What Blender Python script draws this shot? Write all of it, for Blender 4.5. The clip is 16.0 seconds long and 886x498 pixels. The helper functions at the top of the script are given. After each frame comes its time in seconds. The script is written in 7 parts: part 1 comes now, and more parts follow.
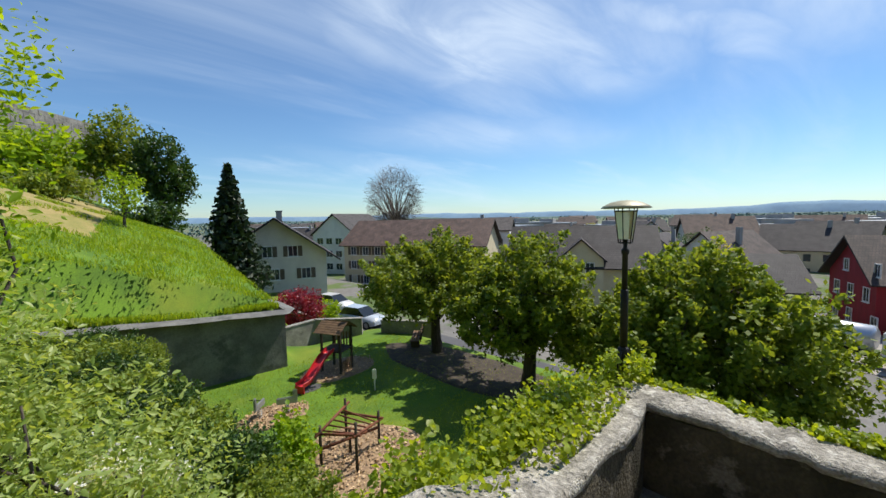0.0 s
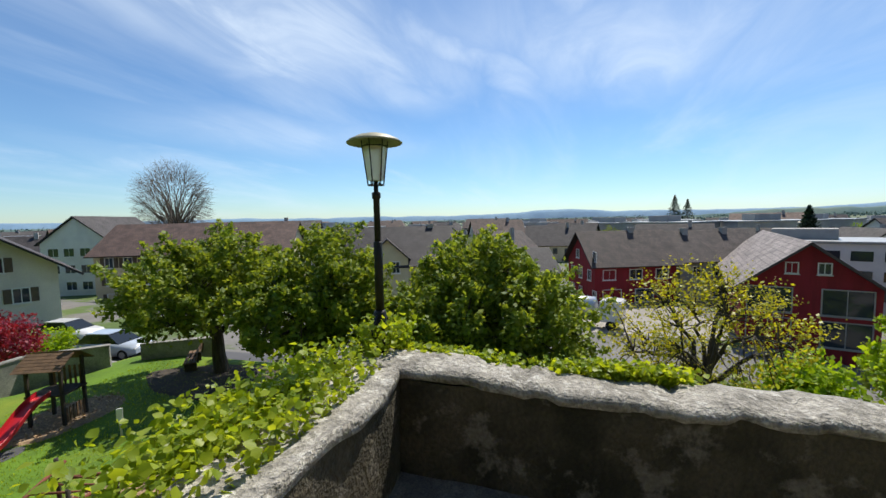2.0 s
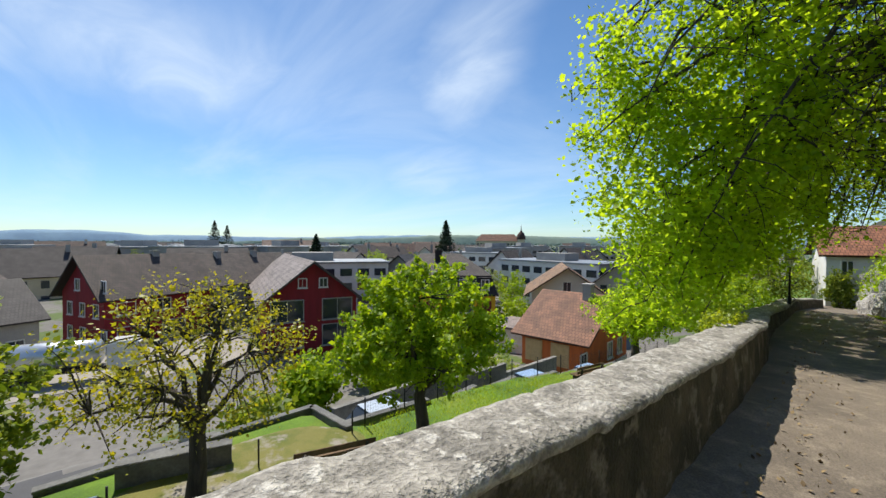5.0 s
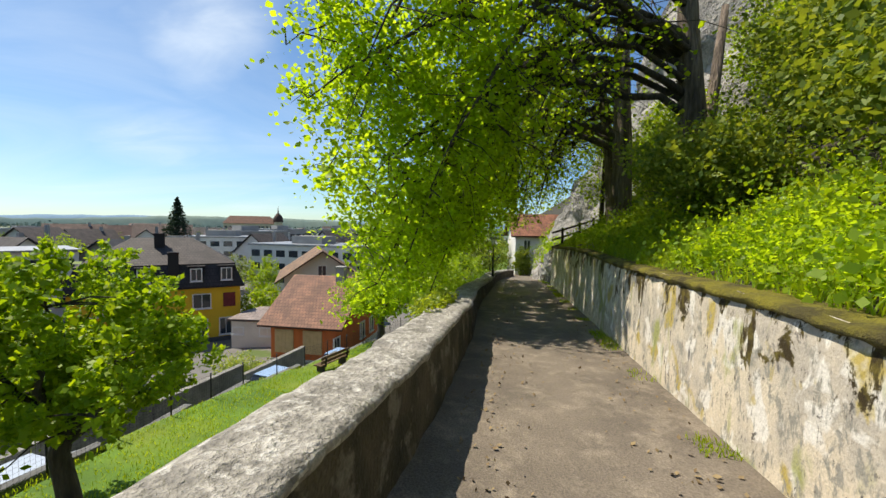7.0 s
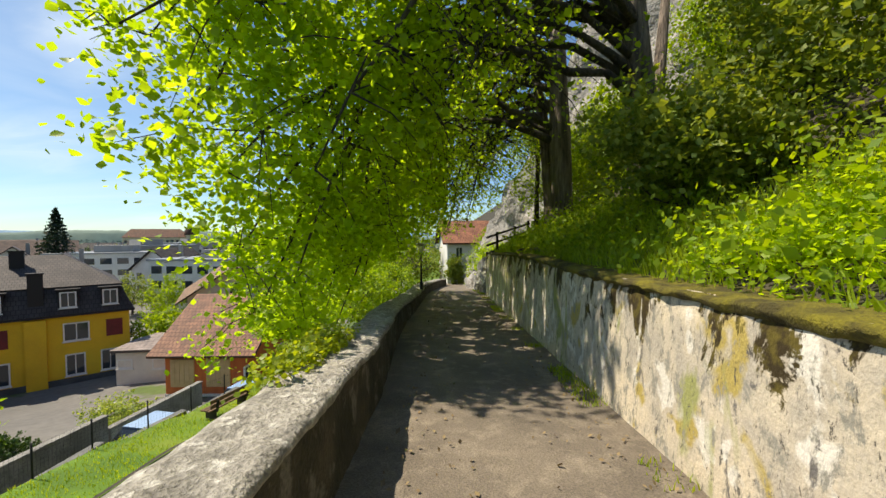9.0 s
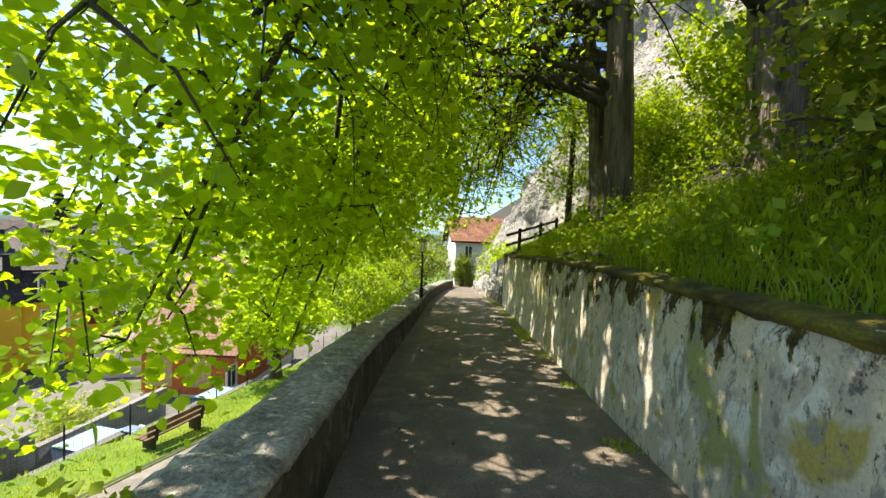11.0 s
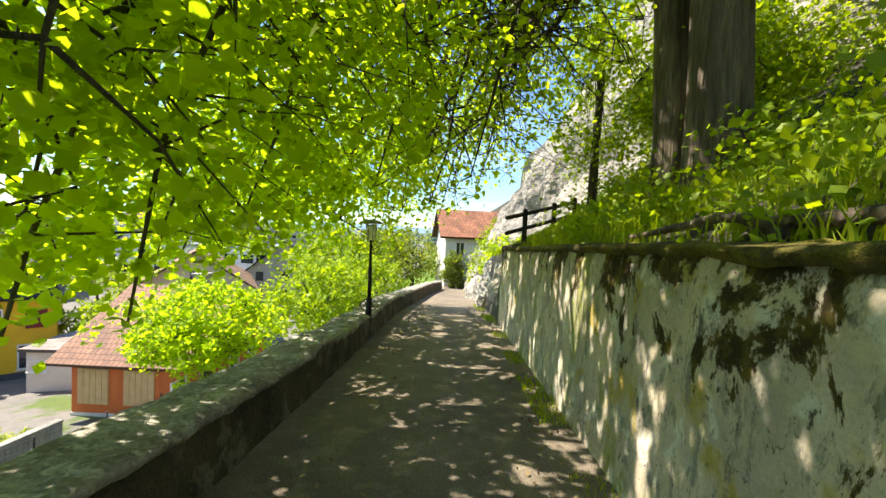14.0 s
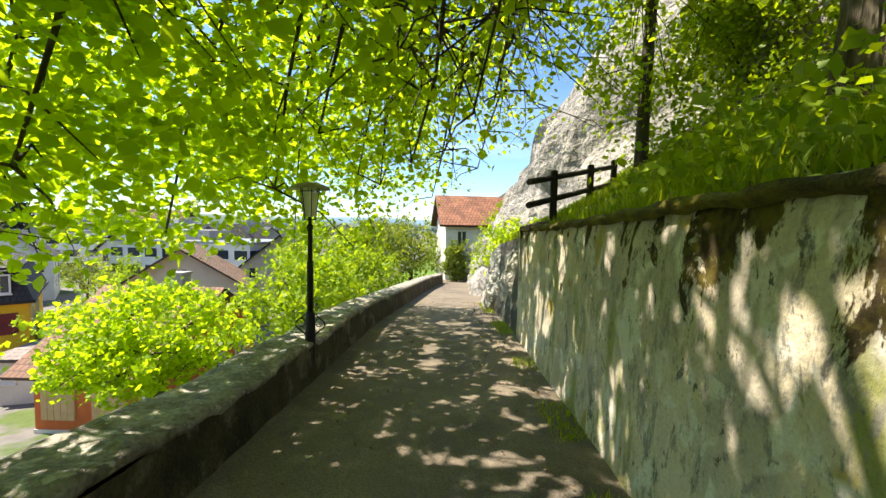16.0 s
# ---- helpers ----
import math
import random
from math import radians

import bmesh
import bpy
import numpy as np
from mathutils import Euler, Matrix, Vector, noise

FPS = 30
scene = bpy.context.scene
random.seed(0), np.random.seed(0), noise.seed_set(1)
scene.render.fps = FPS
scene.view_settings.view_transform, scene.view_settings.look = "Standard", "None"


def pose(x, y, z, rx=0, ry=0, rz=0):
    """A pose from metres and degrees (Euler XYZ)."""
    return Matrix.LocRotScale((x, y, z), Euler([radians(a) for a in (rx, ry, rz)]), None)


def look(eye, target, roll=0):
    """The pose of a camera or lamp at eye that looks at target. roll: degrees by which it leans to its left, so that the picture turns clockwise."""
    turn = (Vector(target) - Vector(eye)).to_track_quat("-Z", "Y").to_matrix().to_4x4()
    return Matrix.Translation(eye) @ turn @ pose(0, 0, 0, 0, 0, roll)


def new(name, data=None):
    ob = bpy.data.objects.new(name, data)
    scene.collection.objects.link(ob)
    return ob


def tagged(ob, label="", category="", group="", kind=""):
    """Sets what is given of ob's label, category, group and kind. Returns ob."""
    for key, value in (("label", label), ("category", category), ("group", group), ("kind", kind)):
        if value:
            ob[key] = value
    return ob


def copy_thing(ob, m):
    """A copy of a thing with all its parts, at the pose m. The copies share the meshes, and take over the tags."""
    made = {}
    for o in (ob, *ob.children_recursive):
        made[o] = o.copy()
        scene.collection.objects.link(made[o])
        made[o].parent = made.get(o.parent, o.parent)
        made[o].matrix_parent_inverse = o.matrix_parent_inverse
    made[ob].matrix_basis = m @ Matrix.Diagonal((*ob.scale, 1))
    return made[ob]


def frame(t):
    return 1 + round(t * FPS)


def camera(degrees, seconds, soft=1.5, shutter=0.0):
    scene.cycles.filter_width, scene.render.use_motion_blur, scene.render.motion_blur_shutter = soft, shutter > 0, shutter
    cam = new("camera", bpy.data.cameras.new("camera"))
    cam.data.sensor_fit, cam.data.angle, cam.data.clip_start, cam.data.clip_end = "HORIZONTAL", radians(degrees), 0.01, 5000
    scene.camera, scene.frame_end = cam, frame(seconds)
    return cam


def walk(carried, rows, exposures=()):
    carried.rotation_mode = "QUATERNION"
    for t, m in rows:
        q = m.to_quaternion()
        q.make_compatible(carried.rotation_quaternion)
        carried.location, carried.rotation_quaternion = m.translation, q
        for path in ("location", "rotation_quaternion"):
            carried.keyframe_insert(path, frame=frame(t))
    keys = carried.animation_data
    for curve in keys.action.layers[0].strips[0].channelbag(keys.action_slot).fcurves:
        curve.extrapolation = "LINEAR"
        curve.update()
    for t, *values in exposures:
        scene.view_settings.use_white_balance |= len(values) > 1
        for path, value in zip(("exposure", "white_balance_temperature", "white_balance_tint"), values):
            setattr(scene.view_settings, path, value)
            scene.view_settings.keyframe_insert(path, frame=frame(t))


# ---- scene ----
cam = camera(96.9, 16.0)
PATH = [
    (0, (3.007, -4.19, 2.863), (1.519, -5.518, 2.702), -1.1),
    (0.5, (2.771, -4.176, 2.701), (1.184, -5.38, 2.533), -1.1),
    (1, (2.584, -4.142, 2.619), (0.877, -5.167, 2.438), -1.1),
    (1.5, (2.321, -4.108, 2.475), (0.497, -4.909, 2.295), -1.2),
    (2, (2.027, -4.063, 2.324), (0.099, -4.573, 2.172), -1.2),
    (2.5, (1.729, -3.971, 2.173), (-0.262, -4.127, 2.068), -1.1),
    (3, (1.43, -3.849, 2.027), (-0.556, -3.615, 1.963), -1.1),
    (3.5, (1.126, -3.651, 1.974), (-0.776, -3.033, 1.934), -1.0),
    (4, (0.858, -3.404, 1.992), (-0.904, -2.459, 1.959), -0.6),
    (4.5, (0.669, -2.995, 1.981), (-0.921, -1.782, 1.947), 0.1),
    (5, (0.399, -2.418, 1.871), (-0.998, -0.988, 1.835), 0.4),
    (7.5, (0.406, 0.027, 1.754), (0.225, 2.015, 1.643), 0.7),
    (8, (0.371, 0.627, 1.717), (0.287, 2.623, 1.613), 0.4),
    (8.5, (0.388, 1.226, 1.675), (0.345, 3.224, 1.595), 0.1),
    (9, (0.459, 1.869, 1.646), (0.434, 3.868, 1.586), -0.4),
    (11.5, (0.41, 5.9, 1.511), (0.331, 7.897, 1.438), 2.6),
    (12, (0.531, 6.609, 1.453), (0.438, 8.605, 1.385), 2.6),
    (12.5, (0.617, 7.304, 1.395), (0.536, 9.301, 1.32), 2.4),
    (13, (0.755, 7.993, 1.331), (0.69, 9.99, 1.25), 2.2),
    (13.5, (0.818, 8.672, 1.283), (0.769, 10.67, 1.207), 2.4),
    (14, (0.897, 9.341, 1.219), (0.853, 11.339, 1.145), 2.5),
    (14.5, (0.889, 10.022, 1.172), (0.846, 12.02, 1.09), 2.2),
    (15, (0.935, 10.704, 1.111), (0.893, 12.701, 0.999), 2.0),
    (15.5, (0.924, 11.407, 1.056), (0.888, 13.402, 0.928), 1.8),
    (16, (1.0, 12.094, 0.996), (0.945, 14.09, 0.878), 1.0),
]
walk(cam, [(t, look(eye, target, roll)) for t, eye, target, roll in PATH],
     exposures=[(0, 0.22, 6600, 10), (5, 0.25, 6700, 10), (7.5, 0.36, 7200, 10), (9, 0.42, 7500, 10), (11.5, 1.35, 7300, 11), (13.5, 1.42, 7300, 11), (16, 1.25, 7300, 11)])

# ---- light ----
SUN_DIR = Vector((-0.53, 0.12, 0.84)).normalized()
SUN_EL = math.asin(SUN_DIR.z)
world = bpy.data.worlds.new("sky")
scene.world = world
world.use_nodes = True
wn, wl = world.node_tree.nodes, world.node_tree.links
wn.clear()
sky = wn.new("ShaderNodeTexSky")
sky.sky_type = "NISHITA"
sky.sun_disc = False
sky.sun_elevation = SUN_EL
sky.sun_rotation = math.atan2(SUN_DIR.x, SUN_DIR.y)
sky.air_density, sky.dust_density, sky.ozone_density = 1.0, 0.15, 4.0
wco = wn.new("ShaderNodeTexCoord")
# cirrus: direction divided by height gives a flat cloud sheet
wsep = wn.new("ShaderNodeSeparateXYZ")
wl.new(wco.outputs["Generated"], wsep.inputs[0])
wz = wn.new("ShaderNodeMath"); wz.operation = "ADD"; wz.inputs[1].default_value = 0.12
wl.new(wsep.outputs[2], wz.inputs[0])
wdiv = wn.new("ShaderNodeVectorMath"); wdiv.operation = "DIVIDE"
wcomb = wn.new("ShaderNodeCombineXYZ")
for i in range(3):
    wl.new(wz.outputs[0], wcomb.inputs[i])
wl.new(wco.outputs["Generated"], wdiv.inputs[0]); wl.new(wcomb.outputs[0], wdiv.inputs[1])


def cloud_layer(turn, stretch, scale, lo, hi, distortion):
    mp = wn.new("ShaderNodeMapping")
    mp.inputs["Rotation"].default_value = (0, 0, radians(turn))
    mp.inputs["Scale"].default_value = (stretch, 1.0, 0.0)
    wl.new(wdiv.outputs[0], mp.inputs[0])
    nz = wn.new("ShaderNodeTexNoise")
    nz.inputs["Scale"].default_value = scale
    nz.inputs["Detail"].default_value = 8
    nz.inputs["Roughness"].default_value = 0.58
    nz.inputs["Distortion"].default_value = distortion
    wl.new(mp.outputs[0], nz.inputs["Vector"])
    mr = wn.new("ShaderNodeMapRange")
    mr.interpolation_type = "SMOOTHSTEP"
    mr.inputs[1].default_value, mr.inputs[2].default_value = lo, hi
    wl.new(nz.outputs[0], mr.inputs[0])
    return mr.outputs[0]


c1 = cloud_layer(35, 0.5, 0.55, 0.44, 0.80, 0.8)
c2 = cloud_layer(-30, 0.35, 1.1, 0.50, 0.84, 0.6)
wmax = wn.new("ShaderNodeMath"); wmax.operation = "MAXIMUM"
wl.new(c1, wmax.inputs[0]); wl.new(c2, wmax.inputs[1])
wfac = wn.new("ShaderNodeMath"); wfac.operation = "MULTIPLY"; wfac.inputs[1].default_value = 0.42
wl.new(wmax.outputs[0], wfac.inputs[0])
wflat = wn.new("ShaderNodeVectorMath"); wflat.operation = "MULTIPLY"; wflat.inputs[1].default_value = (1, 1, 0)
wl.new(wdiv.outputs[0], wflat.inputs[0])
wbend = wn.new("ShaderNodeTexNoise"); wbend.inputs["Scale"].default_value = 1.6; wbend.inputs["Detail"].default_value = 5
wl.new(wflat.outputs[0], wbend.inputs["Vector"])
wshift = wn.new("ShaderNodeVectorMath"); wshift.operation = "MULTIPLY_ADD"
wshift.inputs[1].default_value = (0.5, 0.5, 0)
wl.new(wbend.outputs["Color"], wshift.inputs[0]); wl.new(wflat.outputs[0], wshift.inputs[2])


def wisp(fac, cx, cy, turn, length, width, strength, veil):
    """One soft cirrus wisp in the cloud sheet: centre, heading, half length and half width."""
    mp = wn.new("ShaderNodeMapping"); mp.vector_type = "TEXTURE"
    mp.inputs["Location"].default_value = (cx + 0.25, cy + 0.25, 0)
    mp.inputs["Rotation"].default_value = (0, 0, radians(turn))
    mp.inputs["Scale"].default_value = (length, width, 1)
    wl.new(wshift.outputs[0], mp.inputs[0])
    ln = wn.new("ShaderNodeVectorMath"); ln.operation = "LENGTH"; wl.new(mp.outputs[0], ln.inputs[0])
    mr = wn.new("ShaderNodeMapRange"); mr.interpolation_type = "SMOOTHSTEP"
    mr.inputs[1].default_value, mr.inputs[2].default_value = 0.0, 1.25
    mr.inputs[3].default_value, mr.inputs[4].default_value = strength, 0.0
    wl.new(ln.outputs["Value"], mr.inputs[0])
    tx = cloud_layer(-turn, 0.45, 2.6, 0.30, 0.78, 0.9)
    ad = wn.new("ShaderNodeMath"); ad.operation = "MULTIPLY_ADD"; ad.inputs[1].default_value, ad.inputs[2].default_value = 1 - veil, veil
    wl.new(tx, ad.inputs[0])
    mu = wn.new("ShaderNodeMath"); mu.operation = "MULTIPLY"; wl.new(mr.outputs[0], mu.inputs[0]); wl.new(ad.outputs[0], mu.inputs[1])
    mx = wn.new("ShaderNodeMath"); mx.operation = "MAXIMUM"; wl.new(fac, mx.inputs[0]); wl.new(mu.outputs[0], mx.inputs[1])
    return mx.outputs[0]


cloud = wfac.outputs[0]
for w_ in ((-1.50, -1.0, 148, 1.1, 0.60, 0.95, 0.35), (-1.85, -0.35, 150, 0.9, 0.20, 0.7, 0.3), (-1.22, 1.42, 137, 0.8, 0.28, 0.75, 0.45), (-2.5, 2.4, 137, 1.1, 0.6, 0.5, 0.5),
           (-1.95, 0.35, 118, 1.2, 0.65, 0.7, 0.4), (-1.5, 0.1, 160, 0.8, 0.25, 0.6, 0.3), (-2.6, -1.7, 140, 1.2, 0.6, 0.45, 0.5)):
    cloud = wisp(cloud, *w_)
wmix = wn.new("ShaderNodeMix"); wmix.data_type = "RGBA"
wl.new(cloud, wmix.inputs[0])
wtint = wn.new("ShaderNodeMix"); wtint.data_type = "RGBA"; wtint.blend_type = "MULTIPLY"; wtint.inputs[0].default_value = 1.0
wl.new(sky.outputs[0], wtint.inputs[6]); wtint.inputs[7].default_value = (0.80, 1.0, 1.14, 1)
wl.new(wtint.outputs[2], wmix.inputs[6])
wmix.inputs[7].default_value = (7.2, 8.4, 9.8, 1)
wbg = wn.new("ShaderNodeBackground"); wbg.inputs[1].default_value = 0.10
wl.new(wmix.outputs[2], wbg.inputs[0])
wout = wn.new("ShaderNodeOutputWorld"); wl.new(wbg.outputs[0], wout.inputs[0])

sun = new("sun", bpy.data.lights.new("sun", "SUN"))
sun.data.energy, sun.data.angle, sun.data.color = 5.0, radians(0.55), (1.0, 0.95, 0.86)
sun.matrix_world = look(SUN_DIR * 100, (0, 0, 0))
scene.view_settings.exposure = 0.0


# ---- materials ----
def mat(name, c1, c2=None, rough=0.8, scale=3.0, fine=40.0, bump=0.3, fine_amt=0.35, metal=0.0, c3=None, lo=0.4, hi=0.62,
        c3_scale=1.0, c3_lo=0.55, c3_hi=0.65, bump_dist=0.02, stretch=(1, 1, 1), spec=0.5):
    m = bpy.data.materials.new(name)
    m.use_nodes = True
    n, l = m.node_tree.nodes, m.node_tree.links
    b = n["Principled BSDF"]
    b.inputs["Roughness"].default_value = rough
    b.inputs["Metallic"].default_value = metal
    b.inputs["Specular IOR Level"].default_value = spec
    geo = n.new("ShaderNodeNewGeometry")
    mp = n.new("ShaderNodeMapping"); mp.inputs["Scale"].default_value = stretch
    l.new(geo.outputs["Position"], mp.inputs[0])

    def nz(s, detail=4, rgh=0.6):
        k = n.new("ShaderNodeTexNoise")
        k.inputs["Scale"].default_value, k.inputs["Detail"].default_value, k.inputs["Roughness"].default_value = s, detail, rgh
        l.new(mp.outputs[0], k.inputs["Vector"])
        return k

    def rng(src, a, z):
        k = n.new("ShaderNodeMapRange")
        k.inputs[1].default_value, k.inputs[2].default_value = a, z
        l.new(src, k.inputs[0])
        return k.outputs[0]

    def mix(f, a, z, mode="MIX"):
        k = n.new("ShaderNodeMix"); k.data_type = "RGBA"; k.blend_type = mode
        if isinstance(f, float):
            k.inputs[0].default_value = f
        else:
            l.new(f, k.inputs[0])
        for i, v in ((6, a), (7, z)):
            if isinstance(v, tuple):
                k.inputs[i].default_value = (*v, 1)
            else:
                l.new(v, k.inputs[i])
        return k.outputs[2]

    c2 = c2 or tuple(v * 0.75 for v in c1)
    big, small = nz(scale), nz(fine, 3)
    col = mix(rng(big.outputs[0], lo, hi), c1, c2)
    if c3:
        third = nz(c3_scale, 6, 0.65)
        col = mix(rng(third.outputs[0], c3_lo, c3_hi), col, c3)
    shade = rng(small.outputs[0], 0.3, 0.7)
    col = mix(fine_amt, col, mix(shade, (0.25, 0.25, 0.25), (1.0, 1.0, 1.0)), "MULTIPLY")
    l.new(col, b.inputs["Base Color"])
    if bump:
        bp = n.new("ShaderNodeBump")
        bp.inputs["Strength"].default_value, bp.inputs["Distance"].default_value = bump, bump_dist
        l.new(small.outputs[0], bp.inputs["Height"])
        l.new(bp.outputs[0], b.inputs["Normal"])
    return m


def leaf_mat(name, dark, light, translucency=0.45, rough=0.45):
    m = bpy.data.materials.new(name)
    m.use_nodes = True
    n, l = m.node_tree.nodes, m.node_tree.links
    b = n["Principled BSDF"]
    out = n["Material Output"]
    geo = n.new("ShaderNodeNewGeometry")
    ramp = n.new("ShaderNodeMix"); ramp.data_type = "RGBA"
    l.new(geo.outputs["Random Per Island"], ramp.inputs[0])
    ramp.inputs[6].default_value, ramp.inputs[7].default_value = (*dark, 1), (*light, 1)
    l.new(ramp.outputs[2], b.inputs["Base Color"])
    b.inputs["Roughness"].default_value = rough
    b.inputs["Specular IOR Level"].default_value = 0.35
    tr = n.new("ShaderNodeBsdfTranslucent")
    warm = n.new("ShaderNodeMix"); warm.data_type = "RGBA"; warm.blend_type = "MULTIPLY"; warm.inputs[0].default_value = 1.0
    l.new(ramp.outputs[2], warm.inputs[6]); warm.inputs[7].default_value = (2.3, 2.0, 0.8, 1)
    l.new(warm.outputs[2], tr.inputs[0])
    mx = n.new("ShaderNodeMixShader"); mx.inputs[0].default_value = translucency
    l.new(b.outputs[0], mx.inputs[1]); l.new(tr.outputs[0], mx.inputs[2])
    l.new(mx.outputs[0], out.inputs[0])
    return m


def tile_mat(name, c1, c2, row=0.34, rough=0.75):
    """Roof covering: rows of tiles across the slope, by the mesh's UV in metres."""
    m = bpy.data.materials.new(name)
    m.use_nodes = True
    n, l = m.node_tree.nodes, m.node_tree.links
    b = n["Principled BSDF"]
    b.inputs["Roughness"].default_value = rough
    uv = n.new("ShaderNodeTexCoord")
    br = n.new("ShaderNodeTexBrick")
    br.inputs["Scale"].default_value = 1.0
    br.inputs["Brick Width"].default_value, br.inputs["Row Height"].default_value = row * 0.75, row
    br.inputs["Mortar Size"].default_value = 0.022
    br.inputs["Mortar Smooth"].default_value = 0.3
    br.inputs["Color1"].default_value, br.inputs["Color2"].default_value = (*c1, 1), (*c2, 1)
    br.inputs["Mortar"].default_value = (*[v * 0.35 for v in c2], 1)
    l.new(uv.outputs["UV"], br.inputs["Vector"])
    nz = n.new("ShaderNodeTexNoise"); nz.inputs["Scale"].default_value = 0.8; nz.inputs["Detail"].default_value = 8
    l.new(uv.outputs["UV"], nz.inputs["Vector"])
    mr = n.new("ShaderNodeMapRange"); mr.inputs[1].default_value, mr.inputs[2].default_value = 0.3, 0.7
    mr.inputs[3].default_value, mr.inputs[4].default_value = 0.55, 1.25
    l.new(nz.outputs[0], mr.inputs[0])
    mx = n.new("ShaderNodeMix"); mx.data_type = "RGBA"; mx.blend_type = "MULTIPLY"; mx.inputs[0].default_value = 1
    l.new(br.outputs[0], mx.inputs[6]); l.new(mr.outputs[0], mx.inputs[7])
    oi = n.new("ShaderNodeObjectInfo")
    tone = n.new("ShaderNodeMix"); tone.data_type = "RGBA"; l.new(oi.outputs["Random"], tone.inputs[0])
    tone.inputs[6].default_value, tone.inputs[7].default_value = (0.70, 0.76, 0.82, 1), (1.18, 1.10, 1.06, 1)
    mt = n.new("ShaderNodeMix"); mt.data_type = "RGBA"; mt.blend_type = "MULTIPLY"; mt.inputs[0].default_value = 1
    l.new(mx.outputs[2], mt.inputs[6]); l.new(tone.outputs[2], mt.inputs[7])
    l.new(mt.outputs[2], b.inputs["Base Color"])
    bp = n.new("ShaderNodeBump"); bp.inputs["Strength"].default_value = 0.6; bp.inputs["Distance"].default_value = 0.04
    l.new(br.outputs["Fac"], bp.inputs["Height"]); bp.invert = True
    l.new(bp.outputs[0], b.inputs["Normal"])
    return m


def wall_stain_mat():
    """Old lime render: cream and grey patches, ochre lichen, dark moss runs from the top."""
    m = bpy.data.materials.new("weathered_render")
    m.use_nodes = True
    n, l = m.node_tree.nodes, m.node_tree.links
    b = n["Principled BSDF"]
    b.inputs["Roughness"].default_value = 0.93
    b.inputs["Specular IOR Level"].default_value = 0.25
    geo = n.new("ShaderNodeNewGeometry")

    def nz(scale, sc, detail=5, rough=0.6, dist=0.0):
        mp = n.new("ShaderNodeMapping"); mp.inputs["Scale"].default_value = sc
        l.new(geo.outputs["Position"], mp.inputs[0])
        k = n.new("ShaderNodeTexNoise")
        k.inputs["Scale"].default_value, k.inputs["Detail"].default_value = scale, detail
        k.inputs["Roughness"].default_value, k.inputs["Distortion"].default_value = rough, dist
        l.new(mp.outputs[0], k.inputs["Vector"])
        return k.outputs[0]

    def rng(src, a, z):
        k = n.new("ShaderNodeMapRange"); k.inputs[1].default_value, k.inputs[2].default_value = a, z
        l.new(src, k.inputs[0])
        return k.outputs[0]

    def mix(f, a, z, mode="MIX"):
        k = n.new("ShaderNodeMix"); k.data_type = "RGBA"; k.blend_type = mode
        if isinstance(f, float):
            k.inputs[0].default_value = f
        else:
            l.new(f, k.inputs[0])
        for i, v in ((6, a), (7, z)):
            if isinstance(v, tuple):
                k.inputs[i].default_value = (*v, 1)
            else:
                l.new(v, k.inputs[i])
        return k.outputs[2]

    def add(a, z, op="ADD"):
        k = n.new("ShaderNodeMath"); k.operation = op
        for i, v in ((0, a), (1, z)):
            if isinstance(v, float):
                k.inputs[i].default_value = v
            else:
                l.new(v, k.inputs[i])
        return k.outputs[0]

    col = mix(rng(nz(2.2, (1, 1, 0.7)), 0.42, 0.6), (0.66, 0.57, 0.43), (0.47, 0.42, 0.345))
    col = mix(rng(nz(4.5, (1, 1, 0.8), 4, 0.5, 0.6), 0.56, 0.62), col, (0.73, 0.69, 0.61))
    col = mix(rng(nz(3.0, (1, 1, 0.8), 4, 0.5, 0.4), 0.60, 0.66), col, (0.46, 0.36, 0.11))
    col = mix(rng(nz(1.7, (1, 1, 0.5), 4, 0.6, 0.5), 0.58, 0.64), col, (0.33, 0.34, 0.13))
    col = mix(rng(nz(6.0, (1, 1, 0.6), 6, 0.7, 0.4), 0.60, 0.66), col, (0.16, 0.15, 0.14))
    sep = n.new("ShaderNodeSeparateXYZ"); l.new(geo.outputs["Position"], sep.inputs[0])
    # fine grey and dark grime in upright streaks
    col = mix(rng(nz(9.0, (1, 1, 0.45), 6, 0.75, 0.3), 0.53, 0.60), col, (0.30, 0.285, 0.24))
    col = mix(rng(nz(15.0, (1, 1, 0.5), 6, 0.8, 0.2), 0.59, 0.64), col, (0.11, 0.10, 0.085))
    lift = add(sep.outputs[2], add(sep.outputs[1], 0.016, "MULTIPLY"))
    far = add(rng(sep.outputs[1], -6.0, 6.0), 0.02, "MULTIPLY")
    run = add(add(nz(3.6, (1, 1, 0.55), 8, 0.72, 0.5), far), add(rng(lift, 0.3, 1.45), 0.27, "MULTIPLY"))
    col = mix(rng(run, 0.735, 0.765), col, mix(rng(nz(9, (1, 1, 1)), 0.45, 0.6), (0.045, 0.032, 0.013), (0.12, 0.095, 0.02)))
    fine = nz(55, (1, 1, 1), 3)
    col = mix(0.35, col, mix(rng(fine, 0.3, 0.7), (0.35, 0.35, 0.35), (1.0, 1.0, 1.0)), "MULTIPLY")
    l.new(col, b.inputs["Base Color"])
    bp = n.new("ShaderNodeBump"); bp.inputs["Strength"].default_value = 0.7; bp.inputs["Distance"].default_value = 0.02
    l.new(add(nz(14, (1, 1, 0.7), 6), add(fine, 0.3, "MULTIPLY")), bp.inputs["Height"]); l.new(bp.outputs[0], b.inputs["Normal"])
    return m


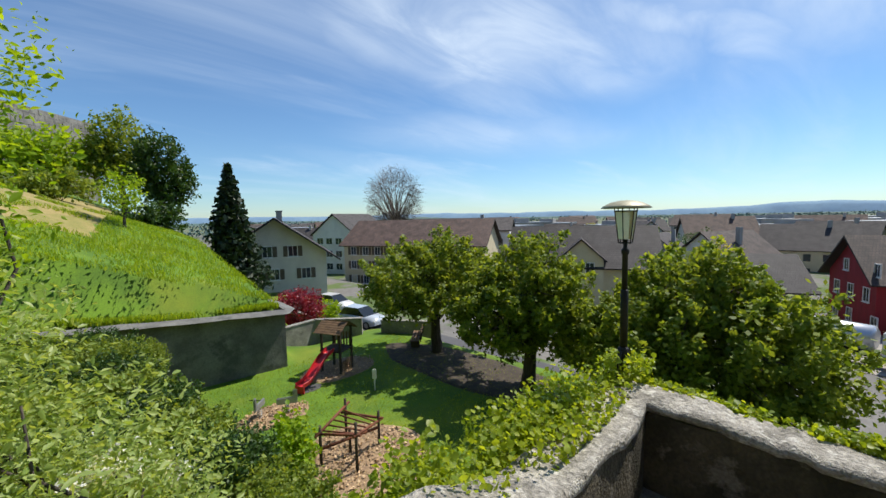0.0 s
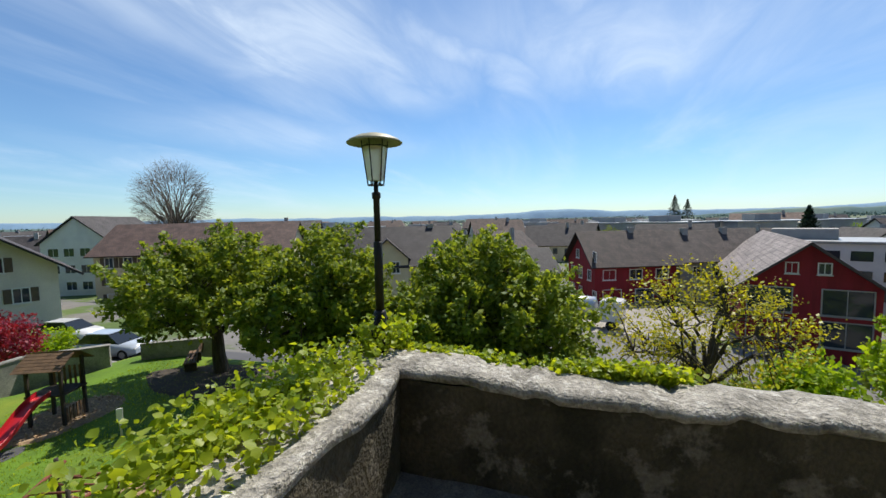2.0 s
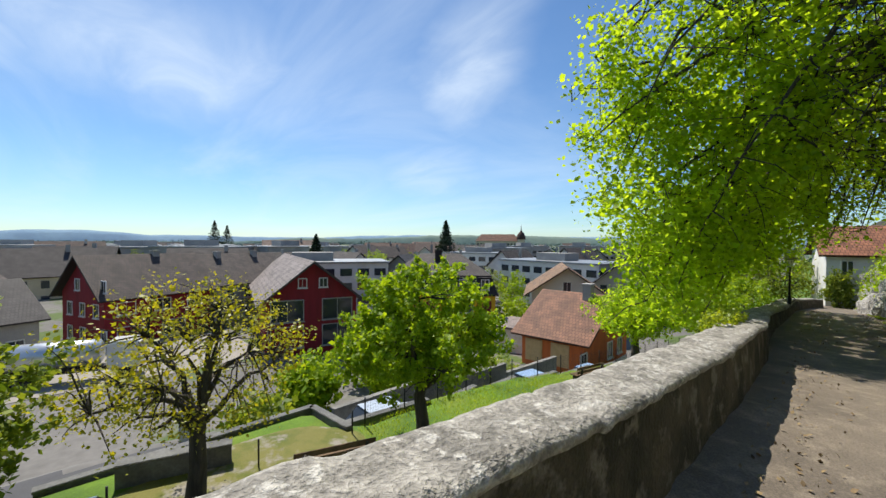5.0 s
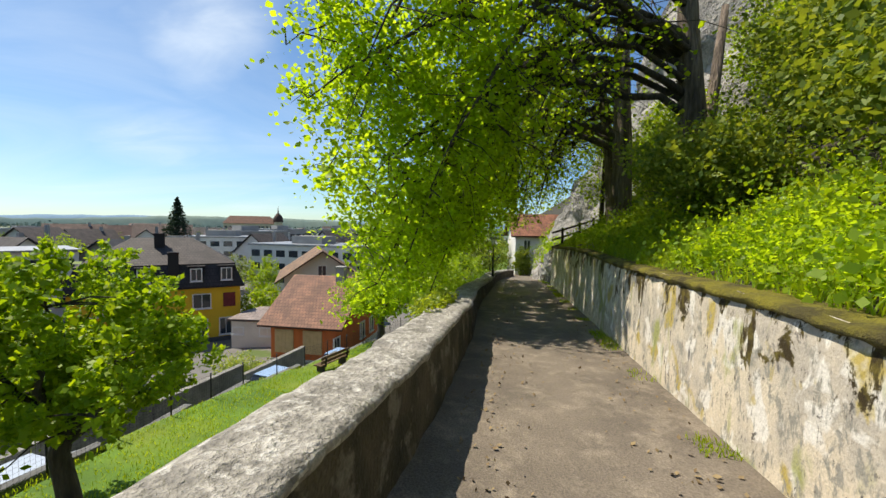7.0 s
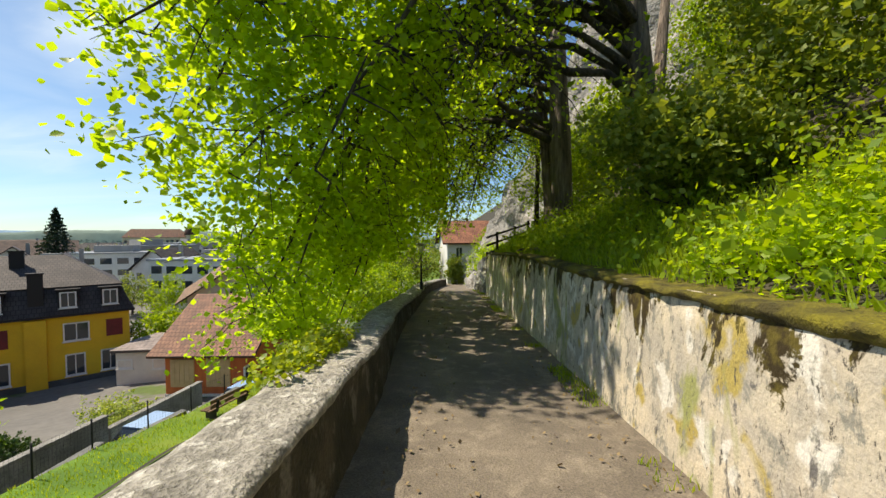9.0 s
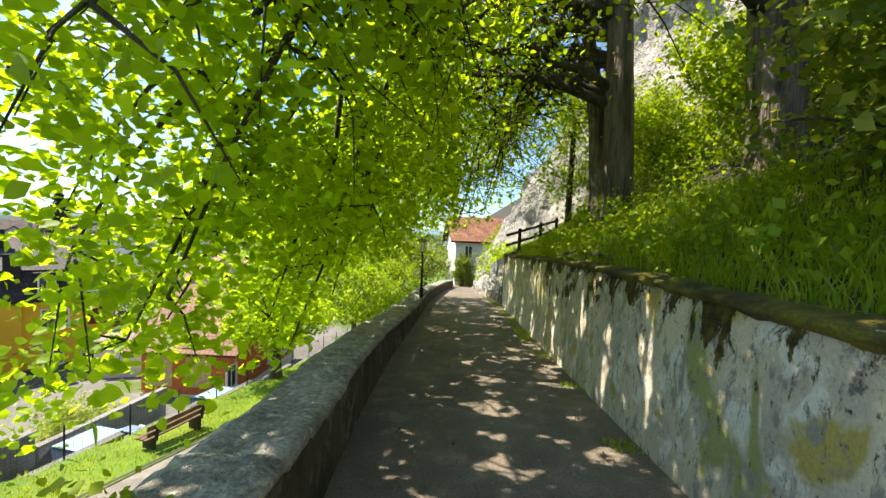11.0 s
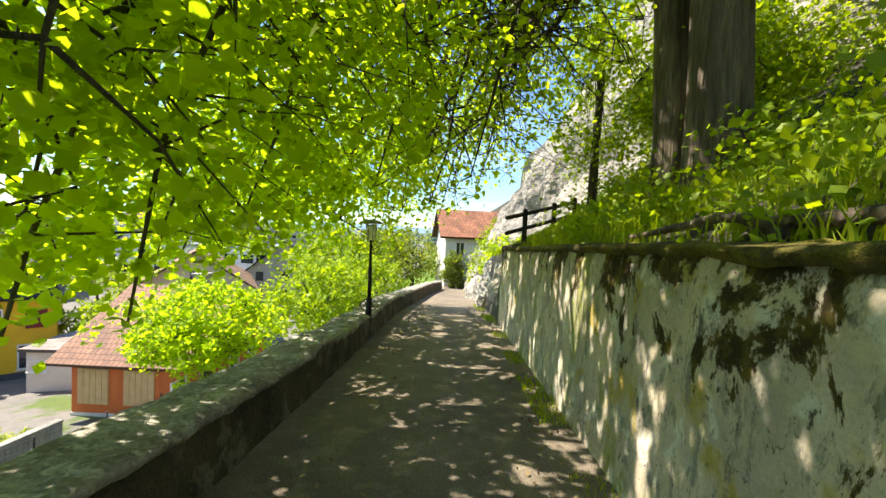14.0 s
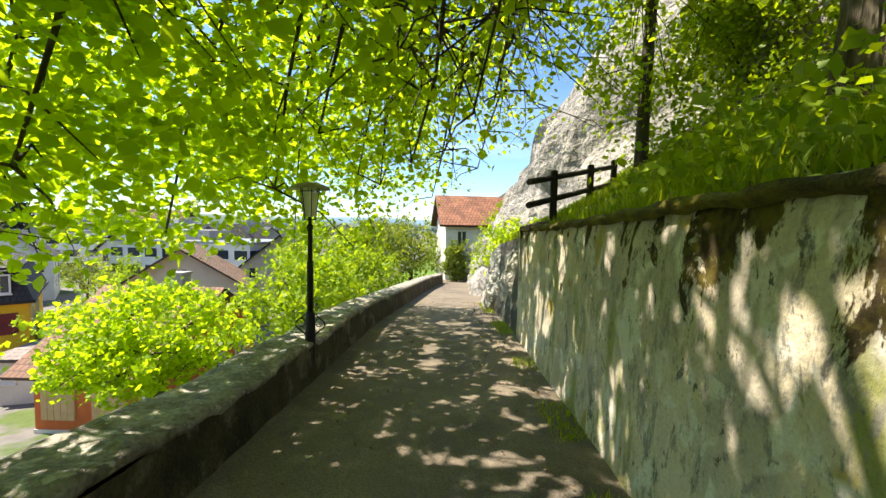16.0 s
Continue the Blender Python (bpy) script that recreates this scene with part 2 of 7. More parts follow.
M = {}
M["asphalt"] = mat("asphalt_path", (0.25, 0.205, 0.155), (0.17, 0.14, 0.108), 0.92, 0.8, 70, 0.8, 0.7, c3=(0.36, 0.30, 0.225), c3_scale=4, c3_lo=0.5, c3_hi=0.72, bump_dist=0.012)
M["road"] = mat("road_asphalt", (0.10, 0.10, 0.105), (0.075, 0.075, 0.08), 0.9, 0.3, 30, 0.2, 0.3)
M["pale_paving"] = mat("pale_paving", (0.36, 0.33, 0.29), (0.28, 0.26, 0.23), 0.9, 0.4, 12, 0.2, 0.3)
M["gravel"] = mat("gravel_path", (0.30, 0.27, 0.23), (0.2, 0.18, 0.155), 0.95, 2, 60, 0.4, 0.5)
M["grass"] = mat("lawn_grass", (0.12, 0.23, 0.006), (0.075, 0.16, 0.006), 0.9, 0.7, 25, 0.6, 0.5, c3=(0.19, 0.25, 0.012), c3_scale=0.25, c3_lo=0.5, c3_hi=0.7)
M["dry_grass"] = mat("dry_grass", (0.38, 0.29, 0.11), (0.26, 0.24, 0.06), 0.9, 0.8, 20, 0.5, 0.45)
M["soil"] = mat("dark_soil", (0.06, 0.05, 0.035), (0.035, 0.035, 0.02), 0.95, 1, 20, 0.6, 0.5)
M["bark_mulch"] = mat("bark_mulch", (0.09, 0.07, 0.05), (0.05, 0.04, 0.03), 0.95, 3, 30, 0.6, 0.5)
M["chips"] = mat("wood_chips", (0.42, 0.29, 0.17), (0.30, 0.20, 0.12), 0.9, 6, 22, 0.8, 0.6)
M["coping"] = mat("parapet_stone", (0.50, 0.465, 0.40), (0.27, 0.25, 0.21), 0.92, 4.2, 30, 1.0, 0.75, c3=(0.62, 0.59, 0.52), c3_scale=9, c3_lo=0.56, c3_hi=0.60, bump_dist=0.035)
# mossy render, its colours darkened further for the shade on the inner side
M["parapet_face"] = mat("parapet_render_shaded", (0.10, 0.082, 0.048), (0.035, 0.031, 0.014), 0.95, 2.2, 35, 0.9, 0.55, c3=(0.20, 0.175, 0.13), c3_scale=3.2, c3_lo=0.54, c3_hi=0.62, bump_dist=0.03)
M["render_wall"] = wall_stain_mat()
M["stone"] = mat("grey_stone", (0.33, 0.315, 0.285), (0.22, 0.21, 0.19), 0.92, 1.2, 18, 0.7, 0.5, c3=(0.12, 0.115, 0.1), c3_scale=0.7, c3_lo=0.55, c3_hi=0.7)
M["concrete"] = mat("stained_concrete", (0.20, 0.20, 0.19), (0.125, 0.125, 0.12), 0.9, 0.9, 14, 0.4, 0.4, c3=(0.09, 0.095, 0.09), c3_scale=0.8, c3_lo=0.56, c3_hi=0.66)
M["rock"] = mat("limestone_rock", (0.46, 0.43, 0.385), (0.29, 0.275, 0.25), 0.92, 0.7, 6, 1.0, 0.5, c3=(0.17, 0.165, 0.15), c3_scale=1.3, c3_lo=0.55, c3_hi=0.65, bump_dist=0.2)
M["moss"] = mat("moss", (0.22, 0.19, 0.015), (0.08, 0.065, 0.015), 0.98, 4, 60, 0.9, 0.6, bump_dist=0.03)
M["bark"] = mat("tree_bark", (0.11, 0.09, 0.07), (0.05, 0.042, 0.035), 0.95, 3, 14, 1.0, 0.6, stretch=(1, 1, 0.18), bump_dist=0.08)
M["grey_bark"] = mat("furrowed_bark", (0.30, 0.235, 0.18), (0.13, 0.10, 0.075), 0.95, 4, 15, 1.0, 0.9, stretch=(1, 1, 0.12), bump_dist=0.14)
M["iron"] = mat("black_iron", (0.014, 0.015, 0.016), (0.025, 0.022, 0.02), 0.55, 8, 60, 0.2, 0.3, metal=0.4)
M["lamp_cap"] = mat("olive_enamel_sheet", (0.36, 0.34, 0.22), (0.27, 0.25, 0.16), 0.5, 6, 40, 0.1, 0.3, metal=0.1)
M["wood"] = mat("bench_wood", (0.19, 0.11, 0.055), (0.12, 0.07, 0.035), 0.8, 4, 40, 0.3, 0.4)
M["dark_wood"] = mat("dark_wood", (0.055, 0.042, 0.03), (0.035, 0.028, 0.02), 0.85, 4, 40, 0.4, 0.4)
M["red_wood"] = mat("stained_red_wood", (0.22, 0.065, 0.03), (0.14, 0.045, 0.02), 0.8, 4, 30, 0.3, 0.4)
M["red_plastic"] = mat("red_plastic", (0.55, 0.02, 0.03), (0.48, 0.018, 0.026), 0.35, 2, 30, 0.05, 0.1)
M["white_wall"] = mat("off_white_plaster", (0.74, 0.68, 0.60), (0.66, 0.605, 0.535), 0.9, 0.5, 14, 0.15, 0.18)
M["bright_wall"] = mat("white_plaster", (0.76, 0.75, 0.72), (0.68, 0.67, 0.65), 0.9, 0.5, 14, 0.1, 0.15)
M["cream_wall"] = mat("cream_plaster", (0.66, 0.57, 0.38), (0.58, 0.5, 0.33), 0.9, 0.5, 14, 0.15, 0.18)
M["grey_wall"] = mat("grey_plaster", (0.42, 0.40, 0.37), (0.34, 0.33, 0.31), 0.9, 0.4, 14, 0.15, 0.2)
M["red_wall"] = mat("dark_red_boards", (0.30, 0.017, 0.027), (0.23, 0.014, 0.02), 0.8, 0.6, 20, 0.2, 0.25, stretch=(3, 3, 0.4))
M["yellow_wall"] = mat("yellow_plaster", (0.78, 0.50, 0.03), (0.70, 0.44, 0.03), 0.9, 0.5, 14, 0.12, 0.15)
M["orange_wall"] = mat("orange_boards", (0.66, 0.17, 0.045), (0.56, 0.14, 0.04), 0.85, 0.6, 20, 0.2, 0.2, stretch=(3, 3, 0.4))
M["beige_wood"] = mat("beige_shutter", (0.66, 0.46, 0.24), (0.58, 0.4, 0.2), 0.8, 2, 20, 0.1, 0.2)
M["shutter"] = mat("brown_shutter", (0.14, 0.10, 0.07), (0.10, 0.075, 0.05), 0.8, 2, 20, 0.2, 0.3)
M["red_shutter"] = mat("maroon_shutter", (0.20, 0.03, 0.03), (0.15, 0.025, 0.025), 0.8, 2, 20, 0.2, 0.3)
M["frame_white"] = mat("white_frame", (0.75, 0.74, 0.71), (0.68, 0.67, 0.65), 0.6, 2, 20, 0.05, 0.1)
M["plinth"] = mat("dark_plinth", (0.10, 0.11, 0.125), (0.075, 0.08, 0.09), 0.85, 1, 14, 0.2, 0.3)
M["metal_grey"] = mat("grey_metal", (0.35, 0.36, 0.37), (0.28, 0.29, 0.3), 0.45, 1, 20, 0.05, 0.15, metal=0.5)
M["tank"] = mat("brushed_tank_metal", (0.68, 0.70, 0.72), (0.58, 0.6, 0.62), 0.3, 1, 20, 0.05, 0.1, metal=0.7)
M["roof_brown"] = tile_mat("brown_roof_tiles", (0.098, 0.076, 0.066), (0.066, 0.054, 0.049))
M["roof_dark"] = tile_mat("dark_roof_tiles", (0.065, 0.056, 0.056), (0.045, 0.04, 0.042))
M["roof_rust"] = tile_mat("rust_brown_tiles", (0.165, 0.098, 0.072), (0.118, 0.074, 0.058))
M["roof_red"] = tile_mat("terracotta_tiles", (0.36, 0.155, 0.08), (0.24, 0.10, 0.055))
M["roof_grey"] = tile_mat("grey_roof_sheets", (0.34, 0.28, 0.25), (0.27, 0.225, 0.20), 0.5)
M["roof_ochre"] = tile_mat("ochre_brown_tiles", (0.27, 0.16, 0.08), (0.18, 0.11, 0.06))
M["leaf_lime"] = leaf_mat("linden_leaf", (0.16, 0.27, 0.016), (0.29, 0.41, 0.03), 0.70)
M["leaf_mid"] = leaf_mat("maple_leaf", (0.085, 0.145, 0.018), (0.235, 0.29, 0.045), 0.40, 0.6)
M["leaf_bright"] = leaf_mat("bright_leaf", (0.125, 0.225, 0.010), (0.27, 0.375, 0.022), 0.47, 0.55)
M["leaf_yellow"] = leaf_mat("young_yellow_leaf", (0.20, 0.22, 0.012), (0.36, 0.34, 0.03), 0.42)
M["leaf_dark"] = leaf_mat("dark_leaf", (0.022, 0.055, 0.012), (0.055, 0.11, 0.02), 0.25)
M["needle"] = leaf_mat("conifer_needle", (0.012, 0.028, 0.012), (0.03, 0.055, 0.022), 0.1)
M["leaf_maroon"] = leaf_mat("maroon_leaf", (0.12, 0.01, 0.025), (0.28, 0.02, 0.05), 0.35)
M["leaf_pale"] = leaf_mat("pale_shrub_leaf", (0.17, 0.25, 0.05), (0.36, 0.43, 0.15), 0.42)
M["ivy"] = leaf_mat("ivy_leaf", (0.13, 0.20, 0.012), (0.30, 0.36, 0.03), 0.48)
M["grass_blade"] = leaf_mat("grass_blade", (0.14, 0.24, 0.012), (0.30, 0.38, 0.03), 0.45)
M["twig"] = mat("bare_twig", (0.19, 0.155, 0.12), (0.13, 0.105, 0.08), 0.9, 3, 30, 0.2, 0.3)
# blue distance haze is mixed into both hill base colours
M["hill"] = mat("far_hill_haze", (0.15, 0.25, 0.36), (0.19, 0.30, 0.40), 1.0, 0.004, 0.03, 0.0, 0.2)
M["hill_near"] = mat("wooded_hill_haze", (0.10, 0.17, 0.16), (0.16, 0.22, 0.18), 1.0, 0.006, 0.04, 0.0, 0.3)
M["field"] = mat("far_fields", (0.12, 0.16, 0.08), (0.17, 0.18, 0.11), 1.0, 0.01, 0.1, 0.0, 0.3)
M["yards"] = mat("town_yards", (0.20, 0.19, 0.175), (0.15, 0.145, 0.135), 0.95, 0.08, 2.0, 0.1, 0.35, c3=(0.09, 0.14, 0.03), c3_scale=0.06, c3_lo=0.52, c3_hi=0.56)
M["mossy_gravel"] = mat("mossy_gravel", (0.21, 0.20, 0.05), (0.12, 0.15, 0.02), 0.95, 1.1, 40, 0.6, 0.5, c3=(0.34, 0.31, 0.26), c3_scale=0.8, c3_lo=0.54, c3_hi=0.62)


def glass_mat(name, tint=(0.03, 0.04, 0.05)):
    m = bpy.data.materials.new(name)
    m.use_nodes = True
    b = m.node_tree.nodes["Principled BSDF"]
    b.inputs["Base Color"].default_value = (*tint, 1)
    b.inputs["Roughness"].default_value = 0.06
    b.inputs["Specular IOR Level"].default_value = 0.7
    return m


M["glass"] = glass_mat("window_glass")
M["car_glass"] = glass_mat("car_glass", (0.015, 0.018, 0.02))
lg = bpy.data.materials.new("lantern_glass")
lg.use_nodes = True
lgb = lg.node_tree.nodes["Principled BSDF"]
lgb.inputs["Base Color"].default_value = (0.80, 0.74, 0.50, 1)
lgb.inputs["Roughness"].default_value = 0.35
lgb.inputs["Transmission Weight"].default_value = 0.55
M["lantern_glass"] = lg


def paint(name, c):
    m = bpy.data.materials.new(name)
    m.use_nodes = True
    b = m.node_tree.nodes["Principled BSDF"]
    b.inputs["Base Color"].default_value = (*c, 1)
    b.inputs["Roughness"].default_value = 0.28
    b.inputs["Coat Weight"].default_value = 0.6
    return m


M["car_silver"], M["car_blue"], M["car_white"] = paint("silver_car_paint", (0.45, 0.5, 0.56)), paint("pale_blue_car_paint", (0.30, 0.42, 0.60)), paint("white_car_paint", (0.7, 0.7, 0.7))
M["tyre"] = mat("tyre_rubber", (0.02, 0.02, 0.02), (0.015, 0.015, 0.015), 0.9, 5, 40, 0.1, 0.2)


# ---- mesh helpers ----
def mesh_of(bm_or_data, name, material):
    me = bpy.data.meshes.new(name)
    bm_or_data.to_mesh(me)
    bm_or_data.free()
    me.materials.append(material)
    return me


def part(name, bm, material, parent, label=""):
    ob = new(name, mesh_of(bm, name, material))
    ob.parent = parent
    if label:
        tagged(ob, label)
    return ob


def thing(name, at=(0, 0, 0), rz=0, label="", category="", group="", kind=""):
    ob = new(name)
    ob.empty_display_size = 0.2
    ob.matrix_basis = pose(*at, 0, 0, rz)
    return tagged(ob, label, category, group, kind)


def solid(name, bm, material, label, category, group="", kind="", at=None, rz=0):
    ob = new(name, mesh_of(bm, name, material))
    if at:
        ob.matrix_basis = pose(*at, 0, 0, rz)
    return tagged(ob, label, category, group, kind)


def box(bm, x0, x1, y0, y1, z0, z1, m=None, bevel=0.0):
    vs = [bm.verts.new((x, y, z)) for z in (z0, z1) for x, y in ((x0, y0), (x1, y0), (x1, y1), (x0, y1))]
    fs = [bm.faces.new([vs[i] for i in f]) for f in ((3, 2, 1, 0), (4, 5, 6, 7), (0, 1, 5, 4), (1, 2, 6, 5), (2, 3, 7, 6), (3, 0, 4, 7))]
    if m is not None:
        bmesh.ops.transform(bm, matrix=m, verts=vs)
    if bevel:
        es = list({e for f in fs for e in f.edges})
        bmesh.ops.bevel(bm, geom=es, offset=bevel, segments=2, affect="EDGES")
    return bm


def tube(bm, pts, radii, sides=8):
    """A tapered tube along points."""
    rings = []
    for i, p in enumerate(pts):
        p = Vector(p)
        d = (Vector(pts[min(i + 1, len(pts) - 1)]) - Vector(pts[max(i - 1, 0)]))
        d = d.normalized() if d.length > 1e-6 else Vector((0, 0, 1))
        a = d.orthogonal().normalized() if i == 0 else (rings[-1][1] - rings[-1][1].dot(d) * d).normalized()
        b = d.cross(a)
        ring = [bm.verts.new(p + radii[i] * (math.cos(2 * math.pi * k / sides) * a + math.sin(2 * math.pi * k / sides) * b)) for k in range(sides)]
        rings.append((ring, a))
    for (r0, _), (r1, _) in zip(rings, rings[1:]):
        for k in range(sides):
            bm.faces.new((r0[k], r0[(k + 1) % sides], r1[(k + 1) % sides], r1[k])).smooth = True
    bm.faces.new(rings[0][0][::-1])
    bm.faces.new(rings[-1][0])
    return bm


def interp(table, v):
    return float(np.interp(v, [a for a, _ in table], [b for _, b in table]))


def raw_mesh(name, verts, faces, material, smooth=False):
    """A mesh from numpy arrays: verts (n, 3), faces (m, k)."""
    me = bpy.data.meshes.new(name)
    n, (m, k) = len(verts), faces.shape
    me.vertices.add(n)
    me.vertices.foreach_set("co", np.ascontiguousarray(verts, dtype=np.float32).ravel())
    me.loops.add(m * k)
    me.loops.foreach_set("vertex_index", np.ascontiguousarray(faces, dtype=np.int32).ravel())
    me.polygons.add(m)
    me.polygons.foreach_set("loop_start", np.arange(0, m * k, k, dtype=np.int32))
    me.polygons.foreach_set("loop_total", np.full(m, k, dtype=np.int32))
    if smooth:
        me.polygons.foreach_set("use_smooth", np.ones(m, dtype=bool))
    me.update(calc_edges=True)
    me.validate()
    me.materials.append(material)
    return me


def leaf_mesh(name, centers, size, material, rng, droop=0.3, normal_bias=None, aspect=0.75, spread=0.35):
    """Many single leaves, each of two folded triangles pairs (six points), turned at random round the given centres."""
    n = len(centers)
    centers = np.asarray(centers, float)
    d = rng.normal(size=(n, 3)); d[:, 2] = d[:, 2] * 0.6 - droop
    d /= np.linalg.norm(d, axis=1, keepdims=True)
    nb = rng.normal(size=(n, 3)) * 0.8 + np.array([0, 0, 1.0] if normal_bias is None else normal_bias)
    side = np.cross(d, nb); side /= np.linalg.norm(side, axis=1, keepdims=True) + 1e-9
    up = np.cross(side, d)
    s = size * (1 + spread * rng.normal(size=(n, 1))).clip(0.45, 1.8)
    base, tip = centers - d * s * 0.5, centers + d * s * 0.5
    fold = up * s * 0.10
    l1 = centers - d * s * 0.12 + side * s * aspect * 0.5 + fold
    r1 = centers - d * s * 0.12 - side * s * aspect * 0.5 + fold
    l2 = centers + d * s * 0.22 + side * s * aspect * 0.34 + fold * 0.6
    r2 = centers + d * s * 0.22 - side * s * aspect * 0.34 + fold * 0.6
    verts = np.stack([base, l1, l2, tip, r2, r1], 1).reshape(-1, 3)
    i = np.arange(n)[:, None] * 6
    faces = np.concatenate([i + [0, 3, 2, 1], i + [0, 5, 4, 3]])
    return raw_mesh(name, verts, faces, material)


def small_leaf_mesh(name, centers, size, material, rng, spread=0.35, flat=0.6):
    """Simple four-cornered leaves for crowns that stay farther off."""
    n = len(centers)
    centers = np.asarray(centers, float)
    d = rng.normal(size=(n, 3)); d /= np.linalg.norm(d, axis=1, keepdims=True)
    nb = rng.normal(size=(n, 3)) + np.array([0, 0, flat])
    side = np.cross(d, nb); side /= np.linalg.norm(side, axis=1, keepdims=True) + 1e-9
    s = size * (1 + spread * rng.normal(size=(n, 1))).clip(0.4, 1.8)
    verts = np.stack([centers - d * s * 0.5, centers + side * s * 0.36, centers + d * s * 0.5, centers - side * s * 0.36], 1).reshape(-1, 3)
    faces = np.arange(n)[:, None] * 4 + np.array([[0, 1, 2, 3]])
    return raw_mesh(name, verts, faces, material)

# ---- terrain and the terrace ----
FLOOR = [(-8, 0.66), (-5, 0.58), (0, 0.30), (19, -0.84), (38, -2.8), (60, -4.0)]
TOP = [(-7, 1.30), (-5.2, 1.28), (-3, 1.21), (0, 0.98), (4, 0.69), (9, 0.30), (13, -0.06), (16, -0.25), (19, -0.40), (38, -2.2)]
INNER = [(-5.2, -0.42), (-3, -0.43), (-1.3, -0.39), (0, -0.33), (3, -0.26), (6, -0.28), (9, -0.48), (11, -0.54), (13, -0.50), (20, -0.45), (30, -0.2), (38, 0.3)]
OUTER = [(-5.2, -0.80), (-3, -0.84), (-1, -0.82), (0, -0.78), (4, -0.76), (6, -0.79), (9, -0.97), (11, -1.06), (13, -1.02), (20, -0.93), (30, -0.7), (38, -0.2)]
WALL_X, WALL_END = 2.05, 18.6
WALL_TOP = [(-1.2, 1.34), (3, 1.29), (6, 1.22), (10, 1.24), (13, 1.17), (16, 1.04), (18.6, 0.98)]


def floor_z(x, y):
    ramp = max(0.0, x - 1.25) * 0.40 * min(1.0, max(0.0, (-1.6 - y) / 1.2))
    return interp(FLOOR, y) + ramp


def smooth(a, b, v):
    t = min(1.0, max(0.0, (v - a) / (b - a)))
    return t * t * (3 - 2 * t)


def fence_x(y):
    return interp([(-40, -13.5), (-8, -12.8), (4.0, -12.4), (4.6, -10.2), (7.5, -10.4), (13.4, -10.6), (17.2, -9.8), (24.5, -8.5), (35.9, -6.8), (52, -5.0)], y)


def lawn_z(y):
    return interp([(-30, -4.0), (6, -4.07), (8.5, -4.25), (16.7, -5.08), (23, -5.6), (38, -6.6), (60, -7.4)], y)


def town_z(x, y):
    """Street level beyond the fence, falling to the flat town."""
    road = interp([(-60, -5.6), (0, -5.6), (8.5, -6.4), (18, -7.5), (24.5, -8.2), (40, -9.2)], y)
    low = interp([(-60, -6.2), (-30, -6.4), (-10, -8.2), (8, -8.6), (20, -9.8), (32, -11.0), (44, -11.8)], y)
    d = fence_x(y) - x
    road += (low - road) * smooth(4.6, 7.5, d)
    flat = interp([(14, -9.2), (34, -12.2)], y)
    return road + (flat - road) * smooth(14, 30, d)


def ground_z(x, y):
    if x > -0.75 and y > -5.7:
        if x < WALL_X + 0.25 or y < -1.3:
            return floor_z(min(x, 4), y) - 0.35
        bank = interp(WALL_TOP, y) - 0.06
        if y > WALL_END:
            bank = interp([(WALL_END, 0.95), (24, 0.4), (38, -2.0), (60, -3)], y)
        d = x - WALL_X - 0.25
        return bank + d * 0.52 + 0.9 * smooth(1.0, 6.0, d) + 14 * smooth(7, 26, d)
    fx = fence_x(y)
    low = lawn_z(y) if x > fx else town_z(x, y)
    if y < -5.7:
        # planted slope beside the terrace, and the grass mound above the playground
        slope = -4.0 + 3.1 * smooth(-1.8, 2.6, x) + 0.6 * max(0, x - 2.6)
        low = max(low, slope) if x > -1.8 else low
        if y < -22.55 and x > -6.2:
            back = -22.2 - y
            mound = -1.15 + 0.26 * min(back, 10) + 0.36 * min(x + 5.6, 14) + 0.11 * max(0, min(back, 60) - 10)
            edge = smooth(-6.2, -5.4, x)
            return low + (mound - low) * edge
        if y < -22.2:
            low = min(low, -4.0 - 1.6 * smooth(-22, -30, y) * smooth(-6, -9, x) )
    return low


def axis(lo, hi, near_lo, near_hi, step):
    mid = list(np.arange(near_lo, near_hi + 1e-6, step))
    left, right, v, s = [], [], near_lo, step
    while v > lo:
        s *= 1.22; v -= s; left.append(max(v, lo))
    v, s = near_hi, step
    while v < hi:
        s *= 1.22; v += s; right.append(min(v, hi))
    return np.array(left[::-1] + mid + right)


gx, gy = axis(-4000, 4000, -22, 12, 0.4), axis(-4000, 4000, -40, 44, 0.5)
gv = np.array([(x, y, ground_z(x, y) if -90 < x < 60 and -120 < y < 90 else (-9.0 if x < 25 else 18.0)) for y in gy for x in gx])
nx = len(gx)
gi = (np.arange(len(gy) - 1)[:, None] * nx + np.arange(nx - 1)[None]).ravel()
gf = np.stack([gi, gi + 1, gi + 1 + nx, gi + nx], 1)
ground = tagged(new("ground", raw_mesh("ground", gv, gf, M["grass"], True)), "grassy ground falling from the terrace to the town", "ground", kind="structure")
ground.data.materials.append(M["road"]); ground.data.materials.append(M["field"]); ground.data.materials.append(M["soil"]); ground.data.materials.append(M["dry_grass"]); ground.data.materials.append(M["yards"])
mid = gv[gf].mean(1)
gm = np.zeros(len(gf), np.int32)
for i, (cx, cy, cz) in enumerate(mid):
    fx = fence_x(cy)
    if -4.4 < cx - fx < 0 and -45 < cy < 60:
        gm[i] = 1
    elif cx < fx - 4.4:
        gm[i] = 5 if math.hypot(cx, cy) < 420 else 2
    elif cx > WALL_X and cy > -1.3:
        gm[i] = 3
    elif cy < -27 and 0.5 < cx - 0.25 * (cy + 27) < 5 and cy > -50:
        gm[i] = 4
ground.data.polygons.foreach_set("material_index", gm)


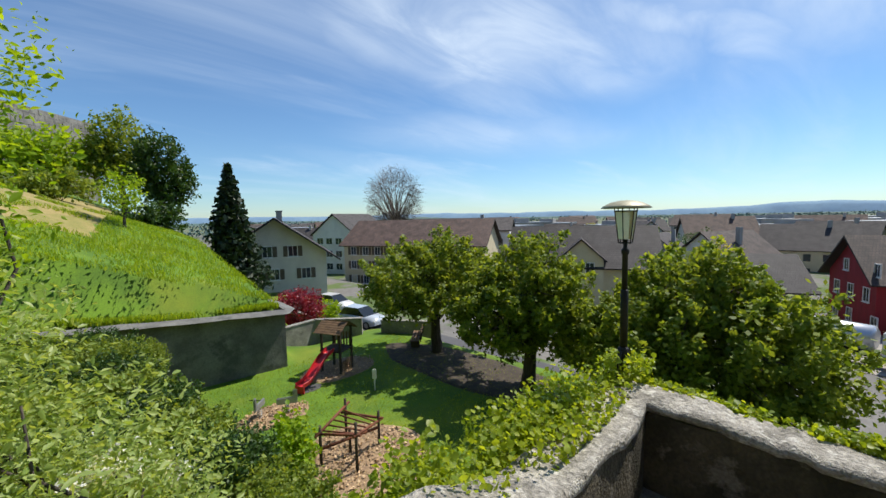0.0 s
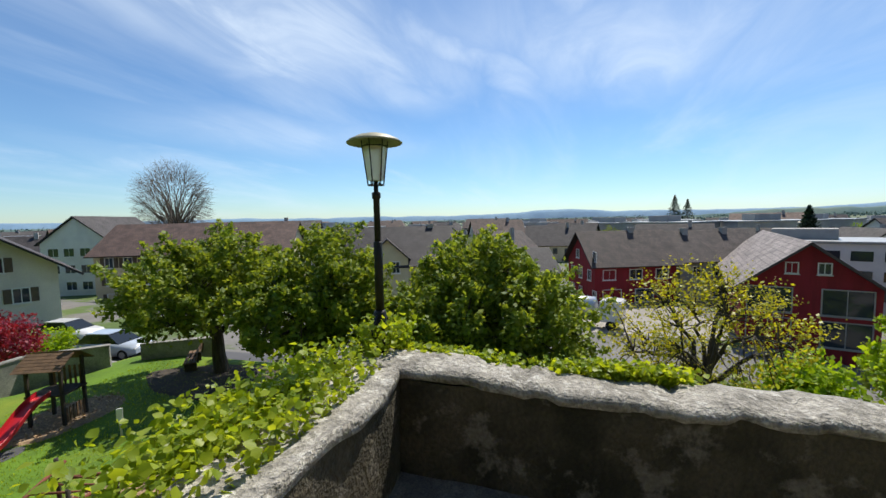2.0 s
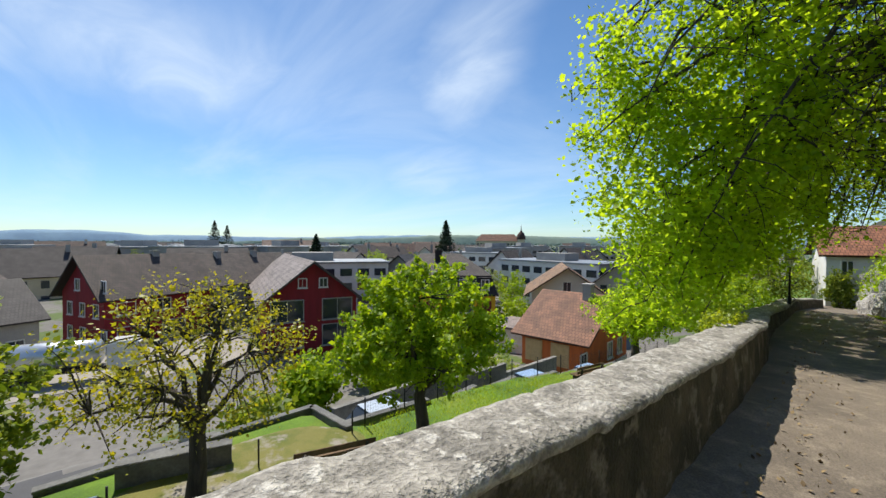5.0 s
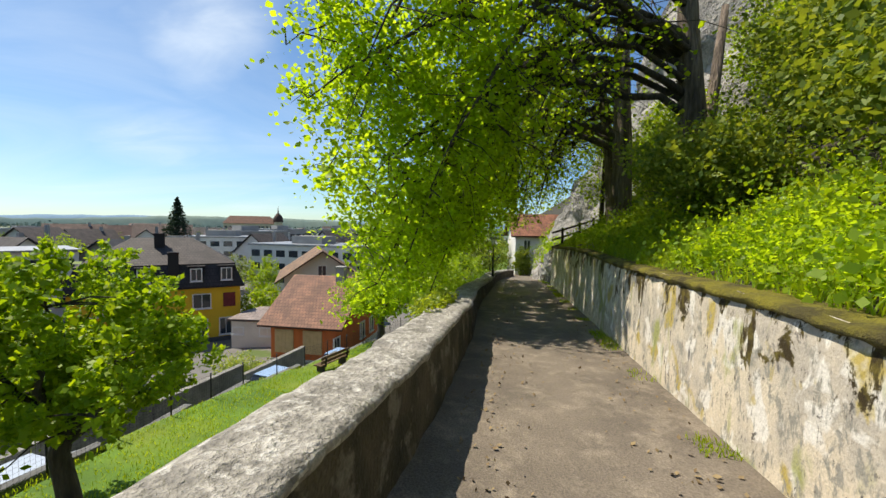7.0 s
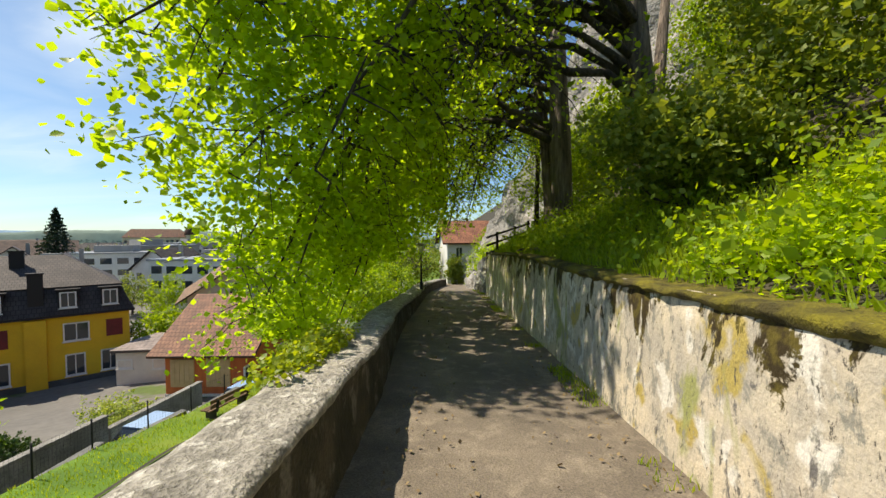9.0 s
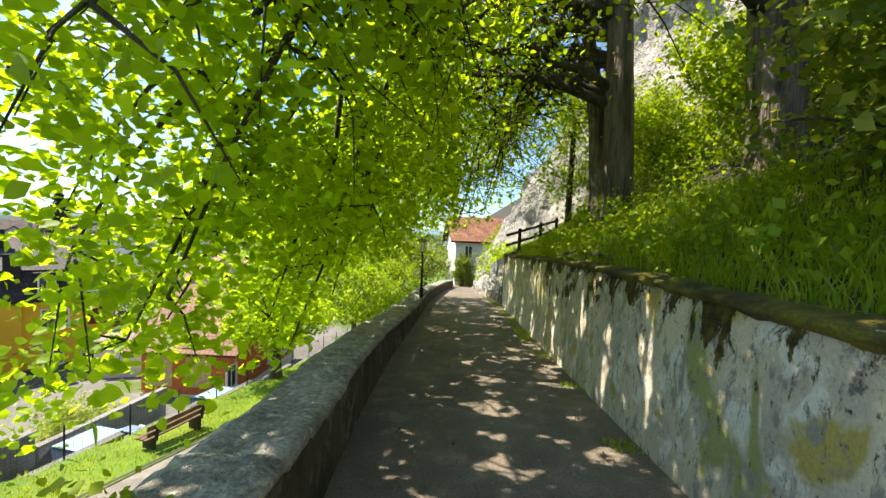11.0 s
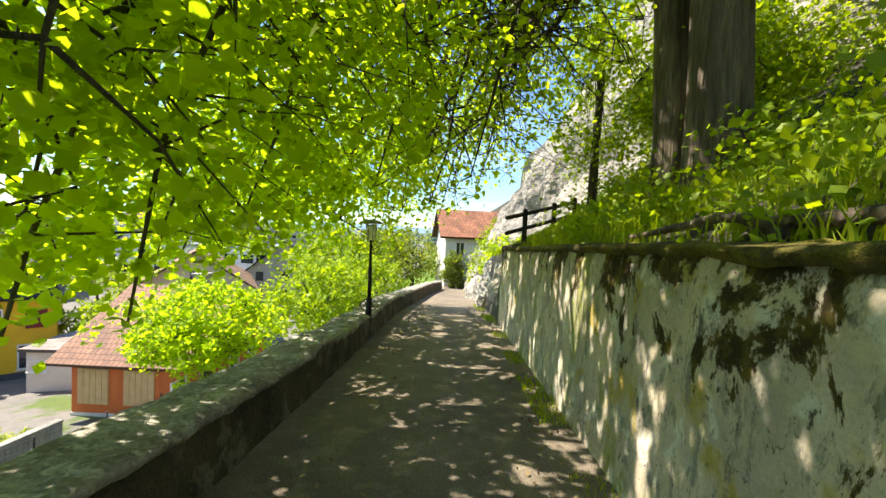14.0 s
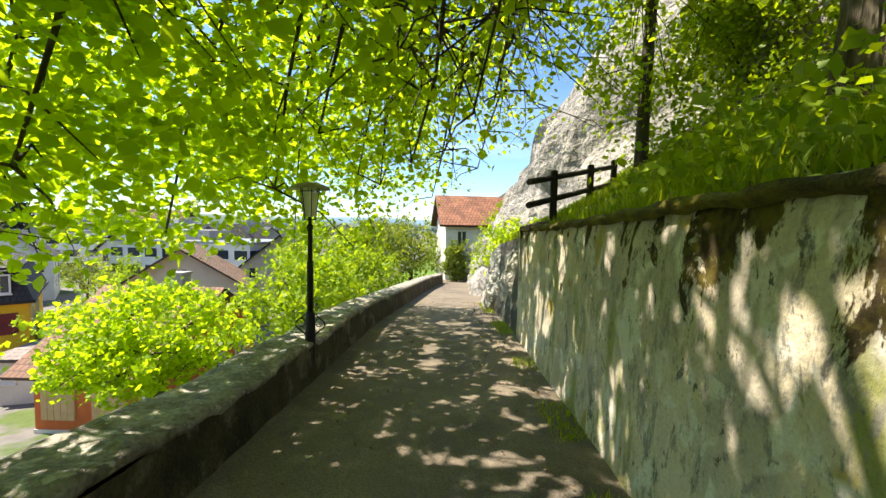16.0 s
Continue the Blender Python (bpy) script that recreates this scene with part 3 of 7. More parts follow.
def strip(name, ys, xs_of, z_of, material, cols=6, label="", category="ground", kind="structure", thick=0.0):
    """A sheet that follows the way: columns across, rows along."""
    vs, fs = [], []
    for y in ys:
        a, b = xs_of(y)
        for c in range(cols + 1):
            x = a + (b - a) * c / cols
            vs.append((x, y, z_of(x, y)))
    k = cols + 1
    for r in range(len(ys) - 1):
        for c in range(cols):
            i = r * k + c
            fs.append((i, i + 1, i + 1 + k, i + k))
    return tagged(new(name, raw_mesh(name, np.array(vs), np.array(fs), material, True)), label, category, kind=kind)


def path_z(x, y):
    return floor_z(x, y) + 0.012 * noise.noise((x * 0.9, y * 0.9, 0))


strip("path", np.arange(-5.6, 42.1, 0.25), lambda y: (interp(INNER, y) - 0.1 if y > -5.2 else -0.6, WALL_X + 0.1 if y > -1.4 else 6.0), path_z, M["asphalt"], 14,
      "worn grey-brown asphalt footpath between two walls", "path")


# parapet: a thick weathered wall with a broken stone top, swept along the edge
def rough_sweep(name, ys, section, material, seed, amp, freq, kind="structure", label="", category="wall"):
    vs, n = [], None
    for y in ys:
        pts = section(y)
        n = len(pts)
        for j, (x, z, w) in enumerate(pts):
            q = Vector((x * freq, y * freq, z * freq + seed))
            o = noise.noise_vector(q) * amp * w + noise.noise_vector(q * 3.1) * amp * 0.45 * w
            vs.append((x + o.x, y + o.y * 0.4, z + o.z))
    fs = []
    for r in range(len(ys) - 1):
        for j in range(n - 1):
            i = r * n + j
            fs.append((i, i + n, i + n + 1, i + 1))
    return tagged(new(name, raw_mesh(name, np.array(vs), np.array(fs), material, True)), label, category, kind=kind)


SEAMS = np.cumsum(np.random.default_rng(3).uniform(0.7, 1.7, 50)) - 5.0


def coping_section(y):
    a, b, z = interp(OUTER, y), interp(INNER, y), interp(TOP, y)
    z += 0.03 * round(2.4 * noise.noise((y * 0.7, 3.0, 0)))
    seam = min(abs(y - c) for c in SEAMS)
    z -= 0.03 * max(0.0, 1 - seam / 0.05)
    pts = [(a - 0.02, z - 0.22, 1)]
    for k in range(9):
        f = k / 8
        pts.append((a + (b - a) * f, z + (0.02 if 0 < k < 8 else 0.0), 1 if 0 < k < 8 else 0.6))
    pts += [(b + 0.008, z - 0.025, 0.8), (b - 0.004, z - 0.055, 0.6), (b - 0.03, z - 0.075, 0.4)]
    return pts


def inner_face(y):
    b, z, f = interp(INNER, y), interp(TOP, y), interp(FLOOR, y)
    return [(b - 0.010 + 0.03 * (k / 7), z - 0.045 - (z - 0.045 - f + 0.15) * k / 7, 1) for k in range(8)]


def outer_face(y):
    a, z = interp(OUTER, y), interp(TOP, y)
    return [(a - 0.03 - 0.35 * k / 10, z - 0.14 + (lawn_z(y) - 0.3 - z + 0.14) * k / 10, 1) for k in range(11)][::-1]


PY = np.arange(-5.25, 38.01, 0.07)
parapet = thing("parapet", (0, 0, 0), 0, "old parapet wall with a weathered grey stone top", "wall", kind="structure")
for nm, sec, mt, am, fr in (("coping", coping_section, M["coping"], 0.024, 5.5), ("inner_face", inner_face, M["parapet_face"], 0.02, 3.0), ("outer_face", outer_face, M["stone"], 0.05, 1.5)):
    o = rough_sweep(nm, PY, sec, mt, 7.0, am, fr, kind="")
    o.parent = parapet
    for key in ("category",):
        del o[key]

# the short leg that turns off at the corner
LEG = [Vector((-0.62, -5.22, 1.28)), Vector((0.3, -5.20, 1.30)), Vector((1.2, -5.24, 1.34)), Vector((2.4, -5.5, 1.6)), Vector((4.5, -6.0, 2.3))]


def leg_at(u):
    i = min(int(u), len(LEG) - 2)
    return LEG[i].lerp(LEG[i + 1], u - i)


def leg_sweep(name, section, material, amp):
    vs, n = [], 0
    us = np.linspace(0, len(LEG) - 1.001, 90)
    for u in us:
        p = leg_at(u)
        pts = section(p)
        n = len(pts)
        for y, z in pts:
            q = Vector((p.x * 4, y * 4, z * 4))
            o = noise.noise_vector(q) * amp
            vs.append((p.x + o.x, y + o.y, z + o.z))
    fs = [(r * n + j, r * n + j + 1, r * n + n + j + 1, r * n + n + j) for r in range(len(us) - 1) for j in range(n - 1)]
    o = new(name, raw_mesh(name, np.array(vs), np.array(fs), material, True))
    o.parent = parapet_leg


parapet_leg = thing("parapet", (0, 0, 0), 0, "ivy-grown parapet wall at the terrace corner", "wall", kind="structure")
leg_sweep("coping", lambda p: [(p.y - 0.23, p.z - 0.25)] + [(p.y - 0.21 + 0.40 * k / 6, p.z + 0.02) for k in range(7)] + [(p.y + 0.20, p.z - 0.05), (p.y + 0.17, p.z - 0.08)], M["coping"], 0.035)
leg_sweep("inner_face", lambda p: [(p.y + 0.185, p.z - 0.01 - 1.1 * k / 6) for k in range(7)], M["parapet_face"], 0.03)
leg_sweep("outer_face", lambda p: [(p.y - 0.22 - 0.2 * k / 8, p.z - 0.1 + (-4.3 - p.z) * k / 8) for k in range(9)][::-1], M["stone"], 0.05)


# the rendered wall on the hill side
def wall_section(y):
    z, f = interp(WALL_TOP, y), interp(FLOOR, y)
    pts = [(WALL_X + 0.005 * k, f - 0.15 + (z - f + 0.15) * k / 12, 1) for k in range(13)]
    pts[-1] = (pts[-1][0] + 0.03, pts[-1][1] + 0.01, 1)
    return [(x, zz, w) for x, zz, w in pts][::-1]


WY = np.arange(-1.3, WALL_END + 0.01, 0.08)
hill_wall = thing("wall_hillside", (0, 0, 0), 0, "stained rendered retaining wall with a mossy top", "wall", kind="structure")
rough_sweep("wall_face", WY, wall_section, M["render_wall"], 3.0, 0.014, 2.0, kind="").parent = hill_wall
rough_sweep("moss_top", WY, lambda y: [(WALL_X + 0.65 - 0.62 * k / 8, interp(WALL_TOP, y) + 0.012 + 0.02 * math.sin(math.pi * k / 8), 1) for k in range(9)]
            + [(WALL_X + 0.01, interp(WALL_TOP, y) - 0.012, 1), (WALL_X + 0.012, interp(WALL_TOP, y) - 0.02 - 0.04 * abs(noise.noise((y * 3, 0, 4))), 1), (WALL_X + 0.05, interp(WALL_TOP, y) - 0.06, 1)],
            M["moss"], 6.0, 0.028, 5.0, kind="").parent = hill_wall
bm = bmesh.new(); box(bm, WALL_X + 0.03, WALL_X + 0.6, WALL_END - 0.1, WALL_END + 0.02, -1.2, 0.96)
part("wall_end", bm, M["render_wall"], hill_wall)
bm = bmesh.new(); box(bm, WALL_X + 0.02, 6.0, -1.6, -1.25, -0.2, 1.34)
part("wall_return", bm, M["render_wall"], hill_wall)
for o in hill_wall.children:
    if "category" in o:
        del o["category"]


# ---- trees ----
def crown_points(rng, blobs, clumps, per, sigma, shell=0.55):
    """Leaf centres in clumps spread through ellipsoids (centre, radii)."""
    vol = np.array([b[1][0] * b[1][1] * b[1][2] for b in blobs]) ** 0.8
    pick = rng.choice(len(blobs), clumps, p=vol / vol.sum())
    d = rng.normal(size=(clumps, 3)); d /= np.linalg.norm(d, axis=1, keepdims=True)
    r = shell + (1 - shell) * rng.random((clumps, 1)) ** 0.6
    r *= 1 + 0.12 * rng.normal(size=(clumps, 1))
    cen = np.array([blobs[i][0] for i in pick]) + d * r * np.array([blobs[i][1] for i in pick])
    # each clump is a shoot that grows outward and up, wide at its foot and pointed at its end
    out = d * np.array([0.75, 0.75, 0.35]) + np.array([0, 0, 0.55]) + 0.25 * rng.normal(size=(clumps, 3))
    out /= np.linalg.norm(out, axis=1, keepdims=True)
    u = rng.random((clumps, per, 1)) ** 1.3
    long = sigma * (2.4 + 1.0 * rng.random((clumps, 1, 1)))
    pts = cen[:, None] + out[:, None] * (u - 0.35) * long + rng.normal(size=(clumps, per, 3)) * sigma * (0.85 - 0.62 * u)
    return cen, pts.reshape(-1, 3)


def branch(bm, a, b, r0, r1, rng, bend=0.12, steps=5, sides=6):
    a, b = Vector(a), Vector(b)
    ln = (b - a).length
    pts = [a.lerp(b, k / steps) + Vector(rng.normal(size=3)) * bend * ln * 0.35 * math.sin(math.pi * k / steps) + Vector((0, 0, bend * ln * math.sin(math.pi * k / steps))) for k in range(steps + 1)]
    tube(bm, pts, [r0 + (r1 - r0) * k / steps for k in range(steps + 1)], sides)
    return pts


def tree(name, at, trunk_top, trunk_r, blobs, leaf, leaf_size, clumps, per, sigma, label, seed, bark="bark", limbs=10, twigs=60, group="", shell=0.62, fine=False, category="tree"):
    rng = np.random.default_rng(seed)
    root = thing(name, at, 0, label, category, group)
    cen, pts = crown_points(rng, blobs, clumps, per, sigma, shell)
    bm = bmesh.new()
    tt = Vector(trunk_top)
    tp = [Vector((0, 0, -0.25)), Vector((0, 0, 0.15)), tt * 0.35 + Vector(rng.normal(size=3)) * 0.04, tt * 0.7 + Vector(rng.normal(size=3)) * 0.05, tt]
    tube(bm, tp, [trunk_r * 1.7, trunk_r * 1.15, trunk_r * 0.95, trunk_r * 0.85, trunk_r * 0.7], 10)
    part("trunk", bm, M[bark], root)
    order = rng.permutation(len(cen))
    ends = []
    for k in range(limbs):
        c = Vector(cen[order[k]])
        start = tp[3].lerp(tt, rng.random())
        mid = start.lerp(c, 0.85)
        bm = bmesh.new()
        ends += branch(bm, start, mid, trunk_r * 0.42, trunk_r * 0.12, rng)[2:]
        part("limb", bm, M[bark], root)
    bm = bmesh.new()
    for k in range(limbs, min(limbs + twigs, len(cen))):
        c = Vector(cen[order[k]])
        start = min(ends, key=lambda e: (e - c).length)
        branch(bm, start, c, trunk_r * 0.13, trunk_r * 0.03, rng, 0.08, 4, 5)
    tagged(part("twig_growth", bm, M[bark], root), kind="stuff")
    ob = new("crown", leaf_mesh("crown", pts, leaf_size, M[leaf], rng) if fine else small_leaf_mesh("crown", pts, leaf_size, M[leaf], rng, flat=1.5))
    ob.parent = root
    return root


tree("tree", (-11.45, -17.6, -4.05), (0.1, 0, 2.2), 0.28, [((0.2, 0, 3.9), (3.3, 3.3, 1.7)), ((0.2, 0.3, 4.7), (2.1, 2.1, 1.25)), ((-1.8, 0.6, 3.4), (2.1, 2.1, 1.1)), ((1.7, -0.9, 3.3), (2.1, 2.1, 1.1))],
     "leaf_mid", 0.15, 330, 100, 0.23, "maple in young green leaf on the playground lawn", 11, group="maples below the terrace")
tree("tree", (-10.4, -11.8, -4.05), (0, 0.1, 2.0), 0.27, [((0, 0, 3.7), (2.4, 2.4, 2.0)), ((0.1, 0.2, 4.9), (1.5, 1.5, 1.35)), ((0.8, -1.1, 3.1), (1.8, 1.8, 1.2)), ((-0.5, 0.8, 3.0), (1.5, 1.5, 1.2))],
     "leaf_mid", 0.15, 300, 100, 0.22, "maple in young green leaf beside the bark path", 12, group="maples below the terrace")
tree("tree", (-11.6, -6.2, -4.1), (0, 0, 1.8), 0.34, [((0, 0.0, 3.0), (2.9, 3.3, 2.1)), ((0, -0.2, 4.4), (1.8, 1.8, 1.3)), ((0.4, 1.7, 2.4), (2.0, 1.7, 1.5)), ((0.3, -2.0, 2.6), (2.2, 2.0, 1.7))],
     "leaf_mid", 0.15, 520, 100, 0.24, "broad dense maple with low branches", 13, group="maples below the terrace")
tree("tree", (-8.1, 5.5, -4.1), (0, 0, 1.9), 0.20, [((0, 0, 3.3), (2.3, 2.3, 1.7)), ((0, 0.2, 4.3), (1.5, 1.5, 1.2)), ((-0.4, -0.9, 2.9), (1.5, 1.5, 1.0)), ((0.3, 1.0, 2.9), (1.5, 1.5, 1.0))],
     "leaf_bright", 0.12, 270, 100, 0.18, "small round maple in bright fresh green", 14)
tree("tree", (-9.8, 0.0, -4.1), (0.1, 0.1, 2.2), 0.19, [((0, 0, 3.2), (2.2, 2.3, 1.6)), ((0, 0, 4.1), (1.4, 1.4, 1.0)), ((0.2, -1.2, 2.6), (1.4, 1.2, 0.8))],
     "leaf_yellow", 0.075, 420, 19, 0.19, "pollarded tree with thin yellowish young leaves", 15, limbs=16, twigs=240)
tree("tree", (-8.1, 23.7, lawn_z(23.7)), (0.05, 0, 2.0), 0.26, [((0, 0, 3.2), (2.7, 2.7, 1.2)), ((0, 0, 3.7), (1.7, 1.7, 1.0)), ((0.4, -1.3, 2.7), (1.7, 1.7, 0.8))],
     "leaf_lime", 0.14, 330, 40, 0.24, "small spreading tree in yellow-green leaf", 16)
tree("tree", (-6.2, 30.8, -6.15), (0, 0, 2.0), 0.2, [((0, 0, 3.6), (2.6, 3.6, 2.0)), ((0, 2.5, 3.2), (2.2, 2.6, 1.8))],
     "leaf_bright", 0.2, 320, 30, 0.32, "leafy tree below the path wall", 17)
tree("tree", (-5.4, 39.5, -6.7), (0, 0, 2.0), 0.2, [((0, 0, 3.6), (2.6, 3.4, 2.2))],
     "leaf_bright", 0.2, 260, 30, 0.34, "leafy tree near the end of the path", 18)

tree("tree", (-2.6, 45.0, -4.4), (0, 0, 2.0), 0.2, [((0, 0, 3.4), (3.0, 3.0, 2.2)), ((-3, 2, 3.6), (3.0, 3.0, 2.4))],
     "leaf_mid", 0.22, 300, 30, 0.36, "leafy tree beyond the end of the parapet", 19)
tree("tree", (-9.5, 44.0, -6.4), (0, 0, 2.2), 0.24, [((0, 0, 4.4), (3.6, 3.6, 2.8)), ((2, 1, 3.6), (2.6, 2.6, 2.2))],
     "leaf_bright", 0.24, 320, 30, 0.4, "fresh green tree beyond the lower lawn", 20)

# ---- the great lindens on the bank, whose boughs hang over the path ----
def clear_of_walk(wp, thin=True):
    """Leaves stay out of the walking space and off the lamp."""
    f = 0.3 - 0.06 * wp[:, 1]
    keep = ~((wp[:, 0] > -0.25) & (wp[:, 0] < 2.3) & (wp[:, 2] < f + 2.5))
    keep &= ~((wp[:, 1] < 17) & (wp[:, 0] > -1.6) & (wp[:, 0] < 0.2) & (wp[:, 2] < f + 1.35))
    keep &= ~((wp[:, 0] > 1.6) & (wp[:, 2] < f + 3.6))
    # the crown leans out over the valley; little grows back over the bank
    h = np.abs(np.sin(wp[:, 0] * 12.9898 + wp[:, 1] * 78.233 + wp[:, 2] * 37.719) * 43758.5453) % 1.0
    keep &= (wp[:, 1] > np.where(wp[:, 2] > 2.2, 5.0, 6.0) + 0.7 * h) & ~((wp[:, 1] < 9.0) & (wp[:, 0] < -4.1 - 0.5 * h))
    keep &= (wp[:, 1] > 6.5) | (wp[:, 2] < 0.2 - 1.58 * (wp[:, 0] + 0.1))
    if thin:
        keep &= (wp[:, 0] < 0.4) | (h < 0.3)
        keep &= (wp[:, 1] < 10.5) | (wp[:, 2] < 5.5) | (h < 0.4)
        low = (wp[:, 1] > 15.5) & (wp[:, 2] < 4.4)
        keep &= (h < np.clip(1.0 - 0.34 * (wp[:, 0] + 0.3), 0.2, 1.0)) | low
        keep &= h < np.clip(1.2 - 0.28 * (wp[:, 2] - 4.5 + 0.3 * wp[:, 0]), 0.22, 1.0)
        # gaps in the canopy through which the sun reaches the path
        u, v = wp[:, 1] - 0.14 * wp[:, 2], wp[:, 0] + 0.63 * wp[:, 2]
        gap = np.array([noise.noise((a * 2.2, b * 2.2, 2.0)) + 0.6 * noise.noise((a * 6.0, b * 6.0, 7.0)) for a, b in zip(u, v)])
        keep &= (gap < 0.26) | (wp[:, 1] < 8.3) | (wp[:, 2] < 0.6 - 1.58 * (wp[:, 0] + 0.3))
    keep &= ~((wp[:, 1] > 11.3) & (wp[:, 0] < -0.2) & (wp[:, 2] < 0.15 + 0.35 * h))
    keep &= ~((np.hypot(wp[:, 0] + 0.5, wp[:, 1] - 16.2) < 0.3) & (wp[:, 2] < 1.6))
    return keep


def linden(at, trunk, stem, ends, seed, label, tw, per, rise=2.3, shell=(), nshell=300):
    r = np.random.default_rng(seed)
    root = thing("tree", at, 0, label, "tree", "lindens on the bank")
    for nm, (pts, rad) in (("trunk", trunk), ("second_stem", stem)):
        bm = bmesh.new()
        tube(bm, pts, rad, 16)
        for v in bm.verts:
            a = math.atan2(v.co.y, v.co.x)
            g = 0.035 * noise.noise((math.cos(a) * 5, math.sin(a) * 5, v.co.z * 0.6)) + 0.02 * math.sin(a * 9)
            v.co.x += g * math.cos(a); v.co.y += g * math.sin(a)
        part(nm, bm, M["grey_bark"], root)
    line = []
    for e in ends:
        z0 = 2.7 + 3.6 * r.random() ** 1.3 + 0.3 * max(0, e[2])
        a, b = Vector((-0.1, 0.05, z0)), Vector(e)
        # rises from the trunk, arches over and hangs at its end
        c = a.lerp(b, 0.55 + 0.15 * r.random()); c.z = max(a.z, b.z) + (rise + 0.8 * r.random() if e[2] < 3 else 0.9)
        n, pts = 12, []
        for k in range(n + 1):
            f = k / n
            p = a * (1 - f) ** 2 + c * 2 * f * (1 - f) + b * f * f
            pts.append(p + Vector(r.normal(size=3)) * 0.19 * math.sin(math.pi * f))
        bm = bmesh.new()
        tube(bm, pts, [(0.07 + 0.05 * r.random()) * (1 - k / n) ** 0.9 + 0.012 for k in range(n + 1)], 8)
        part("bough", bm, M["bark"], root)
        line += pts[3:] + pts[7:] + pts[9:]
        for q in range(4):
            s0 = pts[4 + 2 * q]
            e0 = s0 + Vector((r.normal() * 1.1, r.normal() * 1.1, -0.5 - 0.9 * r.random()))
            c0 = s0.lerp(e0, 0.5) + Vector((r.normal() * 0.3, r.normal() * 0.3, 0.55))
            if not clear_of_walk(np.array([(Vector(at) + e0)[:], (Vector(at) + c0)[:]]), False).all():
                continue
            sp = [s0 * (1 - k / 6) ** 2 + c0 * 2 * (k / 6) * (1 - k / 6) + e0 * (k / 6) ** 2 + Vector(r.normal(size=3)) * 0.04 for k in range(7)]
            sp[0] = s0
            bm = bmesh.new()
            tube(bm, sp, [0.034 - 0.0045 * k for k in range(7)], 6)
            part("side_branch", bm, M["bark"], root)
            line += sp[2:]
    bm = bmesh.new()
    tips, la = [], np.array([p[:] for p in line])
    org = Vector(at)
    for k in range(tw):
        s = Vector(line[r.integers(len(line))])
        e = s + Vector((r.normal() * 0.85, r.normal() * 0.85, r.normal() * 0.6 - 0.45))
        w = np.array([(org + e)[:], (org + s)[:]])
        if not clear_of_walk(w, False).all():
            continue
        m1 = s.lerp(e, 0.5) + Vector((0, 0, 0.16))
        tube(bm, [s, m1, e], [0.017, 0.011, 0.004], 4)
        tips.append((s, e))
    tagged(part("twig_growth", bm, M["bark"], root), kind="stuff")
    f = 0.3 + 0.75 * r.random((len(tips), 5, 1))
    s, e = np.array([t[0][:] for t in tips])[:, None], np.array([t[1][:] for t in tips])[:, None]
    cl = (s + (e - s) * f + r.normal(size=(len(tips), 5, 3)) * 0.17).reshape(-1, 3)
    ex = la[r.integers(len(la), size=tw * 2)] + r.normal(size=(tw * 2, 3)) * np.array([0.8, 0.8, 0.65])
    cl = np.concatenate([cl, ex])
    lp = (cl[:, None] + r.normal(size=(len(cl), per, 3)) * np.array([0.2, 0.2, 0.15])).reshape(-1, 3)
    if shell:
        # dense outer leafage on the valley side
        sh = crown_points(r, shell, nshell, 34, 0.25, 0.75)[1]
        lp = np.concatenate([lp, sh - np.array(at)])
    lp = lp[clear_of_walk(lp + np.array(at))]
    ob = new("crown", leaf_mesh("crown", lp, 0.105, M["leaf_lime"], r, aspect=0.88))
    ob.parent = root
    return root


linden((4.0, 14.1, 1.75), ([(0, 0, -0.6), (0, 0, 0.1), (-0.03, 0, 1.2), (-0.05, 0.05, 3.0), (-0.1, 0.1, 5.0), (-0.2, 0, 9.0)], [0.58, 0.38, 0.33, 0.31, 0.26, 0.12]),
       ([(-0.08, 0.85, -0.6), (-0.1, 0.8, 0.8), (-0.25, 0.75, 2.6), (-0.7, 0.9, 6.0)], [0.36, 0.26, 0.22, 0.10]),
       [(-6.4, -1.8, -0.5), (-6.0, 0.6, -0.4), (-5.4, 3.2, -0.3), (-5.0, 5.8, -0.2), (-3.6, 8.4, 0.0), (-6.6, -0.4, 1.2), (-5.4, 3.8, 1.0), (-2.4, 7.2, 3.4), (-3.4, 0.4, 4.6),
        (-4.0, 6.6, 1.0), (-1.8, 9.4, 2.2), (-7.4, 1.6, -0.1), (-5.2, 8.6, 0.2), (-4.4, 10.2, 1.4), (-3.0, 10.6, 3.0), (-2.4, 8.6, 0.8), (-6.4, 7.4, 1.6),
        (-4.6, 2.6, 0.3), (-3.6, 3.4, 0.1), (-3.2, 5.4, 0.65), (-4.5, 5.9, 0.05), (-2.4, 4.4, 1.25), (-2.8, 2.8, 0.6), (-5.6, 4.6, 0.8), (-6.2, 2.4, 1.4), (-4.8, 4.0, 2.0), (-6.9, -1.0, -0.9), (-7.0, 0.8, -1.0), (-6.6, 2.8, -0.9), (-1.6, 5.0, 2.6)],
       5, "old linden with furrowed bark, drooping boughs over the path", 1200, 11,
       shell=[((-3.0, 16.8, 3.0), (1.5, 2.4, 1.4)), ((-2.6, 20.0, 3.4), (1.5, 2.2, 1.6)), ((-3.6, 14.6, 1.5), (1.3, 3.0, 1.0)), ((-3.2, 12.0, 1.4), (1.3, 1.6, 1.1)), ((-3.4, 18.0, 1.7), (1.7, 2.5, 1.1)), ((-3.0, 21.5, 2.2), (1.7, 2.2, 1.3)), ((-5.0, 20.0, 2.8), (1.6, 2.6, 1.5)), ((-1.1, 15.3, 2.2), (0.6, 1.2, 0.9))], nshell=520)
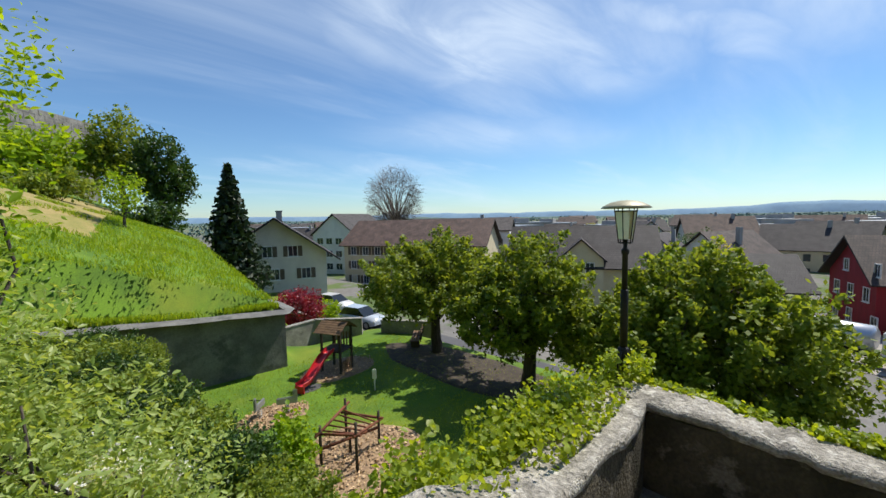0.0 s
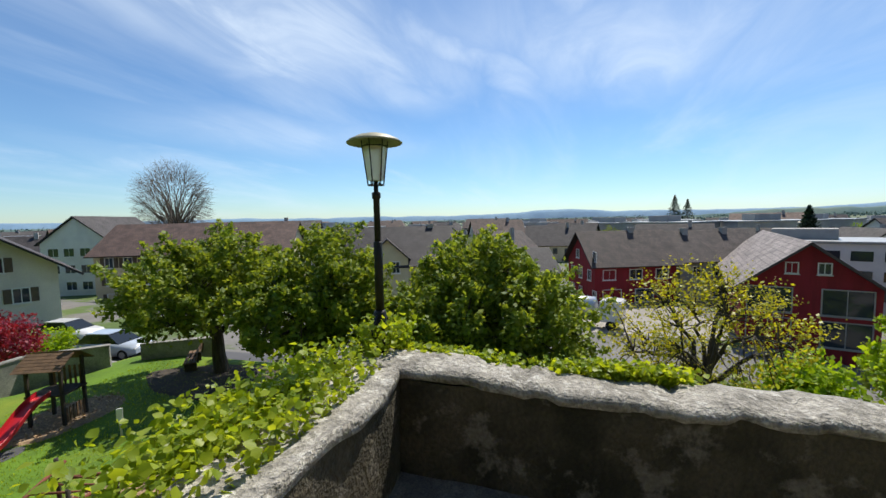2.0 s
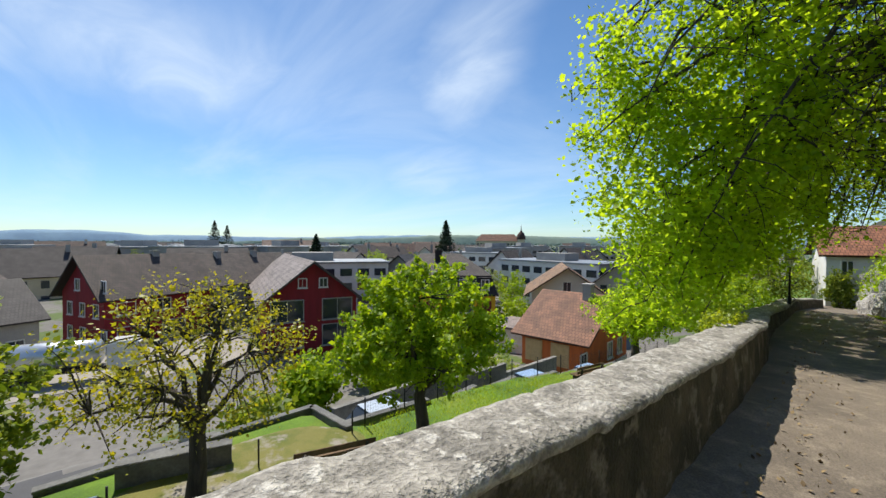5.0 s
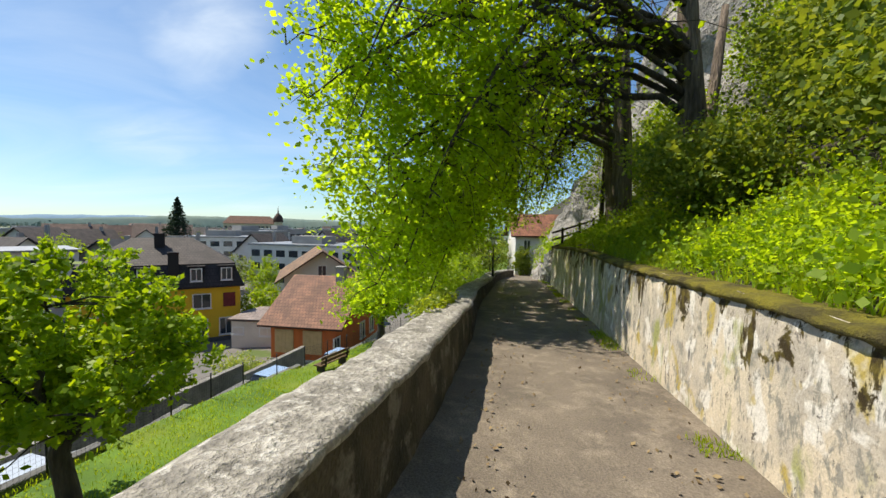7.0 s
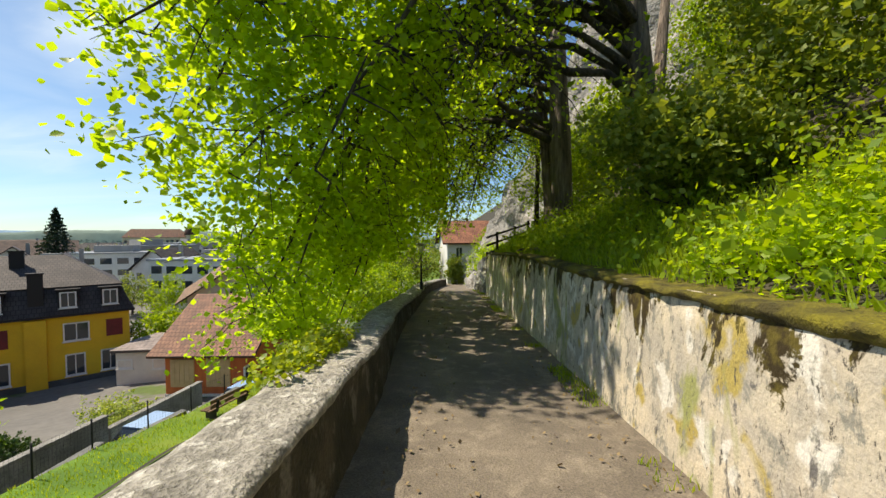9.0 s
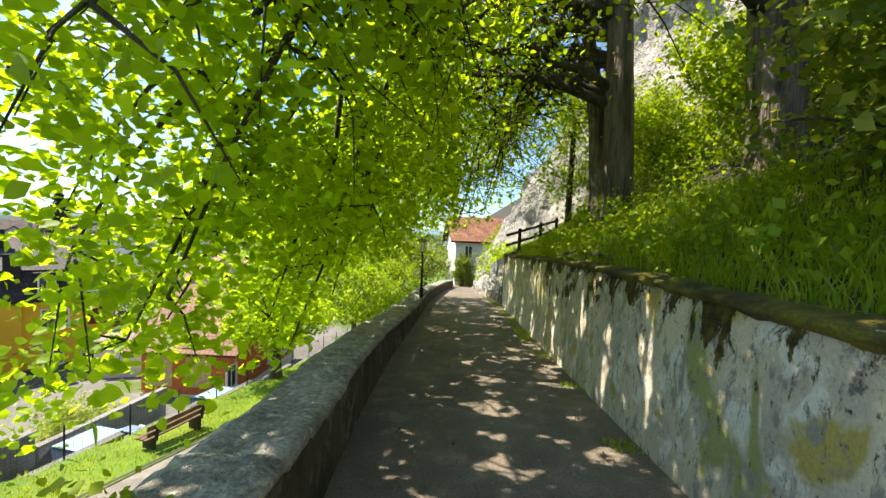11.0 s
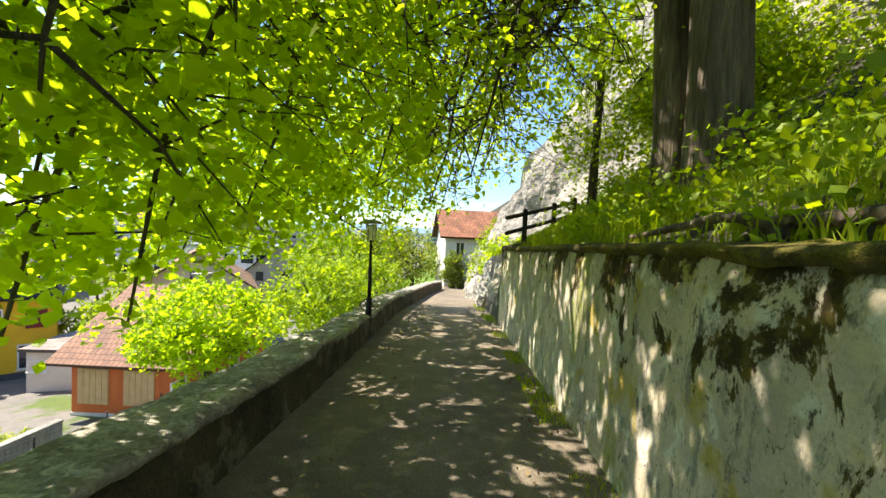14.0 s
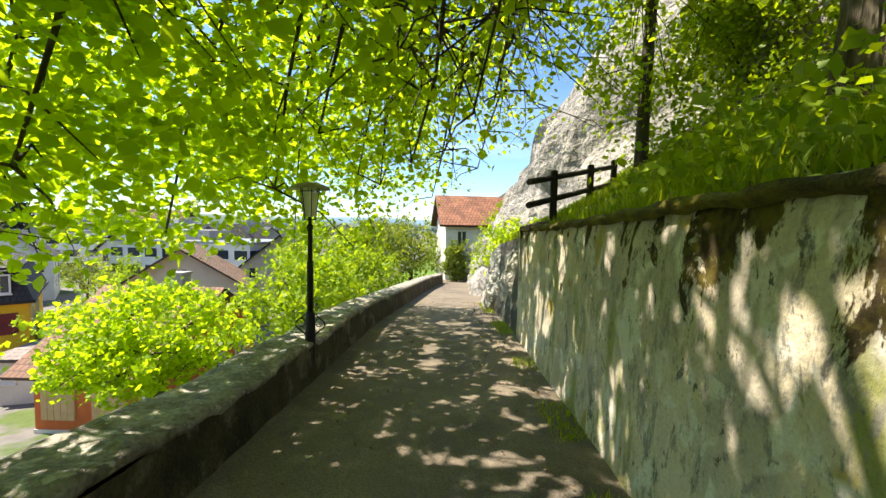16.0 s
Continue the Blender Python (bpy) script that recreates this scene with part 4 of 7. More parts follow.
linden((4.9, 10.9, 1.95), ([(0, 0, -0.6), (0, 0, 0.1), (0.03, 0, 1.2), (-0.05, 0.05, 3.0), (-0.2, 0.1, 5.0), (-0.4, 0, 9.0)], [0.60, 0.42, 0.36, 0.33, 0.27, 0.12]),
       ([(0.4, 0.4, -0.6), (0.42, 0.45, 0.8), (0.6, 0.6, 2.6), (1.0, 0.9, 6.0)], [0.26, 0.2, 0.18, 0.09]),
       [(-6.1, -4.1, 0.55), (-7.1, -2.3, -1.05), (-7.3, 0.1, -1.75), (-6.9, 1.9, -1.65), (-8.5, -1.7, 1.55), (-7.3, -4.3, 2.95), (-5.7, -5.1, 4.15), (-7.7, 0.3, 2.55), (-4.7, -3.5, 5.55), (-8.7, -3.7, 4.55), (-9.1, 0.1, 2.35), (-8.5, -4.3, 5.95), (-6.9, -5.7, 6.55), (-7.9, -2.9, 0.75), (-7.8, 1.5, -2.35), (-8.3, -0.7, -1.65), (-8.9, -3.1, 2.75), (-8.8, -2.9, 1.15), (-8.2, -2.1, -0.65), (-8.0, -1.7, -1.65), (-7.2, 0.5, -2.45), (-8.6, -4.1, 2.35), (-8.7, -3.5, 4.95)],
       6, "tall linden leaning over the wall with a wide leafy crown", 930, 11,
       shell=[((-2.6, 6.4, 4.6), (1.0, 1.3, 2.2)), ((-2.4, 8.6, 3.6), (1.5, 2.0, 2.6)), ((-2.2, 9.0, 6.4), (1.8, 2.2, 2.2)), ((-2.6, 10.2, 1.6), (1.5, 2.2, 1.6))], nshell=260)


# ---- houses ----
def push(root, k):
    """Sets a thing farther down the valley, larger in the same measure."""
    c = Vector((0.38, 0.6, 1.72))
    root.location = c + (root.location - c) * k
    root.scale = (k, k, k)


WIN = {}


def window(parent, x, y, z, rz, w, h, shut=None, frame="frame_white", bars=1):
    """A window at a wall face: frame with sill, pane, glazing bars, shutters folded back."""
    key = (round(w, 2), round(h, 2), frame, bars)
    if key not in WIN:
        bm = bmesh.new()
        t = 0.09
        rows = []
        for y in (-0.07, 0.03):
            rows.append([[bm.verts.new((sx * (w / 2 + o), y, (h + o) if top else -o)) for sx, top in ((-1, 0), (1, 0), (1, 1), (-1, 1))] for o in (t, 0.0)])
        for i in range(4):
            j = (i + 1) % 4
            bm.faces.new((rows[0][0][i], rows[0][0][j], rows[0][1][j], rows[0][1][i]))
            bm.faces.new((rows[0][1][i], rows[0][1][j], rows[1][1][j], rows[1][1][i]))
            bm.faces.new((rows[0][0][j], rows[0][0][i], rows[1][0][i], rows[1][0][j]))
        f = mesh_of(bm, "window", M[frame])
        bm = bmesh.new(); box(bm, -w / 2, w / 2, -0.012, 0.02, 0, h)
        g = mesh_of(bm, "pane", M["glass"])
        bm = bmesh.new(); box(bm, -0.03, 0.03, -0.03, 0.02, 0, h)
        mu = mesh_of(bm, "mullion", M[frame])
        bm = bmesh.new(); box(bm, -w / 2 - 0.15, w / 2 + 0.15, -0.14, 0.02, -t - 0.07, -t)
        si = mesh_of(bm, "sill", M[frame])
        WIN[key] = (f, g, mu, si)
    f, g, mu, si = WIN[key]
    ob = new("window", f); ob.parent = parent; ob.matrix_basis = pose(x, y, z, 0, 0, rz)
    for nm, me in (("pane", g), ("sill", si)) + ((("mullion", mu),) if bars else ()):
        new(nm, me).parent = ob
    if shut:
        sk = ("shutter", round(w, 2), round(h, 2), shut)
        if sk not in WIN:
            bm = bmesh.new()
            box(bm, -w * 0.27, w * 0.27, -0.05, 0.0, -0.02, h + 0.02)
            WIN[sk] = mesh_of(bm, "shutter", M[shut])
        for sx in (-1, 1):
            s = new("shutter", WIN[sk]); s.parent = ob; s.matrix_basis = pose(sx * (w * 0.79 + 0.06), -0.012, 0)
    return ob


def slab(bm, uv, quad, thick, scale=1.0):
    """A roof slope: quad of four corners (eave left, eave right, ridge right, ridge left), with thickness and UV in metres."""
    q = [Vector(v) for v in quad]
    nrm = (q[1] - q[0]).cross(q[3] - q[0]).normalized()
    top = [bm.verts.new(v) for v in q]
    low = [bm.verts.new(v - nrm * thick) for v in q]
    u = (q[1] - q[0]).normalized()
    v_ax = nrm.cross(u)
    for f in ((0, 1, 2, 3),):
        face = bm.faces.new([top[i] for i in f])
        for lp_, i in zip(face.loops, f):
            lp_[uv].uv = ((q[i] - q[0]).dot(u), (q[i] - q[0]).dot(v_ax))
    bm.faces.new(low[::-1])
    for i in range(4):
        j = (i + 1) % 4
        bm.faces.new((top[j], top[i], low[i], low[j]))


def gable_roof(w, d, eave, rise, over, ridge, thick=0.18):
    bm = bmesh.new()
    uv = bm.loops.layers.uv.new("uv")
    if ridge == "x":
        k = rise / (d / 2)
        lo = eave - over * k
        r = eave + rise
        a, b, my = -w / 2 - over, w / 2 + over, d / 2
        slab(bm, uv, [(a, -over, lo), (b, -over, lo), (b, my, r), (a, my, r)], thick)
        slab(bm, uv, [(b, d + over, lo), (a, d + over, lo), (a, my, r), (b, my, r)], thick)
    else:
        k = rise / (w / 2)
        lo = eave - over * k
        r = eave + rise
        slab(bm, uv, [(-w / 2 - over, d + over, lo), (-w / 2 - over, -over, lo), (0, -over, r), (0, d + over, r)], thick)
        slab(bm, uv, [(w / 2 + over, -over, lo), (w / 2 + over, d + over, lo), (0, d + over, r), (0, -over, r)], thick)
    bmesh.ops.translate(bm, verts=bm.verts, vec=(0, 0, thick * 1.15))
    return bm


def hip_roof(w, d, eave, rise, over, thick=0.18, inset=None):
    bm = bmesh.new()
    uv = bm.loops.layers.uv.new("uv")
    a, b, c, e = -w / 2 - over, w / 2 + over, -over, d + over
    h = (inset if inset is not None else d / 2)
    z0, z1 = eave, eave + rise
    r0, r1 = (a + h, d / 2, z1), (b - h, d / 2, z1)
    slab(bm, uv, [(a, c, z0), (b, c, z0), r1, r0], thick)
    slab(bm, uv, [(b, e, z0), (a, e, z0), r0, r1], thick)
    for q in ([(a, e, z0), (a, c, z0), r0, r0], [(b, c, z0), (b, e, z0), r1, r1]):
        vs = [Vector(v) for v in q[:3]]
        nrm = (vs[1] - vs[0]).cross(vs[2] - vs[0]).normalized()
        t = [bm.verts.new(v) for v in vs]
        f = bm.faces.new(t)
        u = (vs[1] - vs[0]).normalized(); va = nrm.cross(u)
        for lp_, v in zip(f.loops, vs):
            lp_[uv].uv = ((v - vs[0]).dot(u), (v - vs[0]).dot(va))
    bmesh.ops.translate(bm, verts=bm.verts, vec=(0, 0, thick * 1.05))
    return bm


def house(label, p1, p2, zb, d, eave, rise, ridge, wall, roof, front=(), left=(), right=(), over=0.6, shut=None, chimneys=(), hip=False, category="house", group="", frame="frame_white", base=None, sink=4.0):
    """p1, p2: the front's ground corners, left and right as seen from before it. Windows: (offset along the face, height, width, height)."""
    p1, p2 = Vector((*p1, 0)), Vector((*p2, 0))
    w = (p2 - p1).length
    rz = math.degrees(math.atan2(p2.y - p1.y, p2.x - p1.x))
    mid_ = (p1 + p2) / 2
    root = thing("house", (mid_.x, mid_.y, zb), rz, label, category, group)
    bm = bmesh.new()
    if hip:
        box(bm, -w / 2, w / 2, 0, d, -sink, eave)
    else:
        if ridge == "x":
            prof = [(0, -sink), (d, -sink), (d, eave), (d / 2, eave + rise), (0, eave)]
            ends = [[bm.verts.new((x, y, z)) for y, z in prof] for x in (-w / 2, w / 2)]
        else:
            prof = [(w / 2, -sink), (-w / 2, -sink), (-w / 2, eave), (0, eave + rise), (w / 2, eave)]
            ends = [[bm.verts.new((x, y, z)) for x, z in prof] for y in (0, d)]
        bm.faces.new(ends[0]); bm.faces.new(ends[1][::-1])
        for i in range(5):
            j = (i + 1) % 5
            bm.faces.new((ends[0][j], ends[0][i], ends[1][i], ends[1][j]))
        bmesh.ops.recalc_face_normals(bm, faces=bm.faces)
    part("wall", bm, M[wall], root)
    part("roof", hip_roof(w, d, eave, rise, over) if hip else gable_roof(w, d, eave, rise, over, ridge), M[roof], root)
    if base:
        bm = bmesh.new(); box(bm, -w / 2 - 0.04, w / 2 + 0.04, -0.04, d + 0.04, -sink, base[1])
        part("plinth", bm, M[base[0]], root)
    for x, z, ww, hh in front:
        window(root, x, -0.004, z, 0, ww, hh, shut, frame)
    for yy, z, ww, hh in right:
        window(root, w / 2 + 0.004, yy, z, 90, ww, hh, shut, frame)
    for yy, z, ww, hh in left:
        window(root, -w / 2 - 0.004, yy, z, -90, ww, hh, shut, frame)
    for cx, cy, ch in chimneys:
        bm = bmesh.new(); box(bm, cx - 0.35, cx + 0.35, cy - 0.35, cy + 0.35, eave, ch); box(bm, cx - 0.42, cx + 0.42, cy - 0.42, cy + 0.42, ch, ch + 0.12)
        part("chimney", bm, M["grey_wall"], root)
    return root


def rowwin(xs, zs, w, h):
    return [(x, z, w, h) for z in zs for x in xs]


# the large white gabled house by the street
white_house = house("white plastered gable house with brown shutters and tiled roof", (-13.1, -52.0), (-23.25, -46.9), -6.3, 14, 5.3, 4.0, "y", "white_wall", "roof_dark",
                    front=[(-4.0, 2.2, 0.95, 1.2), (-0.2, 2.2, 0.95, 1.2), (3.3, 2.2, 0.95, 1.2), (-0.9, 4.9, 0.95, 1.2), (1.9, 4.9, 0.95, 1.2)], shut="shutter", over=1.6, chimneys=[(0.5, 5, 10.3)])
house("long cream building with brown tiled roof and rows of windows", (-36.6, -62.7), (-46.5, -40.0), -9.4, 13, 7.9, 3.8, "x", "cream_wall", "roof_rust",
      front=rowwin([-10.5, -8.2, -5.9, -3.6, 0.5, 2.8, 5.1, 7.4, 9.7], [1.2, 3.7, 6.1], 0.95, 1.3), shut="shutter", over=0.7)
house("white modern gabled house behind the long building", (-43.4, -84.7), (-47.7, -74.8), -9.4, 16, 9.0, 4.3, "y", "bright_wall", "roof_dark",
      front=rowwin([-3.5, -1.2, 1.2, 3.5], [1.2, 4.0, 6.8], 1.5, 1.3), over=0.5)
cream = house("cream gabled house with dark tiled roof", (-36.2, -28.5), (-42.2, -14.5), -8.6, 10, 6.0, 3.9, "x", "cream_wall", "roof_dark", over=0.7, chimneys=[(5.5, 5, 10.2)])
# cross gable
bm = bmesh.new()
prof = [(-2.3, -1), (2.3, -1), (2.3, 6.6), (0, 8.7), (-2.3, 6.6)]
e0, e1 = [[bm.verts.new((x, y, z)) for x, z in prof] for y in (-0.5, 4.5)]
bm.faces.new(e0); bm.faces.new(e1[::-1])
for i in range(5):
    bm.faces.new((e0[(i + 1) % 5], e0[i], e1[i], e1[(i + 1) % 5]))
bmesh.ops.recalc_face_normals(bm, faces=bm.faces)
part("cross_gable", bm, M["cream_wall"], cream)
bm = gable_roof(4.6, 5.0, 6.6, 2.1, 0.35, "y", 0.14)
bmesh.ops.translate(bm, verts=bm.verts, vec=(0, -0.5, 0))
part("cross_roof", bm, M["roof_dark"], cream)
for wx in (-0.9, 0.9):
    window(cream, wx, -0.504, 5.0, 0, 0.8, 1.2, None)
window(cream, 0, -0.504, 7.2, 0, 0.5, 0.4, None, bars=0)

house("dark red boarded house with white windows", (-51.9, 2.0), (-55.6, 12.5), -9.4, 8.5, 5.6, 3.8, "x", "red_wall", "roof_brown",
      front=rowwin([-3.6, 0, 3.6], [3.4], 1.6, 1.2) + [(-3.2, 0.4, 2.4, 1.6), (1.2, 0.4, 2.4, 1.6)],
      left=rowwin([1.5, 4.2, 6.8], [0.6, 3.2], 0.9, 1.3) + [(3.3, 5.9, 0.8, 1.1), (5.2, 5.9, 0.8, 1.1)], over=0.8, chimneys=[(1.5, 4.2, 9.9)])
house("brown-roofed row house beside the red one", (-56.2, 13.2), (-60.5, 25.0), -9.4, 9, 5.6, 3.6, "x", "grey_wall", "roof_brown", front=rowwin([-4, -1.3, 1.3, 4], [0.6, 3.4], 1.0, 1.3), over=0.6, chimneys=[(-3, 4, 9.6), (3, 4, 9.6)])
barn = house("dark red gabled hall with glazed front", (-37.6, 12.4), (-34.9, 20.7), -8.9, 26, 5.1, 3.5, "y", "red_wall", "roof_grey", over=0.9, front=[(-1.0, 6.2, 0.7, 0.8), (1.0, 6.2, 0.7, 0.8)])
for sx in (-2.4, 2.4):
    for zz in (0.3, 2.9):
        window(barn, sx, -0.004, zz, 0, 2.9, 2.0, None, "grey_wall", 1)
yel = house("yellow plastered villa with maroon shutters and dark mansard roof", (-34.3, 24.44), (-25.4, 32.9), -9.15, 9.5, 5.1, 0.1, "x", "yellow_wall", "roof_dark",
            front=rowwin([-4.6, -1.0, 2.9, 4.9], [0.7], 0.95, 1.45) + rowwin([-4.6, 3.0], [3.3], 1.3, 1.2), right=rowwin([2.0, 5.0], [0.7, 3.2], 0.9, 1.4), over=0.35, base=("plinth", 0.45))
for wx in (-1.0, 5.2):
    bm = bmesh.new(); box(bm, -0.5, 0.5, -0.06, 0.0, 0, 1.3)
    part("shutter", bm, M["red_shutter"], yel, "closed maroon shutter").matrix_basis = pose(wx, -0.004, 3.25)
bm = bmesh.new(); box(bm, 0.3, 1.4, -0.25, 0.1, -1, 5.0)
part("bay", bm, M["yellow_wall"], yel)
bm = bmesh.new()
uvl = bm.loops.layers.uv.new("uv")
w2, d2, i2 = 12.28 / 2 + 0.3, 9.5 + 0.3, 0.75
ring0 = [(-w2, -0.3, 5.25), (w2, -0.3, 5.25), (w2, d2, 5.25), (-w2, d2, 5.25)]
ring1 = [(-w2 + i2, -0.3 + i2, 7.2), (w2 - i2, -0.3 + i2, 7.2), (w2 - i2, d2 - i2, 7.2), (-w2 + i2, d2 - i2, 7.2)]
for k in range(4):
    slab(bm, uvl, [ring0[k], ring0[(k + 1) % 4], ring1[(k + 1) % 4], ring1[k]], 0.1)
part("mansard", bm, M["roof_dark"], yel, "steep dark mansard slope")
bm = hip_roof(12.28 - 1.5 + 0.5, 9.5 - 1.5 + 0.6, 7.2, 2.3, 0.15, inset=3.4)
bmesh.ops.translate(bm, verts=bm.verts, vec=(0, 0.6, -0.1))
part("hip_roof", bm, M["roof_brown"], yel)
for wx in (-4.6, -1.2, 2.6, 5.0):
    bm = bmesh.new(); box(bm, wx - 0.55, wx + 0.55, -0.1, 1.4, 5.7, 7.05); box(bm, wx - 0.7, wx + 0.7, -0.2, 1.5, 7.05, 7.15)
    part("dormer", bm, M["roof_dark"], yel)
    window(yel, wx, -0.104, 5.85, 0, 0.75, 1.0, None)
for cx, cy, ch in ((0.9, 0.3, 8.3), (-0.2, 3.4, 9.9)):
    bm = bmesh.new(); box(bm, cx - 0.4, cx + 0.4, cy - 0.3, cy + 0.3, 5.2, ch); box(bm, cx - 0.46, cx + 0.46, cy - 0.36, cy + 0.36, ch, ch + 0.12)
    part("chimney", bm, M["roof_brown"], yel)
orange = house("orange boarded cottage with beige shutters and terracotta roof", (-17.4, 25.86), (-12.2, 25.93), -8.25, 9, 2.95, 2.7, "x", "orange_wall", "roof_red", over=0.7,
               right=rowwin([2.2, 5.0, 7.2], [0.7], 0.9, 1.2), chimneys=[(1.2, 4.0, 6.6)], base=("bright_wall", 0.15))
for wx in (-1.5, 0.75):
    bm = bmesh.new(); box(bm, -0.75, 0.75, -0.06, 0.02, 0, 1.75)
    sh = part("shutter", bm, M["beige_wood"], orange, "closed beige board shutter"); sh.matrix_basis = pose(wx, -0.004, 0.6)
    for q in range(5):
        bm = bmesh.new(); box(bm, -0.74 + q * 0.3, -0.47 + q * 0.3, -0.08, -0.06, 0.02, 1.73)
        part("plank", bm, M["beige_wood"], sh)
push(orange, 1.28)
push(yel, 1.28)
house("white gabled house with ochre tiled roof", (-30.3, 47.6), (-21.8, 52.6), -9.0, 14, 3.8, 3.4, "y", "white_wall", "roof_ochre", over=1.2, front=[(-1.6, 0.9, 1.0, 1.3), (1.6, 0.9, 1.0, 1.3), (0, 3.9, 1.0, 1.3)])
annex = house("white garage annex with flat roof", (-23.6, 29.4), (-19.2, 29.9), -8.9, 5, 2.4, 0.12, "x", "white_wall", "roof_grey", over=0.25, front=[(-1.6, 1.3, 0.9, 0.5), (1.0, 1.2, 1.3, 0.6)], category="garage")
push(annex, 1.28)
house("white house at the end of the path with a red roof", (0.4, 40.5), (4.9, 41.2), -3.4, 6, 4.6, 2.0, "x", "bright_wall", "roof_red", over=0.5, front=rowwin([-1.1, 1.1], [0.6, 3.0], 0.6, 1.0))


# ---- hill side: cliff, shrubs, grass, fence ----
def cliff_mesh():
    ys = np.arange(5, 39.1, 0.45)
    line = [(5, 10.5), (10, 9.2), (17, 6.9), (22, 5.6), (27, 4.2), (32, 2.9), (36, 2.3), (39, 2.2)]
    top = [(5, 17), (12, 16), (18, 14), (22, 9.5), (27, 5.4), (32, 1.8), (36, 0.2), (39, -0.6)]
    n, vs = 40, []
    for y in ys:
        zb = interp([(5, 3.0), (18, 0.5), (27, -1.8), (39, -3.4)], y)
        zt = interp(top, y)
        for k in range(n):
            z = zb + (zt - zb) * k / (n - 1)
            p = Vector((interp(line, y) + 0.10 * (z - zb), y, z))
            o = noise.noise(p * 0.35) * 0.9 + abs(noise.noise(p * 0.9)) * 0.7 + noise.noise(p * 2.4) * 0.22
            vs.append((p.x - o, p.y + 0.4 * noise.noise(p * 0.7 + Vector((9, 0, 0))), z))
    fs = [(r * n + k, r * n + k + 1, r * n + n + k + 1, r * n + n + k) for r in range(len(ys) - 1) for k in range(n - 1)]
    return raw_mesh("cliff", np.array(vs), np.array(fs), M["rock"])


tagged(new("cliff", cliff_mesh()), "pale limestone cliff above the path", "rock", kind="structure")


def boulder(at, r, seed, label):
    bm = bmesh.new()
    bmesh.ops.create_icosphere(bm, subdivisions=4, radius=1)
    for v in bm.verts:
        q = v.co * 1.3 + Vector((seed, 0, 0))
        s = 1 + 0.35 * noise.noise(q) + 0.18 * noise.noise(q * 2.7) + 0.08 * noise.noise(q * 6)
        v.co = Vector((v.co.x * r[0] * s, v.co.y * r[1] * s, v.co.z * r[2] * s))
    return solid("rock", bm, M["rock"], label, "rock", "rocks by the path", at=at)


boulder((2.9, 20.4, -0.5), (0.9, 1.5, 1.5), 1.0, "pale jagged rock at the wall's end")
boulder((2.9, 23.6, -1.0), (1.0, 1.9, 1.5), 4.0, "pale weathered rock beside the path")
boulder((2.7, 27.6, -1.7), (0.9, 2.2, 1.3), 7.0, "low pale rock beside the path")


def shrub(at, blobs, leaf, size, clumps, per, sigma, label, seed, stems=7, category="shrub", group="", fine=False, shell=0.2, flat=0.6, aspect=0.75):
    r = np.random.default_rng(seed)
    root = thing("shrub", at, 0, label, category, group)
    cen, pts = crown_points(r, blobs, clumps, per, sigma, shell)
    low = min(b[0][2] - b[1][2] for b in blobs)
    for k in range(stems):
        c = Vector(cen[r.integers(len(cen))])
        bm = bmesh.new()
        branch(bm, (r.normal() * 0.12, r.normal() * 0.12, -0.3), c, 0.028, 0.008, r, 0.1, 5, 5)
        part("stem", bm, M["bark"], root)
    ob = new("foliage", leaf_mesh("foliage", pts, size, M[leaf], r, aspect=aspect) if fine else small_leaf_mesh("foliage", pts, size, M[leaf], r, flat=flat))
    ob.parent = root
    return root


rs = np.random.default_rng(21)
for i, (sx, sy, h) in enumerate([(4.9, 0.6, 1.6), (4.4, 3.2, 1.1), (5.9, 2.4, 2.4), (5.2, 5.4, 1.9), (6.9, 5.0, 3.2), (3.9, 7.2, 1.3), (6.2, 8.2, 2.6), (5.6, 12.0, 2.0), (7.6, 11.6, 3.0), (6.2, 16.6, 2.0), (6.4, 19.6, 1.8), (7.0, 1.0, 3.6), (8.2, 8.0, 3.6)]):
    z = ground_z(sx, sy)
    # leaf colour imitates linden shade: mostly darker up to y 9, brighter beyond
    shrub((sx, sy, z), [((0, 0, h * 0.55), (1.25, 1.5, h * 0.55)), ((-0.4, 0.3, h * 0.8), (0.9, 1.0, h * 0.45))], "leaf_bright" if sy > 9 or i % 4 == 0 else "leaf_mid", 0.08, 170, 62, 0.24,
          "leafy green shrub growing on the bank", 40 + i, stems=4, group="bank shrubs", flat=1.2)

# undergrowth that covers the bank
ux, uy = rs.uniform(2.35, 9.5, 1500), rs.uniform(-1.0, 21, 1500)
uc = np.array([(x, y, ground_z(x, y) + abs(rs.normal()) * 0.22) for x, y in zip(ux, uy)])
up_ = (uc[:, None] + rs.normal(size=(len(uc), 44, 3)) * np.array([0.22, 0.22, 0.12])).reshape(-1, 3)
up_ = up_[(up_[:, 0] > 2.2) & ~((up_[:, 1] > 16.3) & (up_[:, 0] < 4.6))]
tagged(new("undergrowth", small_leaf_mesh("undergrowth", up_, 0.07, M["leaf_bright"], rs, flat=1.3)), "low leafy undergrowth covering the bank", "plants", kind="stuff")


vx, vy = rs.uniform(-3.0, 6, 1500), rs.uniform(-22, -6.2, 1500)
vc = np.array([(x, y, ground_z(x, y) + abs(rs.normal()) * 0.35) for x, y in zip(vx, vy) if x > 2.0 + 0.8 * noise.noise((y * 0.4, 0, 0))])
vp = (vc[:, None] + rs.normal(size=(len(vc), 40, 3)) * np.array([0.24, 0.24, 0.18])).reshape(-1, 3)
tagged(new("undergrowth", small_leaf_mesh("undergrowth", vp, 0.085, M["leaf_mid"], rs, flat=1.0)), "dense low plants on the slope beside the playground", "plants", kind="stuff")


